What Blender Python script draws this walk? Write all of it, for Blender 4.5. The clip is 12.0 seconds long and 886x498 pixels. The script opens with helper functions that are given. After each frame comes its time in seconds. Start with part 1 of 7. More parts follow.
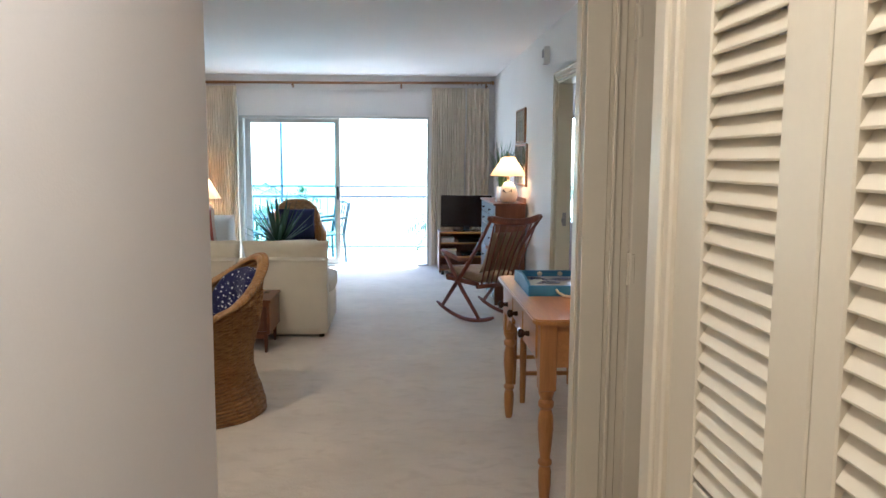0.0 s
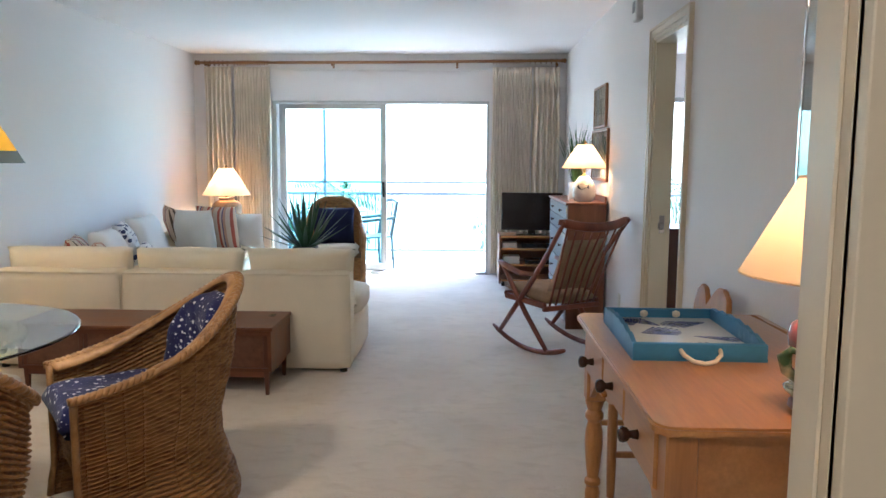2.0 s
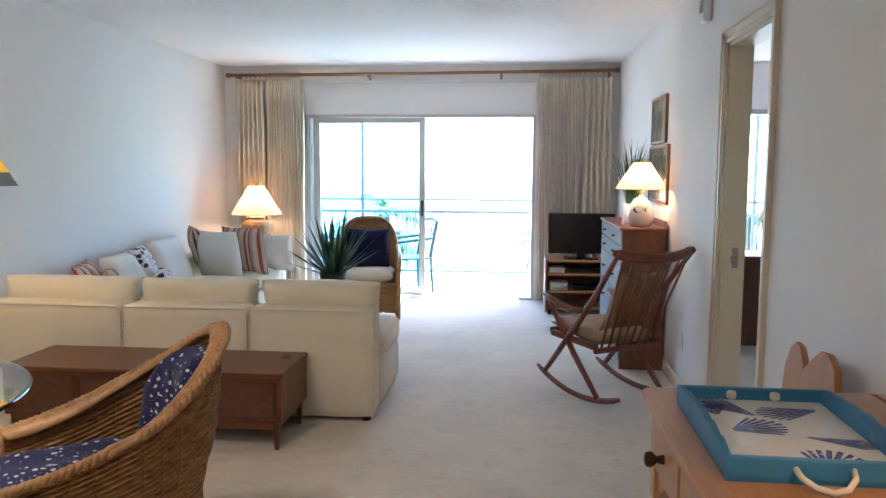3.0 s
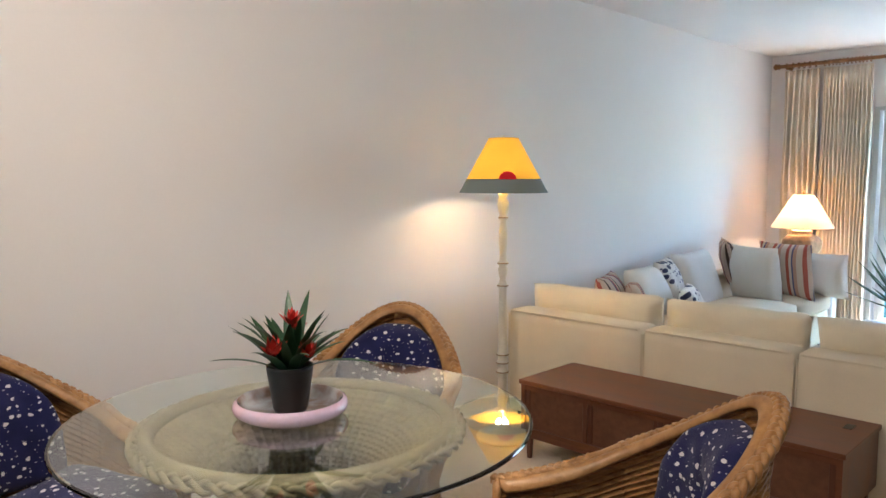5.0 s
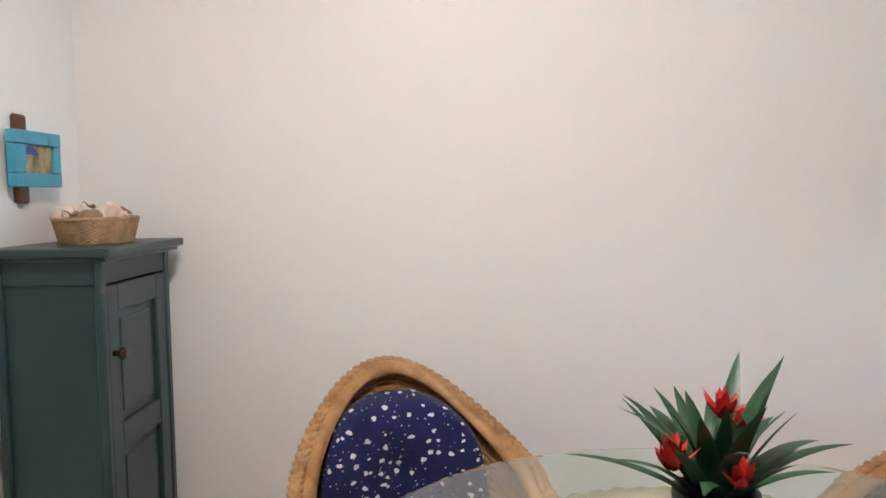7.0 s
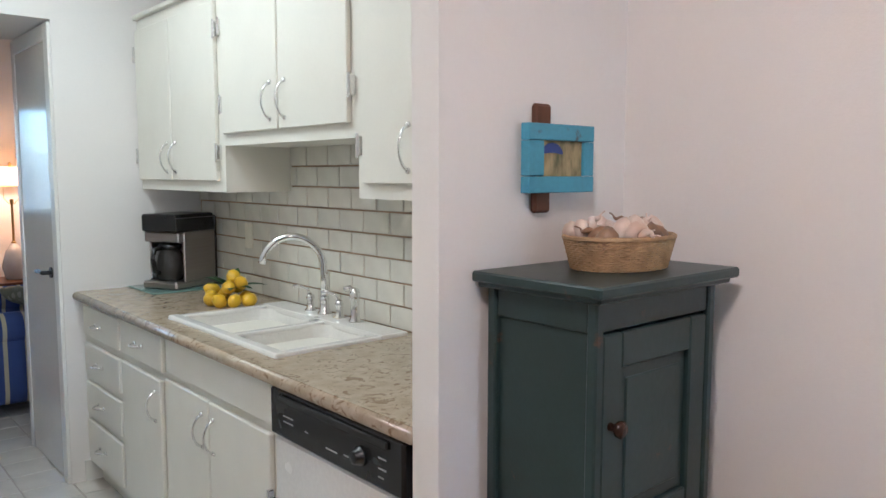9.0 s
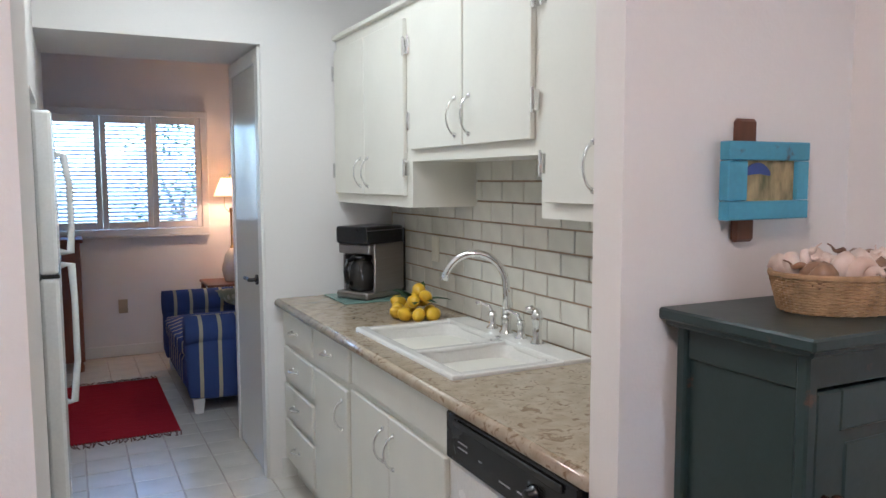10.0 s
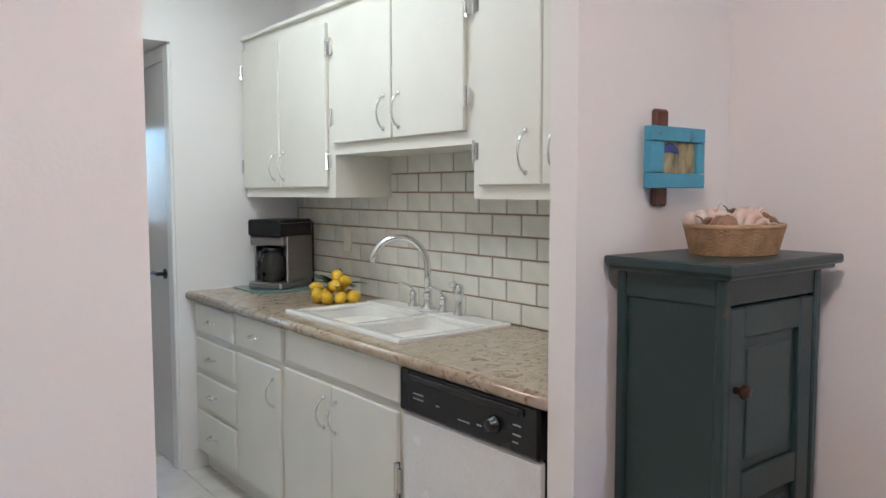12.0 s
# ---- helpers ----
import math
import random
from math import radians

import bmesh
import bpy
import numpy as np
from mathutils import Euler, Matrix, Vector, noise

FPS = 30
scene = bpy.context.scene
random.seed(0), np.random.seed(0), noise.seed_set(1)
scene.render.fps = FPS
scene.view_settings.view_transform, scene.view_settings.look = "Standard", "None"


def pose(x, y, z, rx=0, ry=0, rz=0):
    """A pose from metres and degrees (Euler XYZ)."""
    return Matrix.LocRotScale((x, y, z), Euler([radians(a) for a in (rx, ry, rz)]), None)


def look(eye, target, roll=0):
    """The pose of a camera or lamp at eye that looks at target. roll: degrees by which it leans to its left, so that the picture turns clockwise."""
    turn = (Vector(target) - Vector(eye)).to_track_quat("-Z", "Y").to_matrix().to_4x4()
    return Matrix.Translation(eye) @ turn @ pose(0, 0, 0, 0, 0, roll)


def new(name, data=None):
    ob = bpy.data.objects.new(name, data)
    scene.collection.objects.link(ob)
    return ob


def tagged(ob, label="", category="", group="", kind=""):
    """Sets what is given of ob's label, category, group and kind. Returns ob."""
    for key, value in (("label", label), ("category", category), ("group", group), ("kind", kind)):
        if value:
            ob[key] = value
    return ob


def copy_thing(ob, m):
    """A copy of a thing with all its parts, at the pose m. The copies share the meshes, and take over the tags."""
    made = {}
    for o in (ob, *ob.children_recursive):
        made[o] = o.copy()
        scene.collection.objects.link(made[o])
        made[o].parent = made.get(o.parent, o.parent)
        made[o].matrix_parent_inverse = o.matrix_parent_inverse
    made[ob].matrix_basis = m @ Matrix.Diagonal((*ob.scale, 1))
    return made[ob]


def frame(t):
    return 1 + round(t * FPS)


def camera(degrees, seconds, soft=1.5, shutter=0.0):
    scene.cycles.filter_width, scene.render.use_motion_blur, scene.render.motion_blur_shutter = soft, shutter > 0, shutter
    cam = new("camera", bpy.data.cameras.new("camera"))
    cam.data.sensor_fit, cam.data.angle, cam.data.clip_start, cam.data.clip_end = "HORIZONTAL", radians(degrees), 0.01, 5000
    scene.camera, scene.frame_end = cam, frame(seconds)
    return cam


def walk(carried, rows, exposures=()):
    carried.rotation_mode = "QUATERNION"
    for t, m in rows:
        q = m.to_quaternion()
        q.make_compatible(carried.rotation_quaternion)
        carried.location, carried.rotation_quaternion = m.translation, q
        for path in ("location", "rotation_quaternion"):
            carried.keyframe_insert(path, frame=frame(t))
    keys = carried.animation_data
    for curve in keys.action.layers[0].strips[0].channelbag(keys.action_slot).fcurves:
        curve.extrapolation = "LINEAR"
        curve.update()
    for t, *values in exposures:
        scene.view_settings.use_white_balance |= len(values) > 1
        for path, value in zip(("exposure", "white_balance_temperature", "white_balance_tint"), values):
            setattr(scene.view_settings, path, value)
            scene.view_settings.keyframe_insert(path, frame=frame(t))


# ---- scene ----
cam = camera(60.7, 12.0)
PATH = [
    (0, (0.363, 0.049, 1.459), (0.47, 2.032, 1.227), 0.3),
    (0.5, (0.36, 0.401, 1.436), (0.231, 2.383, 1.196), 0.3),
    (1, (0.369, 0.746, 1.422), (0.238, 2.727, 1.182), 0.1),
    (1.5, (0.457, 1.14, 1.417), (0.367, 3.124, 1.178), 0.2),
    (2, (0.494, 1.479, 1.384), (0.428, 3.464, 1.146), 0.3),
    (2.5, (0.504, 1.796, 1.411), (0.438, 3.781, 1.18), 0.3),
    (3, (0.536, 2.079, 1.438), (0.344, 4.059, 1.231), 0.3),
    (3.5, (0.49, 2.302, 1.458), (-0.049, 4.219, 1.276), 0.2),
    (3.7, (0.438, 2.387, 1.439), (-0.261, 4.253, 1.264), 0.2),
    (5.5, (0.046, 2.944, 1.429), (-1.517, 4.175, 1.232), -0.2),
    (6, (-0.117, 3.204, 1.43), (-1.858, 4.168, 1.232), -0.4),
    (6.5, (-0.254, 3.433, 1.413), (-2.171, 3.969, 1.217), -1.3),
    (7, (-0.441, 3.597, 1.359), (-2.435, 3.517, 1.217), -0.8),
    (7.5, (-0.603, 3.622, 1.4), (-2.506, 3.037, 1.212), -0.0),
    (7.7, (-0.676, 3.62, 1.417), (-2.517, 2.867, 1.211), 0.1),
    (9.3, (-1.233, 3.491, 1.45), (-2.407, 1.883, 1.256), 0.0),
    (9.5, (-1.25, 3.481, 1.466), (-2.337, 1.813, 1.27), -0.1),
    (10, (-1.258, 3.45, 1.478), (-2.142, 1.666, 1.293), -0.2),
    (10.5, (-1.221, 3.454, 1.473), (-1.963, 1.604, 1.31), -0.2),
    (11, (-1.142, 3.46, 1.451), (-1.824, 1.586, 1.297), -0.3),
    (11.5, (-1.022, 3.477, 1.413), (-1.845, 1.661, 1.258), -0.3),
    (12, (-0.854, 3.54, 1.388), (-2.082, 1.969, 1.238), -0.1),
]
walk(cam, [(t, look(eye, target, roll)) for t, eye, target, roll in PATH],
     exposures=[(0.0, 2.98, 5080, 12), (2.0, 3.12, 5080, 13), (3.0, 3.1, 5150, 14), (3.5, 2.95, 5600, 17), (5.5, 3.25, 5200, 15), (6.5, 3.38, 5100, 14), (7.0, 3.5, 5000, 14), (7.5, 3.42, 4980, 15), (9.3, 3.17, 5080, 24), (11.0, 3.0, 5080, 26), (12.0, 3.12, 5080, 24)])

# ---- light: sky, sun, lamps of the rooms ----
world = bpy.data.worlds.new("world")
scene.world = world
world.use_nodes = True
wn = world.node_tree
sky = wn.nodes.new("ShaderNodeTexSky")
sky.sky_type = 'NISHITA'
sky.sun_disc = False
sky.sun_elevation = radians(52)
sky.sun_rotation = radians(20)
wn.nodes["Background"].inputs["Strength"].default_value = 0.15
wn.links.new(sky.outputs[0], wn.nodes["Background"].inputs["Color"])

sun = new("sun", bpy.data.lights.new("sun", 'SUN'))
sun.data.energy, sun.data.angle, sun.data.color = 4.0, radians(0.5), (1.0, 0.95, 0.88)
sun.matrix_world = look((3, 20, 26), (-1, 14, 0))


def bulb(name, place, watts, color, radius=0.035):
    """A point lamp, as the bulb inside a shade."""
    ob = new(name, bpy.data.lights.new(name, 'POINT'))
    ob.data.energy, ob.data.color, ob.data.shadow_soft_size = watts, color, radius
    ob.location = place
    return ob


WARM = (1.0, 0.62, 0.32)
bulb("bulb_living_lamp", (-2.245, 9.98, 1.07), 2.0, WARM)
bulb("bulb_fish_lamp", (1.445, 7.765, 1.36), 1.1, WARM)
bulb("bulb_desk_lamp", (1.325, 3.19, 1.235), 0.6, WARM)
bulb("bulb_floor_lamp", (-2.375, 5.86, 1.42), 1.15, (1.0, 0.72, 0.40))
bulb("bulb_den_lamp", (-2.495, -3.08, 1.40), 1.2, WARM)


def area(name, place, target, sx, sy, watts, color):
    ob = new(name, bpy.data.lights.new(name, 'AREA'))
    ob.data.shape, ob.data.size, ob.data.size_y = 'RECTANGLE', sx, sy
    ob.data.energy, ob.data.color = watts, color
    ob.matrix_world = look(place, target)
    return ob


# ceiling fixtures out of view: kitchen tube light and the hall's ceiling light
area("kitchen_ceiling_light", (-1.75, 0.95, 2.55), (-1.75, 0.951, 0), 0.35, 1.2, 2.0, (0.98, 0.99, 0.72))
area("hall_ceiling_light", (0.3, 0.7, 2.55), (0.3, 0.701, 0), 0.3, 0.3, 2.75, (1.0, 0.83, 0.62))
# assumed ceiling spot over the dining end, unseen, added to light the long wall
area("assumed_dining_spot", (-1.0, 3.45, 2.52), (-2.3, 4.05, 0.5), 0.3, 0.3, 3.5, (1.0, 0.77, 0.52))

# ---- building helpers ----
def part(name, bm, material, parent=None, label="", smooth=False):
    """Links a bmesh as one mesh object, under a thing or a part where one is given."""
    me = bpy.data.meshes.new(name)
    bm.to_mesh(me)
    bm.free()
    if material is not None:
        me.materials.append(material)
    if smooth:
        me.shade_smooth()
    ob = new(name, me)
    if parent is not None:
        ob.parent = parent
    if label:
        ob["label"] = label
    return ob


def share(name, me, parent, m):
    """One more object on an existing mesh."""
    ob = new(name, me)
    ob.parent = parent
    ob.matrix_basis = m
    return ob


def thing(name, label, category, m=None, group="", kind=""):
    """An Empty at the thing's base."""
    ob = new(name)
    ob.empty_display_size = 0.1
    if m is not None:
        ob.matrix_basis = m
    return tagged(ob, label, category, group, kind)


def box(bm, x0, y0, z0, x1, y1, z1, bevel=0.0, m=None, seg=1):
    """Adds a box between two corners, with its edges eased."""
    x0, x1, y0, y1, z0, z1 = min(x0, x1), max(x0, x1), min(y0, y1), max(y0, y1), min(z0, z1), max(z0, z1)
    r = bmesh.ops.create_cube(bm, size=1.0, matrix=Matrix.LocRotScale(((x0 + x1) / 2, (y0 + y1) / 2, (z0 + z1) / 2), None, (x1 - x0, y1 - y0, z1 - z0)))
    vs = r["verts"]
    if bevel > 0:
        es = {e for v in vs for e in v.link_edges}
        q = bmesh.ops.bevel(bm, geom=list(es), offset=bevel, segments=seg, affect='EDGES', profile=0.5, clamp_overlap=True)
        vs = list({v for f in q["faces"] for v in f.verts} | {v for v in vs if v.is_valid})
    if m is not None:
        bmesh.ops.transform(bm, matrix=m, verts=vs)
    return vs


def boxes(*args, bevel=0.0, seg=1):
    bm = bmesh.new()
    for a in args:
        box(bm, *a, bevel=bevel, seg=seg)
    return bm


def lathe(bm, profile, n=28, m=None, close=True):
    """Turns a profile of (radius, z) about z."""
    rings, made = [], []
    for r, z in profile:
        ring = [bm.verts.new((max(r, 1e-4) * math.cos(2 * math.pi * i / n), max(r, 1e-4) * math.sin(2 * math.pi * i / n), z)) for i in range(n)]
        rings.append(ring)
        made += ring
    for a, b in zip(rings, rings[1:]):
        for i in range(n):
            bm.faces.new((a[i], a[(i + 1) % n], b[(i + 1) % n], b[i]))
    if close:
        bm.faces.new(rings[0][::-1])
        bm.faces.new(rings[-1])
    if m is not None:
        bmesh.ops.transform(bm, matrix=m, verts=made)
    return made


def tube(bm, pts, r, n=8, cap=True, flat=1.0, closed=False):
    """A tube along points; r is one radius or one per point; flat squashes it across."""
    pts = [Vector(p) for p in pts]
    rs = r if isinstance(r, (list, tuple)) else [r] * len(pts)
    up, rings, k = None, [], len(pts)
    for i, p in enumerate(pts):
        if closed:
            d = pts[(i + 1) % k] - pts[i - 1]
        else:
            d = pts[min(i + 1, k - 1)] - pts[max(i - 1, 0)]
        d = d.normalized() if d.length > 1e-9 else Vector((0, 0, 1))
        if up is None:
            up = Vector((0, 0, 1)) if abs(d.z) < 0.9 else Vector((1, 0, 0))
        a = up - d * up.dot(d)
        a = a.normalized() if a.length > 1e-6 else d.orthogonal().normalized()
        up = a
        b = d.cross(a)
        rings.append([bm.verts.new(p + a * (rs[i] * math.cos(2 * math.pi * j / n)) + b * (rs[i] * flat * math.sin(2 * math.pi * j / n))) for j in range(n)])
    pairs = list(zip(rings, rings[1:])) + ([(rings[-1], rings[0])] if closed else [])
    for a, b in pairs:
        for j in range(n):
            bm.faces.new((a[j], a[(j + 1) % n], b[(j + 1) % n], b[j]))
    if cap and not closed:
        bm.faces.new(rings[0][::-1])
        bm.faces.new(rings[-1])
    return bm


def slab(bm, outline, z0, z1, m=None):
    """A flat piece cut to an outline of (x, y), from z0 to z1."""
    lo = [bm.verts.new((x, y, z0)) for x, y in outline]
    hi = [bm.verts.new((x, y, z1)) for x, y in outline]
    bm.faces.new(lo[::-1])
    bm.faces.new(hi)
    n = len(outline)
    for i in range(n):
        bm.faces.new((lo[i], lo[(i + 1) % n], hi[(i + 1) % n], hi[i]))
    if m is not None:
        bmesh.ops.transform(bm, matrix=m, verts=lo + hi)
    bmesh.ops.recalc_face_normals(bm, faces=bm.faces[:])
    return bm


def pillow(bm, w, h, d, m=None, n=12, power=2.6, crown=0.0, edge=0.12):
    """A stuffed cushion, w wide (x), h high (z), d thick (y), full in the middle and thin at the seam."""
    grid = {}
    for s in (-1, 1):
        for i in range(n + 1):
            for j in range(n + 1):
                u, v = 2 * i / n - 1, 2 * j / n - 1
                rim = i in (0, n) or j in (0, n)
                if rim and s == 1:
                    grid[s, i, j] = grid[-1, i, j]
                    continue
                full = ((1 - abs(u) ** power) * (1 - abs(v) ** power)) ** 0.5
                pinch = 1 - 0.05 * (1 - abs(u) ** 2) * abs(v) ** 6
                pinch2 = 1 - 0.05 * (1 - abs(v) ** 2) * abs(u) ** 6
                y = s * d / 2 * (edge + (1 - edge) * full) if not rim else 0
                if not rim:
                    y += 0.012 * noise.noise(Vector((u * 1.7, v * 1.7, s * 3 + w * 9)))
                z = v * h / 2 * pinch + crown * (1 - u * u) * (v > 0) * v
                grid[s, i, j] = bm.verts.new((u * w / 2 * pinch2, y, z))
    made = list(set(grid.values()))
    for s in (-1, 1):
        for i in range(n):
            for j in range(n):
                f = [grid[s, i, j], grid[s, i + 1, j], grid[s, i + 1, j + 1], grid[s, i, j + 1]]
                bm.faces.new(f if s == -1 else f[::-1])
    if m is not None:
        bmesh.ops.transform(bm, matrix=m, verts=made)
    return bm


def soft_box(bm, x0, y0, z0, x1, y1, z1, bevel=0.03, puff=0.01, m=None, cuts=5):
    """An upholstered block: rounded edges, faces slightly full."""
    b2 = bmesh.new()
    box(b2, x0, y0, z0, x1, y1, z1)
    bmesh.ops.subdivide_edges(b2, edges=b2.edges[:], cuts=cuts, use_grid_fill=True)
    c = Vector(((x0 + x1) / 2, (y0 + y1) / 2, (z0 + z1) / 2))
    h = Vector((abs(x1 - x0) / 2, abs(y1 - y0) / 2, abs(z1 - z0) / 2))
    for v in b2.verts:
        q = v.co - c
        u = Vector((q.x / h.x, q.y / h.y, q.z / h.z))
        inner = Vector([max(-h[i] + bevel, min(h[i] - bevel, q[i])) for i in range(3)])
        off = q - inner
        if off.length > 1e-6:
            q = inner + off.normalized() * bevel if sum(abs(abs(u[i]) - 1) < 1e-4 for i in range(3)) > 1 else q
        bulge = [puff * (1 - u[(i + 1) % 3] ** 4) * (1 - u[(i + 2) % 3] ** 4) * u[i] for i in range(3)]
        w = 0.004 * noise.noise((c + q) * 5.0)
        v.co = c + q + Vector(bulge) + Vector((w, w, w))
    if m is not None:
        bmesh.ops.transform(b2, matrix=m, verts=b2.verts[:])
    me = bpy.data.meshes.new("tmp")
    b2.to_mesh(me)
    b2.free()
    bm.from_mesh(me)
    bpy.data.meshes.remove(me)
    return bm

# ---- materials ----
def mat(name, color, rough=0.5, metal=0.0, var=0.08, scale=6.0, bump=0.0, bump_scale=120.0, stretch=(1, 1, 1), color2=None, spec=0.5, fine=0.04, fine_scale=90.0, rough_var=0.08, **extra):
    """A painted or solid surface: broad and fine colour variation, uneven gloss, fine relief."""
    m = bpy.data.materials.new(name)
    m.use_nodes = True
    t, b = m.node_tree, m.node_tree.nodes["Principled BSDF"]
    co = t.nodes.new("ShaderNodeTexCoord")
    mp = t.nodes.new("ShaderNodeMapping")
    mp.inputs["Scale"].default_value = stretch
    t.links.new(co.outputs["Object"], mp.inputs["Vector"])

    def tex(s, detail=3.0):
        n = t.nodes.new("ShaderNodeTexNoise")
        n.inputs["Scale"].default_value, n.inputs["Detail"].default_value = s, detail
        t.links.new(mp.outputs[0], n.inputs["Vector"])
        return n
    broad, small = tex(scale), tex(fine_scale, 2.0)
    mix = t.nodes.new("ShaderNodeMix")
    mix.data_type = 'RGBA'
    c2 = color2 or tuple(c * (1 - var * 2) for c in color)
    mix.inputs["A"].default_value, mix.inputs["B"].default_value = (*color, 1), (*c2, 1)
    ramp = t.nodes.new("ShaderNodeMapRange")
    ramp.inputs["From Min"].default_value, ramp.inputs["From Max"].default_value = 0.35, 0.7
    t.links.new(broad.outputs[0], ramp.inputs["Value"])
    t.links.new(ramp.outputs[0], mix.inputs["Factor"])
    hs = t.nodes.new("ShaderNodeHueSaturation")
    mr = t.nodes.new("ShaderNodeMapRange")
    mr.inputs["To Min"].default_value, mr.inputs["To Max"].default_value = 1 - fine * 2, 1 + fine * 2
    t.links.new(small.outputs[0], mr.inputs["Value"])
    t.links.new(mr.outputs[0], hs.inputs["Value"])
    t.links.new(mix.outputs["Result"], hs.inputs["Color"])
    t.links.new(hs.outputs[0], b.inputs["Base Color"])
    rr = t.nodes.new("ShaderNodeMapRange")
    rr.inputs["To Min"].default_value, rr.inputs["To Max"].default_value = max(0.02, rough - rough_var), min(1, rough + rough_var)
    t.links.new(broad.outputs[0], rr.inputs["Value"])
    t.links.new(rr.outputs[0], b.inputs["Roughness"])
    b.inputs["Metallic"].default_value = metal
    b.inputs["Specular IOR Level"].default_value = spec
    if bump:
        bt = tex(bump_scale, 3.0)
        bn = t.nodes.new("ShaderNodeBump")
        bn.inputs["Strength"].default_value, bn.inputs["Distance"].default_value = bump, 0.004
        t.links.new(bt.outputs[0], bn.inputs["Height"])
        t.links.new(bn.outputs[0], b.inputs["Normal"])
    for k, v in extra.items():
        b.inputs[k.replace("_", " ")].default_value = v
    return m


def wood(name, light, dark, rough=0.35, axis=0, scale=9.0, bands=1.0, coat=0.0):
    """Timber with grain along one axis."""
    m = bpy.data.materials.new(name)
    m.use_nodes = True
    t, b = m.node_tree, m.node_tree.nodes["Principled BSDF"]
    co = t.nodes.new("ShaderNodeTexCoord")
    oi = t.nodes.new("ShaderNodeObjectInfo")
    mp = t.nodes.new("ShaderNodeMapping")
    st = [1.0, 1.0, 1.0]
    st[axis] = 0.09
    mp.inputs["Scale"].default_value = st
    off = t.nodes.new("ShaderNodeVectorMath")
    off.operation = 'SCALE'
    off.inputs[0].default_value = (13.0, 7.0, 5.0)
    t.links.new(oi.outputs["Random"], off.inputs["Scale"])
    t.links.new(off.outputs[0], mp.inputs["Location"])
    t.links.new(co.outputs["Object"], mp.inputs["Vector"])
    n1, n2 = t.nodes.new("ShaderNodeTexNoise"), t.nodes.new("ShaderNodeTexNoise")
    n1.inputs["Scale"].default_value, n1.inputs["Detail"].default_value, n1.inputs["Distortion"].default_value = scale * bands, 4.0, 0.6
    n2.inputs["Scale"].default_value, n2.inputs["Detail"].default_value = scale * 14, 2.0
    for n in (n1, n2):
        t.links.new(mp.outputs[0], n.inputs["Vector"])
    r1 = t.nodes.new("ShaderNodeValToRGB")
    r1.color_ramp.elements[0].position, r1.color_ramp.elements[0].color = 0.3, (*dark, 1)
    r1.color_ramp.elements[1].position, r1.color_ramp.elements[1].color = 0.68, (*light, 1)
    t.links.new(n1.outputs[0], r1.inputs[0])
    hs = t.nodes.new("ShaderNodeHueSaturation")
    mr = t.nodes.new("ShaderNodeMapRange")
    mr.inputs["To Min"].default_value, mr.inputs["To Max"].default_value = 0.78, 1.18
    t.links.new(n2.outputs[0], mr.inputs["Value"])
    t.links.new(mr.outputs[0], hs.inputs["Value"])
    t.links.new(r1.outputs[0], hs.inputs["Color"])
    t.links.new(hs.outputs[0], b.inputs["Base Color"])
    rr = t.nodes.new("ShaderNodeMapRange")
    rr.inputs["To Min"].default_value, rr.inputs["To Max"].default_value = max(0.05, rough - 0.1), rough + 0.12
    t.links.new(n1.outputs[0], rr.inputs["Value"])
    t.links.new(rr.outputs[0], b.inputs["Roughness"])
    bn = t.nodes.new("ShaderNodeBump")
    bn.inputs["Strength"].default_value, bn.inputs["Distance"].default_value = 0.12, 0.002
    t.links.new(n2.outputs[0], bn.inputs["Height"])
    t.links.new(bn.outputs[0], b.inputs["Normal"])
    b.inputs["Coat Weight"].default_value = coat
    b.inputs["Coat Roughness"].default_value = 0.15
    return m


def glass(name, color=(0.93, 0.97, 0.95), rough=0.0, ior=1.45):
    m = bpy.data.materials.new(name)
    m.use_nodes = True
    b = m.node_tree.nodes["Principled BSDF"]
    b.inputs["Base Color"].default_value = (*color, 1)
    b.inputs["Roughness"].default_value, b.inputs["IOR"].default_value = rough, ior
    b.inputs["Transmission Weight"].default_value = 1.0
    return m


def shade_cloth(name, color, glow=0.0, through_light=0.5):
    """Lampshade cloth: lit through from the bulb inside."""
    m = bpy.data.materials.new(name)
    m.use_nodes = True
    t = m.node_tree
    b, o = t.nodes["Principled BSDF"], t.nodes["Material Output"]
    b.inputs["Base Color"].default_value, b.inputs["Roughness"].default_value = (*color, 1), 0.9
    tr = t.nodes.new("ShaderNodeBsdfTranslucent")
    tr.inputs["Color"].default_value = (*color, 1)
    n = t.nodes.new("ShaderNodeTexNoise")
    n.inputs["Scale"].default_value = 300.0
    bn = t.nodes.new("ShaderNodeBump")
    bn.inputs["Strength"].default_value, bn.inputs["Distance"].default_value = 0.2, 0.001
    t.links.new(n.outputs[0], bn.inputs["Height"])
    t.links.new(bn.outputs[0], b.inputs["Normal"])
    mx = t.nodes.new("ShaderNodeMixShader")
    mx.inputs[0].default_value = through_light
    t.links.new(b.outputs[0], mx.inputs[1])
    t.links.new(tr.outputs[0], mx.inputs[2])
    t.links.new(mx.outputs[0], o.inputs["Surface"])
    return m


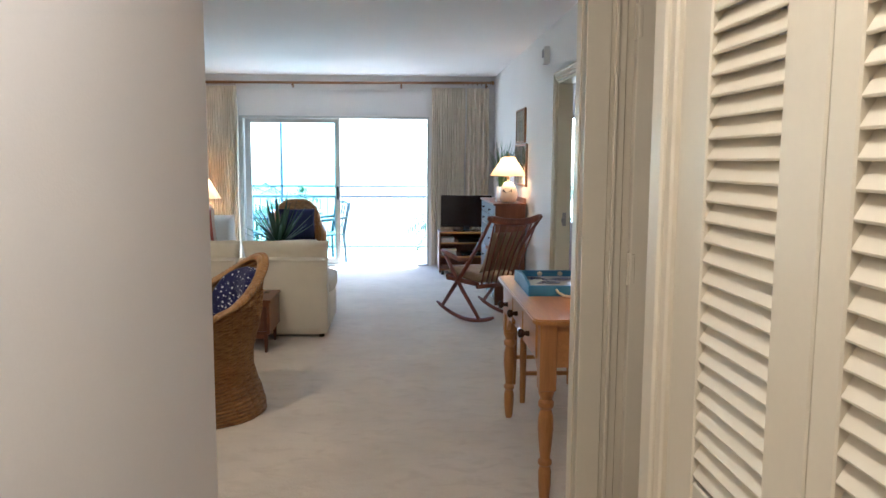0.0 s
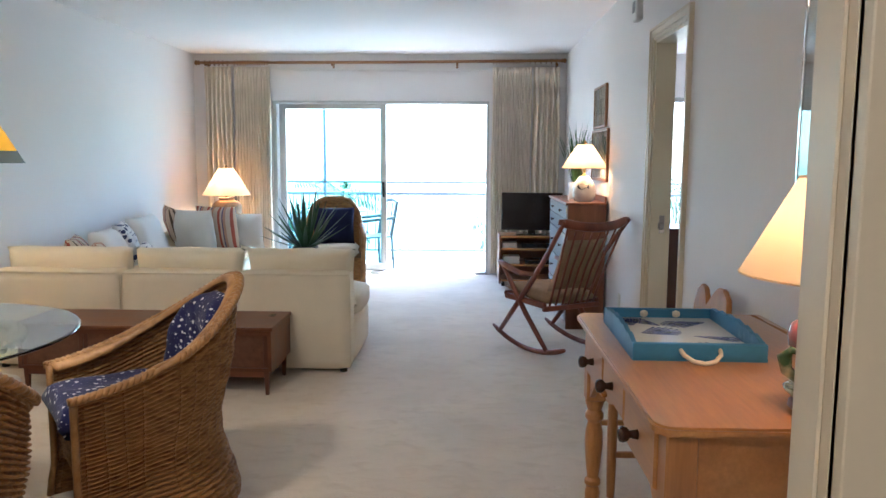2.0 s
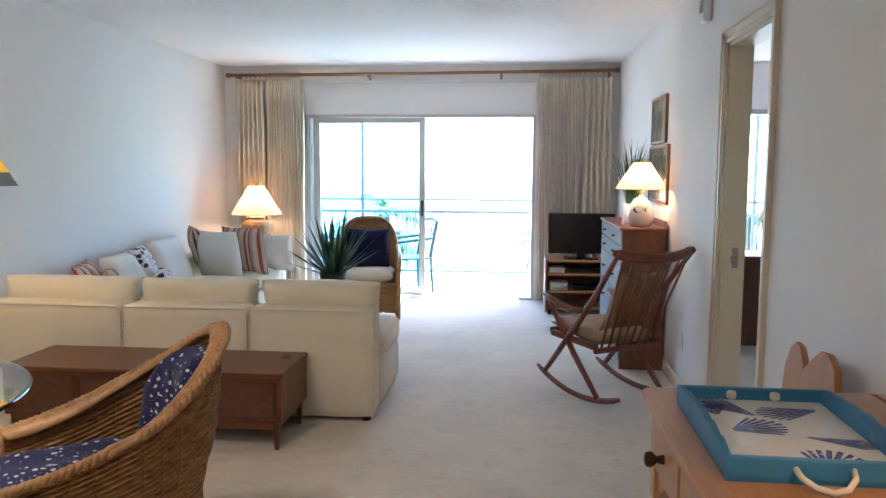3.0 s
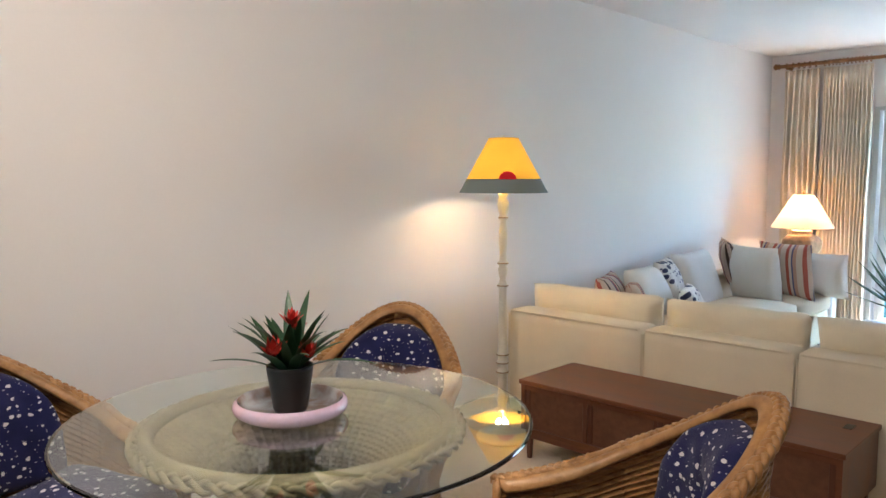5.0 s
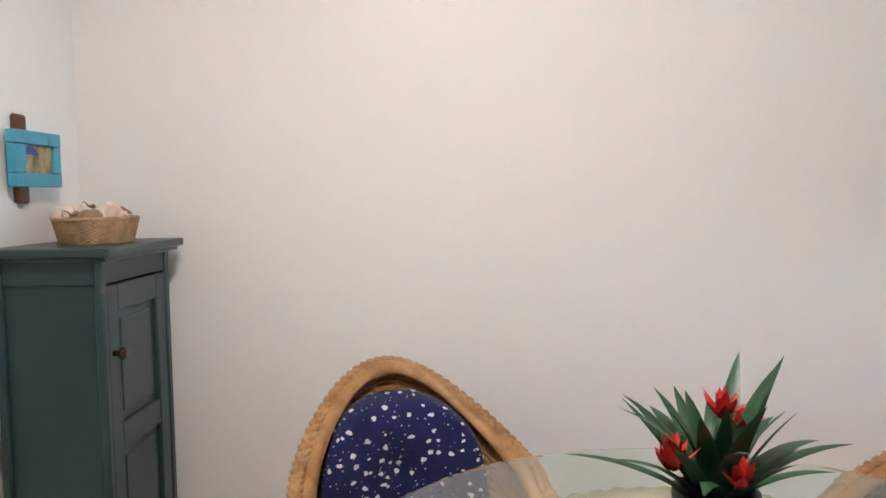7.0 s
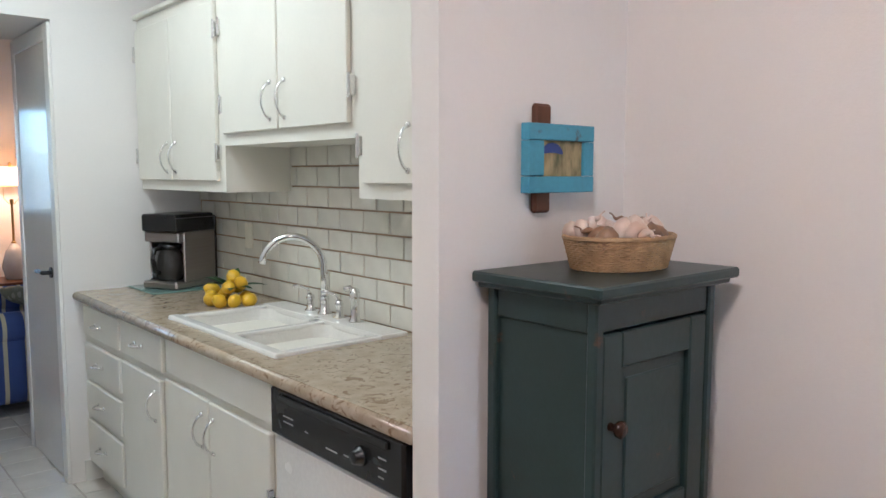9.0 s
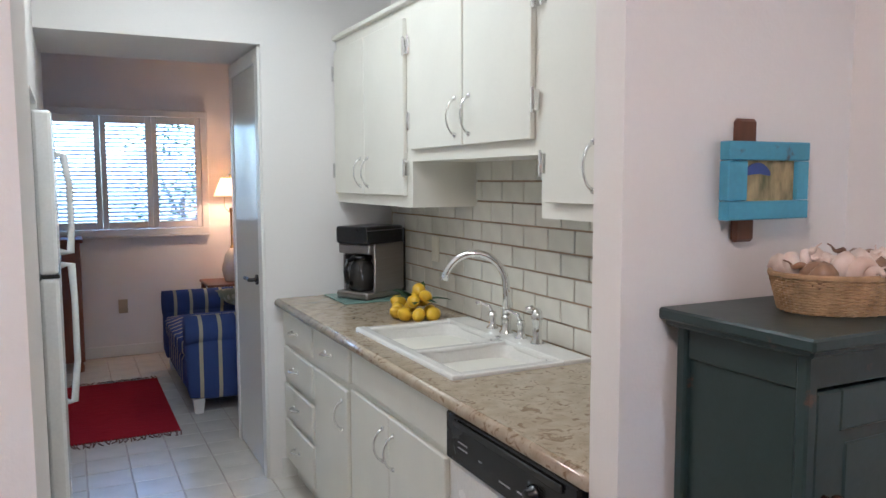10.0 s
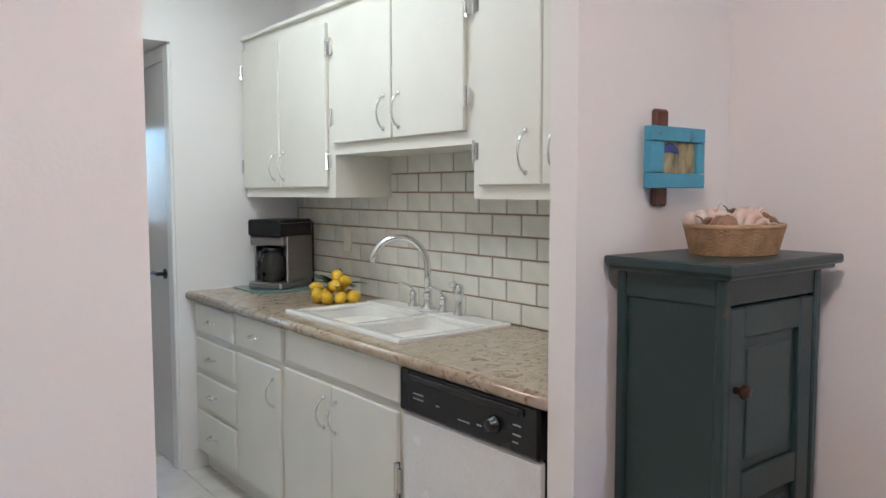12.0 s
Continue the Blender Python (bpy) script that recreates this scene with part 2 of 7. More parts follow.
def pile(name, light, dark):
    """Cut pile: tufts leaning in brushed strokes, with fine fibre speckle and tread marks."""
    m = mat(name, light, rough=1.0, var=0.06, scale=2.2, fine=0.14, fine_scale=240, spec=0.08, Sheen_Weight=0.2)
    t = m.node_tree
    b = t.nodes["Principled BSDF"]
    src = b.inputs["Base Color"].links[0].from_socket
    co = t.nodes.new("ShaderNodeTexCoord")
    mp = t.nodes.new("ShaderNodeMapping")
    mp.inputs["Scale"].default_value, mp.inputs["Rotation"].default_value = (0.55, 1.0, 1.0), (0, 0, 0.35)
    t.links.new(co.outputs["Object"], mp.inputs["Vector"])
    st, tu = t.nodes.new("ShaderNodeTexNoise"), t.nodes.new("ShaderNodeTexNoise")
    st.inputs["Scale"].default_value, st.inputs["Detail"].default_value, st.inputs["Roughness"].default_value, st.inputs["Distortion"].default_value = 13.0, 5.0, 0.62, 0.8
    tu.inputs["Scale"].default_value, tu.inputs["Detail"].default_value = 130.0, 3.0
    for n in (st, tu):
        t.links.new(mp.outputs[0], n.inputs["Vector"])
    rp = t.nodes.new("ShaderNodeMapRange")
    rp.inputs["From Min"].default_value, rp.inputs["From Max"].default_value = 0.50, 0.68
    rp.inputs["To Max"].default_value = 0.8
    t.links.new(st.outputs[0], rp.inputs["Value"])
    mx = t.nodes.new("ShaderNodeMix")
    mx.data_type = 'RGBA'
    mx.inputs["B"].default_value = (*dark, 1)
    t.links.new(rp.outputs[0], mx.inputs["Factor"])
    t.links.new(src, mx.inputs["A"])
    t.links.new(mx.outputs["Result"], b.inputs["Base Color"])
    b1, b2 = t.nodes.new("ShaderNodeBump"), t.nodes.new("ShaderNodeBump")
    b1.inputs["Strength"].default_value, b1.inputs["Distance"].default_value = 0.7, 0.012
    b2.inputs["Strength"].default_value, b2.inputs["Distance"].default_value = 0.8, 0.005
    t.links.new(st.outputs[0], b1.inputs["Height"])
    t.links.new(tu.outputs[0], b2.inputs["Height"])
    t.links.new(b1.outputs[0], b2.inputs["Normal"])
    t.links.new(b2.outputs[0], b.inputs["Normal"])
    return m


WALL = mat("wall_paint", (0.815, 0.785, 0.755), rough=0.75, var=0.015, scale=1.2, bump=0.12, bump_scale=180, fine=0.008)
CEIL = mat("ceiling_paint", (0.82, 0.80, 0.78), rough=0.9, var=0.015, scale=1.5, bump=0.35, bump_scale=220, fine=0.01)
TRIM = mat("trim_paint", (0.70, 0.62, 0.46), rough=0.35, var=0.02, scale=2.0, fine=0.01)
WHITE = mat("white_paint", (0.80, 0.79, 0.75), rough=0.35, var=0.02, scale=3.0, fine=0.01)
CARPET = pile("carpet", (0.72, 0.63, 0.50), (0.60, 0.51, 0.39))
GROUT = mat("grout", (0.40, 0.28, 0.18), rough=0.9, var=0.1, scale=12)
FLOOR_GROUT = mat("floor_grout", (0.50, 0.45, 0.40), rough=0.9, var=0.1, scale=12)


def pattern(name, base, spots, scale, size=0.32, rough=0.95, bump=0.3, second=None, second_size=0.0, stretch=(1, 1, 1)):
    """Cloth printed with small scattered motifs."""
    m = mat(name, base, rough=rough, var=0.12, scale=14, bump=bump, bump_scale=420, fine=0.1, fine_scale=400, spec=0.15, Sheen_Weight=0.15)
    t = m.node_tree
    b = t.nodes["Principled BSDF"]
    src = b.inputs["Base Color"].links[0].from_socket
    co = t.nodes.new("ShaderNodeTexCoord")
    mp = t.nodes.new("ShaderNodeMapping")
    mp.inputs["Scale"].default_value = stretch
    wob = t.nodes.new("ShaderNodeTexNoise")
    wob.inputs["Scale"].default_value = scale * 1.6
    add = t.nodes.new("ShaderNodeMix")
    add.data_type = 'VECTOR'
    add.inputs["Factor"].default_value = 0.018
    t.links.new(co.outputs["Object"], mp.inputs[0])
    t.links.new(mp.outputs[0], wob.inputs["Vector"])
    t.links.new(mp.outputs[0], add.inputs["A"])
    t.links.new(wob.outputs["Color"], add.inputs["B"])
    last = src
    for k, (col, sz, sc) in enumerate(((spots, size, scale), (second or spots, second_size, scale * 1.9))):
        if sz <= 0:
            continue
        v = t.nodes.new("ShaderNodeTexVoronoi")
        v.inputs["Scale"].default_value = sc
        v.inputs["Randomness"].default_value = 0.75
        t.links.new(add.outputs["Result"], v.inputs["Vector"])
        lt = t.nodes.new("ShaderNodeMath")
        lt.operation = 'LESS_THAN'
        lt.inputs[1].default_value = sz
        t.links.new(v.outputs["Distance"], lt.inputs[0])
        mx = t.nodes.new("ShaderNodeMix")
        mx.data_type = 'RGBA'
        mx.inputs["B"].default_value = (*col, 1)
        t.links.new(lt.outputs[0], mx.inputs["Factor"])
        t.links.new(last, mx.inputs["A"])
        last = mx.outputs["Result"]
    t.links.new(last, b.inputs["Base Color"])
    return m


def stripes(name, cols, width, axis=0, rough=0.95, blur=0.02):
    """Woven stripes: a run of (colour, share) repeated every width metres along an axis."""
    m = mat(name, cols[0][0], rough=rough, var=0.08, scale=10, bump=0.3, bump_scale=400, fine=0.08, fine_scale=350, spec=0.15)
    t = m.node_tree
    b = t.nodes["Principled BSDF"]
    co = t.nodes.new("ShaderNodeTexCoord")
    sp = t.nodes.new("ShaderNodeSeparateXYZ")
    t.links.new(co.outputs["Object"], sp.inputs[0])
    ma = t.nodes.new("ShaderNodeMath")
    ma.operation = 'DIVIDE'
    ma.inputs[1].default_value = width
    fr = t.nodes.new("ShaderNodeMath")
    fr.operation = 'FRACT'
    t.links.new(sp.outputs[axis], ma.inputs[0])
    t.links.new(ma.outputs[0], fr.inputs[0])
    rp = t.nodes.new("ShaderNodeValToRGB")
    rp.color_ramp.interpolation = 'CONSTANT'
    x = 0.0
    for i, (c, w) in enumerate(cols):
        e = rp.color_ramp.elements[i] if i < 2 else rp.color_ramp.elements.new(x)
        e.position, e.color = x, (*c, 1)
        x += w
    t.links.new(fr.outputs[0], rp.inputs[0])
    n = t.nodes.new("ShaderNodeTexNoise")
    n.inputs["Scale"].default_value = 260
    hs = t.nodes.new("ShaderNodeHueSaturation")
    mr = t.nodes.new("ShaderNodeMapRange")
    mr.inputs["To Min"].default_value, mr.inputs["To Max"].default_value = 0.8, 1.2
    t.links.new(n.outputs[0], mr.inputs["Value"])
    t.links.new(mr.outputs[0], hs.inputs["Value"])
    t.links.new(rp.outputs[0], hs.inputs["Color"])
    t.links.new(hs.outputs[0], b.inputs["Base Color"])
    return m


def stone(name, a, b2, c, scale=14, rough=0.2):
    """Mottled laminate stone: veins and flecks."""
    m = mat(name, a, rough=rough, var=0.1, scale=scale, color2=b2, fine=0.06, fine_scale=220)
    t = m.node_tree
    b = t.nodes["Principled BSDF"]
    src = b.inputs["Base Color"].links[0].from_socket
    co = t.nodes.new("ShaderNodeTexCoord")
    n = t.nodes.new("ShaderNodeTexNoise")
    n.inputs["Scale"].default_value, n.inputs["Detail"].default_value, n.inputs["Distortion"].default_value = scale * 1.3, 6.0, 1.6
    t.links.new(co.outputs["Object"], n.inputs["Vector"])
    rp = t.nodes.new("ShaderNodeValToRGB")
    rp.color_ramp.elements[0].position, rp.color_ramp.elements[0].color = 0.54, (0, 0, 0, 1)
    rp.color_ramp.elements[1].position, rp.color_ramp.elements[1].color = 0.66, (1, 1, 1, 1)
    t.links.new(n.outputs[0], rp.inputs[0])
    mx = t.nodes.new("ShaderNodeMix")
    mx.data_type = 'RGBA'
    mx.inputs["B"].default_value = (*c, 1)
    t.links.new(rp.outputs[0], mx.inputs["Factor"])
    t.links.new(src, mx.inputs["A"])
    t.links.new(mx.outputs["Result"], b.inputs["Base Color"])
    return m


def worn(name, paint, under, scale=5.0, rough=0.45, amount=0.66):
    """Old paint rubbed through to the wood in patches."""
    m = mat(name, paint, rough=rough, var=0.12, scale=4, fine=0.05, bump=0.1, bump_scale=60)
    t = m.node_tree
    b = t.nodes["Principled BSDF"]
    src = b.inputs["Base Color"].links[0].from_socket
    co = t.nodes.new("ShaderNodeTexCoord")
    n = t.nodes.new("ShaderNodeTexNoise")
    n.inputs["Scale"].default_value, n.inputs["Detail"].default_value, n.inputs["Roughness"].default_value = scale, 7.0, 0.65
    t.links.new(co.outputs["Object"], n.inputs["Vector"])
    rp = t.nodes.new("ShaderNodeValToRGB")
    rp.color_ramp.elements[0].position, rp.color_ramp.elements[0].color = amount, (0, 0, 0, 1)
    rp.color_ramp.elements[1].position, rp.color_ramp.elements[1].color = amount + 0.09, (1, 1, 1, 1)
    t.links.new(n.outputs[0], rp.inputs[0])
    mx = t.nodes.new("ShaderNodeMix")
    mx.data_type = 'RGBA'
    mx.inputs["B"].default_value = (*under, 1)
    t.links.new(rp.outputs[0], mx.inputs["Factor"])
    t.links.new(src, mx.inputs["A"])
    t.links.new(mx.outputs["Result"], b.inputs["Base Color"])
    return m


# random strand tones; their dark bands also stand in for shaded weave gaps
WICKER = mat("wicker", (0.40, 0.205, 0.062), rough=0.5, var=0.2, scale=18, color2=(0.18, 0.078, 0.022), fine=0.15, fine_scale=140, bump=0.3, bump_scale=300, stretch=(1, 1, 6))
RATTAN = mat("rattan_rim", (0.42, 0.225, 0.075), rough=0.42, var=0.2, scale=22, color2=(0.26, 0.125, 0.038), fine=0.1, bump=0.2, bump_scale=160)
PALE_WICKER = mat("pale_wicker", (0.25, 0.195, 0.105), rough=0.5, var=0.25, scale=16, stretch=(1, 1, 8), fine=0.12, bump=0.3, bump_scale=260)
NAVY = pattern("navy_floral", (0.020, 0.022, 0.088), (0.68, 0.65, 0.66), 31, size=0.25, second=(0.40, 0.39, 0.44), second_size=0.15, stretch=(1, 1, 1.35))
NAVY_PLAIN = mat("navy_cloth", (0.018, 0.022, 0.06), rough=0.95, var=0.15, scale=8, bump=0.3, bump_scale=400, spec=0.15)
SLIP = mat("slipcover", (0.78, 0.70, 0.54), rough=0.95, var=0.04, scale=4, bump=0.5, bump_scale=350, fine=0.05, fine_scale=320, spec=0.15)
SLIP_W = mat("white_cotton", (0.76, 0.75, 0.71), rough=0.95, var=0.04, scale=4, bump=0.5, bump_scale=350, fine=0.05, fine_scale=320, spec=0.15)
DRAPE = mat("curtain_linen", (0.82, 0.73, 0.58), rough=0.95, var=0.06, scale=5, bump=0.4, bump_scale=420, fine=0.08, fine_scale=380, spec=0.1)
PINE = wood("pine", (0.48, 0.222, 0.062), (0.35, 0.145, 0.040), rough=0.3, axis=1, scale=7, coat=0.25)
PINE_V = wood("pine_upright", (0.48, 0.222, 0.062), (0.35, 0.145, 0.040), rough=0.32, axis=2, scale=9, coat=0.2)
TEAK = wood("teak", (0.23, 0.062, 0.028), (0.13, 0.032, 0.015), rough=0.42, axis=2, scale=10, coat=0.0)
WALNUT = wood("walnut", (0.20, 0.070, 0.026), (0.10, 0.032, 0.013), rough=0.38, axis=0, scale=8, coat=0.08)
WALNUT_V = wood("walnut_upright", (0.13, 0.045, 0.018), (0.07, 0.023, 0.010), rough=0.42, axis=2, scale=9, coat=0.0)
CHERRY = wood("cherry", (0.26, 0.095, 0.04), (0.16, 0.055, 0.022), rough=0.35, axis=2, scale=7, coat=0.15)
OAK_ROD = wood("rod_wood", (0.33, 0.17, 0.06), (0.22, 0.10, 0.035), rough=0.4, axis=0, scale=12)
BROWN = mat("dark_brown_knob", (0.045, 0.018, 0.010), rough=0.25, var=0.2, scale=20)
CANE = mat("cane_panel", (0.15, 0.058, 0.024), rough=0.55, var=0.15, scale=30, bump=0.6, bump_scale=330, fine=0.2, fine_scale=300)
CUSH_BEIGE = mat("beige_corduroy", (0.36, 0.25, 0.15), rough=0.95, var=0.08, scale=8, bump=0.5, bump_scale=300, fine=0.08, spec=0.15)
GLASS = glass("clear_glass")
TABLE_GLASS = glass("table_glass", (0.86, 0.95, 0.90), 0.0, 1.5)
PANE = glass("window_pane", (0.74, 0.92, 0.94), 0.0, 1.02)
CHROME = mat("chrome", (0.80, 0.80, 0.80), rough=0.08, metal=1.0, var=0.02, rough_var=0.04)
STEEL = mat("brushed_steel", (0.36, 0.33, 0.31), rough=0.35, metal=1.0, var=0.05, stretch=(1, 1, 30))
ALU = mat("aluminium_frame", (0.55, 0.56, 0.55), rough=0.4, metal=0.9, var=0.05)
BLACK = mat("black_plastic", (0.012, 0.012, 0.013), rough=0.25, var=0.1, scale=10)
SCREEN = mat("tv_screen", (0.006, 0.006, 0.008), rough=0.12, var=0.05)
DARKPOT = mat("dark_pot", (0.016, 0.016, 0.018), rough=0.4, var=0.15, scale=14)
LEAF = mat("leaf", (0.016, 0.052, 0.020), rough=0.4, var=0.25, scale=20, color2=(0.028, 0.080, 0.030), fine=0.1)
GRASS = mat("grass_blade", (0.035, 0.12, 0.035), rough=0.5, var=0.3, scale=20, color2=(0.07, 0.16, 0.05))
RED = mat("red_petal", (0.62, 0.035, 0.02), rough=0.5, var=0.15, scale=30)
PINK = mat("pink_glaze", (0.74, 0.47, 0.52), rough=0.12, var=0.12, scale=9, color2=(0.62, 0.50, 0.66), Coat_Weight=0.6)
SHELLBOWL = mat("mottled_glaze", (0.55, 0.58, 0.60), rough=0.15, var=0.4, scale=14, color2=(0.30, 0.16, 0.10), Coat_Weight=0.6)
CERAMIC = mat("white_ceramic", (0.78, 0.77, 0.73), rough=0.15, var=0.03, scale=6, Coat_Weight=0.3)
CREAM = mat("cream_enamel", (0.74, 0.70, 0.58), rough=0.35, var=0.06, scale=10)
BLUE = worn("blue_tray_paint", (0.045, 0.20, 0.38), (0.10, 0.26, 0.40), scale=7, amount=0.62)
TURQ = worn("turquoise_paint", (0.09, 0.36, 0.52), (0.08, 0.10, 0.11), scale=14, amount=0.66)
GREEN_CAB = worn("dark_green_paint", (0.026, 0.050, 0.050), (0.14, 0.058, 0.030), scale=9, amount=0.635, rough=0.36)
KITCHEN_WHITE = mat("cabinet_enamel", (0.78, 0.76, 0.68), rough=0.45, var=0.02, scale=5, fine=0.01, bump=0.05, bump_scale=90)
COUNTER = stone("speckled_countertop", (0.46, 0.38, 0.28), (0.36, 0.29, 0.20), (0.24, 0.165, 0.10), scale=22, rough=0.18)
TILE = mat("glazed_tile", (0.72, 0.70, 0.62), rough=0.12, var=0.05, scale=8, fine=0.015)
FLOOR_TILE = mat("floor_tile", (0.70, 0.67, 0.61), rough=0.22, var=0.06, scale=6, fine=0.02)
FRIDGE = mat("fridge_enamel", (0.80, 0.79, 0.77), rough=0.25, var=0.02, bump=0.1, bump_scale=300)
LEMON = mat("lemon_skin", (0.80, 0.49, 0.012), rough=0.35, var=0.1, scale=20, bump=0.3, bump_scale=240)
RUG = mat("red_rug_cloth", (0.42, 0.020, 0.035), rough=1.0, var=0.12, scale=9, bump=0.6, bump_scale=200, fine=0.15, fine_scale=180, spec=0.1, stretch=(1, 6, 1))
FRINGE = mat("rug_fringe", (0.24, 0.13, 0.12), rough=1.0, var=0.3, scale=30)
DENIM = stripes("blue_stripe_cloth", [((0.055, 0.085, 0.24), 0.80), ((0.50, 0.45, 0.32), 0.20)], 0.115, axis=1)
DENIM_X = stripes("blue_stripe_cloth_end", [((0.055, 0.085, 0.24), 0.80), ((0.50, 0.45, 0.32), 0.20)], 0.115, axis=0)
SHADE = shade_cloth("lamp_shade_cloth", (0.86, 0.68, 0.44), through_light=0.4)
SHADE_Y = shade_cloth("yellow_shade", (0.90, 0.54, 0.04), through_light=0.10)
SHADE_G = shade_cloth("grey_shade_band", (0.16, 0.20, 0.21), through_light=0.07)
SHADE_R = shade_cloth("red_shade_sun", (0.72, 0.012, 0.02), through_light=0.06)
STRAW = mat("straw", (0.50, 0.32, 0.16), rough=0.6, var=0.2, scale=25, fine=0.1)
SHELL_W = mat("shell", (0.78, 0.68, 0.60), rough=0.4, var=0.15, scale=16, color2=(0.62, 0.44, 0.34))
SHELL_B = mat("brown_shell", (0.34, 0.20, 0.11), rough=0.35, var=0.3, scale=18, color2=(0.14, 0.08, 0.05))
PAPER = mat("paper", (0.72, 0.70, 0.66), rough=0.8, var=0.05, scale=8)
FRAME_WOOD = wood("frame_wood", (0.30, 0.15, 0.06), (0.20, 0.09, 0.035), rough=0.4, axis=2)

# ---- structure ----
WX, EX, NY, SY, CZ = -2.767, 1.62, 10.495, 2.37, 2.59


def setting(name, bm, material, label="", category=""):
    return tagged(part(name, bm, material), label, category, kind="structure")


# floors: one carpet for living room, hall and bedroom; tiles for kitchen and den
setting("floor", boxes((WX - 0.1, SY - 0.09, -0.06, EX + 0.06, NY, 0.0), (-0.262, -1.6, -0.06, 1.6, SY - 0.09, 0.0)), CARPET, "cream cut-pile wall-to-wall carpet", "floor")
setting("bedroom_floor", boxes((EX + 0.06, 4.4, -0.06, 5.6, NY, 0.0)), CARPET, "cream carpet of the bedroom", "floor")
setting("kitchen_floor", boxes((WX - 0.1, -3.40, -0.06, -0.362, SY - 0.09, -0.004)), FLOOR_GROUT, "grout bed under white ceramic floor tiles", "floor")

setting("ceiling", boxes((WX - 0.1, -3.5, CZ, 5.6, NY, CZ + 0.12)), CEIL, "white textured plaster ceiling", "ceiling")

setting("wall_west", boxes((WX - 0.12, -3.5, 0, WX, NY + 0.15, CZ)), WALL, "off-white painted long wall", "wall")
# north wall with the sliding door opening and the bedroom's window
DX0, DX1, DZ = -1.83, 0.73, 2.05
setting("wall_north", boxes((WX, NY, 0, DX0, NY + 0.15, CZ), (DX0, NY, DZ, DX1, NY + 0.15, CZ), (DX1, NY, 0, 2.35, NY + 0.15, CZ),
                            (2.35, NY, 2.1, 4.2, NY + 0.15, CZ), (4.2, NY, 0, 5.6, NY + 0.15, CZ), (2.35, NY, 0, 4.2, NY + 0.15, 0.08)), WALL, "off-white wall round the sliding doors", "wall")
# east wall with the bedroom doorway
OY0, OY1, OZ = 5.50, 6.21, 2.10
setting("wall_east", boxes((EX, 2.40, 0, EX + 0.12, OY0, CZ), (EX, OY0, OZ, EX + 0.12, OY1, CZ), (EX, OY1, 0, EX + 0.12, NY, CZ)), WALL, "off-white wall with a bedroom doorway", "wall")
# south wall of the dining end, and the block between kitchen and hall
setting("wall_south_pillar", boxes((WX, SY - 0.085, 0, -2.155, SY, CZ)), WALL, "short off-white wall beside the kitchen opening", "wall")
setting("wall_kitchen_east", boxes((-1.16, -1.5, 0, -1.06, -0.17, CZ), (-1.16, 0.63, 0, -1.06, 1.9, CZ), (-1.16, -0.17, 1.80, -1.06, 0.63, CZ), (-1.206, 1.9, 0, -1.06, SY, CZ)), WALL, "off-white kitchen side wall with a refrigerator niche", "wall")
setting("wall_south_block", boxes((-1.06, SY - 0.1, 0, -0.362, SY, CZ)), WALL, "off-white wall between kitchen and hall", "wall")
setting("wall_hall_west", boxes((-0.362, -1.5, 0, -0.220, SY, CZ)), WALL, "off-white hall wall", "wall")
setting("wall_hall_east", boxes((0.919, 2.30, 0, EX + 0.12, 2.40, CZ), (1.5, -1.5, 0, 1.6, 2.30, CZ), (0.895, -1.5, 2.12, 0.995, 2.30, CZ), (0.895, -1.5, 0, 0.995, -0.6, 2.12)), WALL, "off-white hall wall with a closet opening", "wall")
setting("wall_hall_end", boxes((-0.362, -1.6, 0, 1.6, -1.5, CZ)), WALL, "off-white wall at the hall's end", "wall")
# kitchen's south wall with a deep passage, and the den behind
KY, PY = -0.18, -0.88
setting("wall_kitchen_south", boxes((WX, PY, 0, -2.10, KY, CZ), (-2.10, PY, 2.11, -1.16, KY, CZ)), WALL, "white wall with a deep passage to the den", "wall")
DY = -3.38
setting("wall_den_south", boxes((WX, DY - 0.12, 0, -2.33, DY, CZ), (-2.33, DY - 0.12, 0, -0.7, DY, 1.06), (-2.33, DY - 0.12, 2.02, -0.7, DY, CZ), (-0.7, DY - 0.12, 0, 0.9, DY, CZ)), WALL, "off-white den wall round a shuttered window", "wall")
setting("wall_den_east", boxes((0.8, DY, 0, 0.9, -1.6, CZ), (-1.06, -1.7, 0, 0.8, -1.6, CZ)), WALL, "off-white den side wall", "wall")
# bedroom shell
setting("wall_bedroom", boxes((5.5, 4.4, 0, 5.6, NY, CZ), (EX + 0.12, 4.4, 0, 5.5, 4.5, CZ)), WALL, "off-white bedroom walls", "wall")
# the ground outside, far below the balcony
setting("ground", boxes((-400, NY + 3, -7.3, 400, 900, -7.0)), mat("pale_sand", (0.32, 0.33, 0.27), rough=1.0, var=0.2, scale=0.05, color2=(0.20, 0.26, 0.16)), "pale sandy ground far below the balcony", "ground")
setting("balcony_floor", boxes((-4.0, NY + 0.15, -0.25, 5.6, NY + 2.0, -0.03)), mat("concrete", (0.55, 0.52, 0.48), rough=0.8, var=0.1, scale=3, bump=0.2), "pale concrete balcony slab", "floor")

# ---- sliding door, doorways, trim ----
def trim(name, bm, material=TRIM, label="", category=""):
    return setting(name, bm, material, label, category)


slider = thing("door_1", "aluminium sliding glass door, one leaf slid open", "sliding door", kind="structure")
part("door_frame", boxes((DX0, NY - 0.01, 0.03, DX0 + 0.045, NY + 0.14, DZ), (DX1 - 0.03, NY - 0.01, 0.03, DX1, NY + 0.14, DZ), (DX0, NY - 0.012, DZ - 0.035, DX1, NY + 0.142, DZ), (DX0, NY - 0.02, 0.0, DX1, NY + 0.15, 0.03), bevel=0.003), ALU, slider)


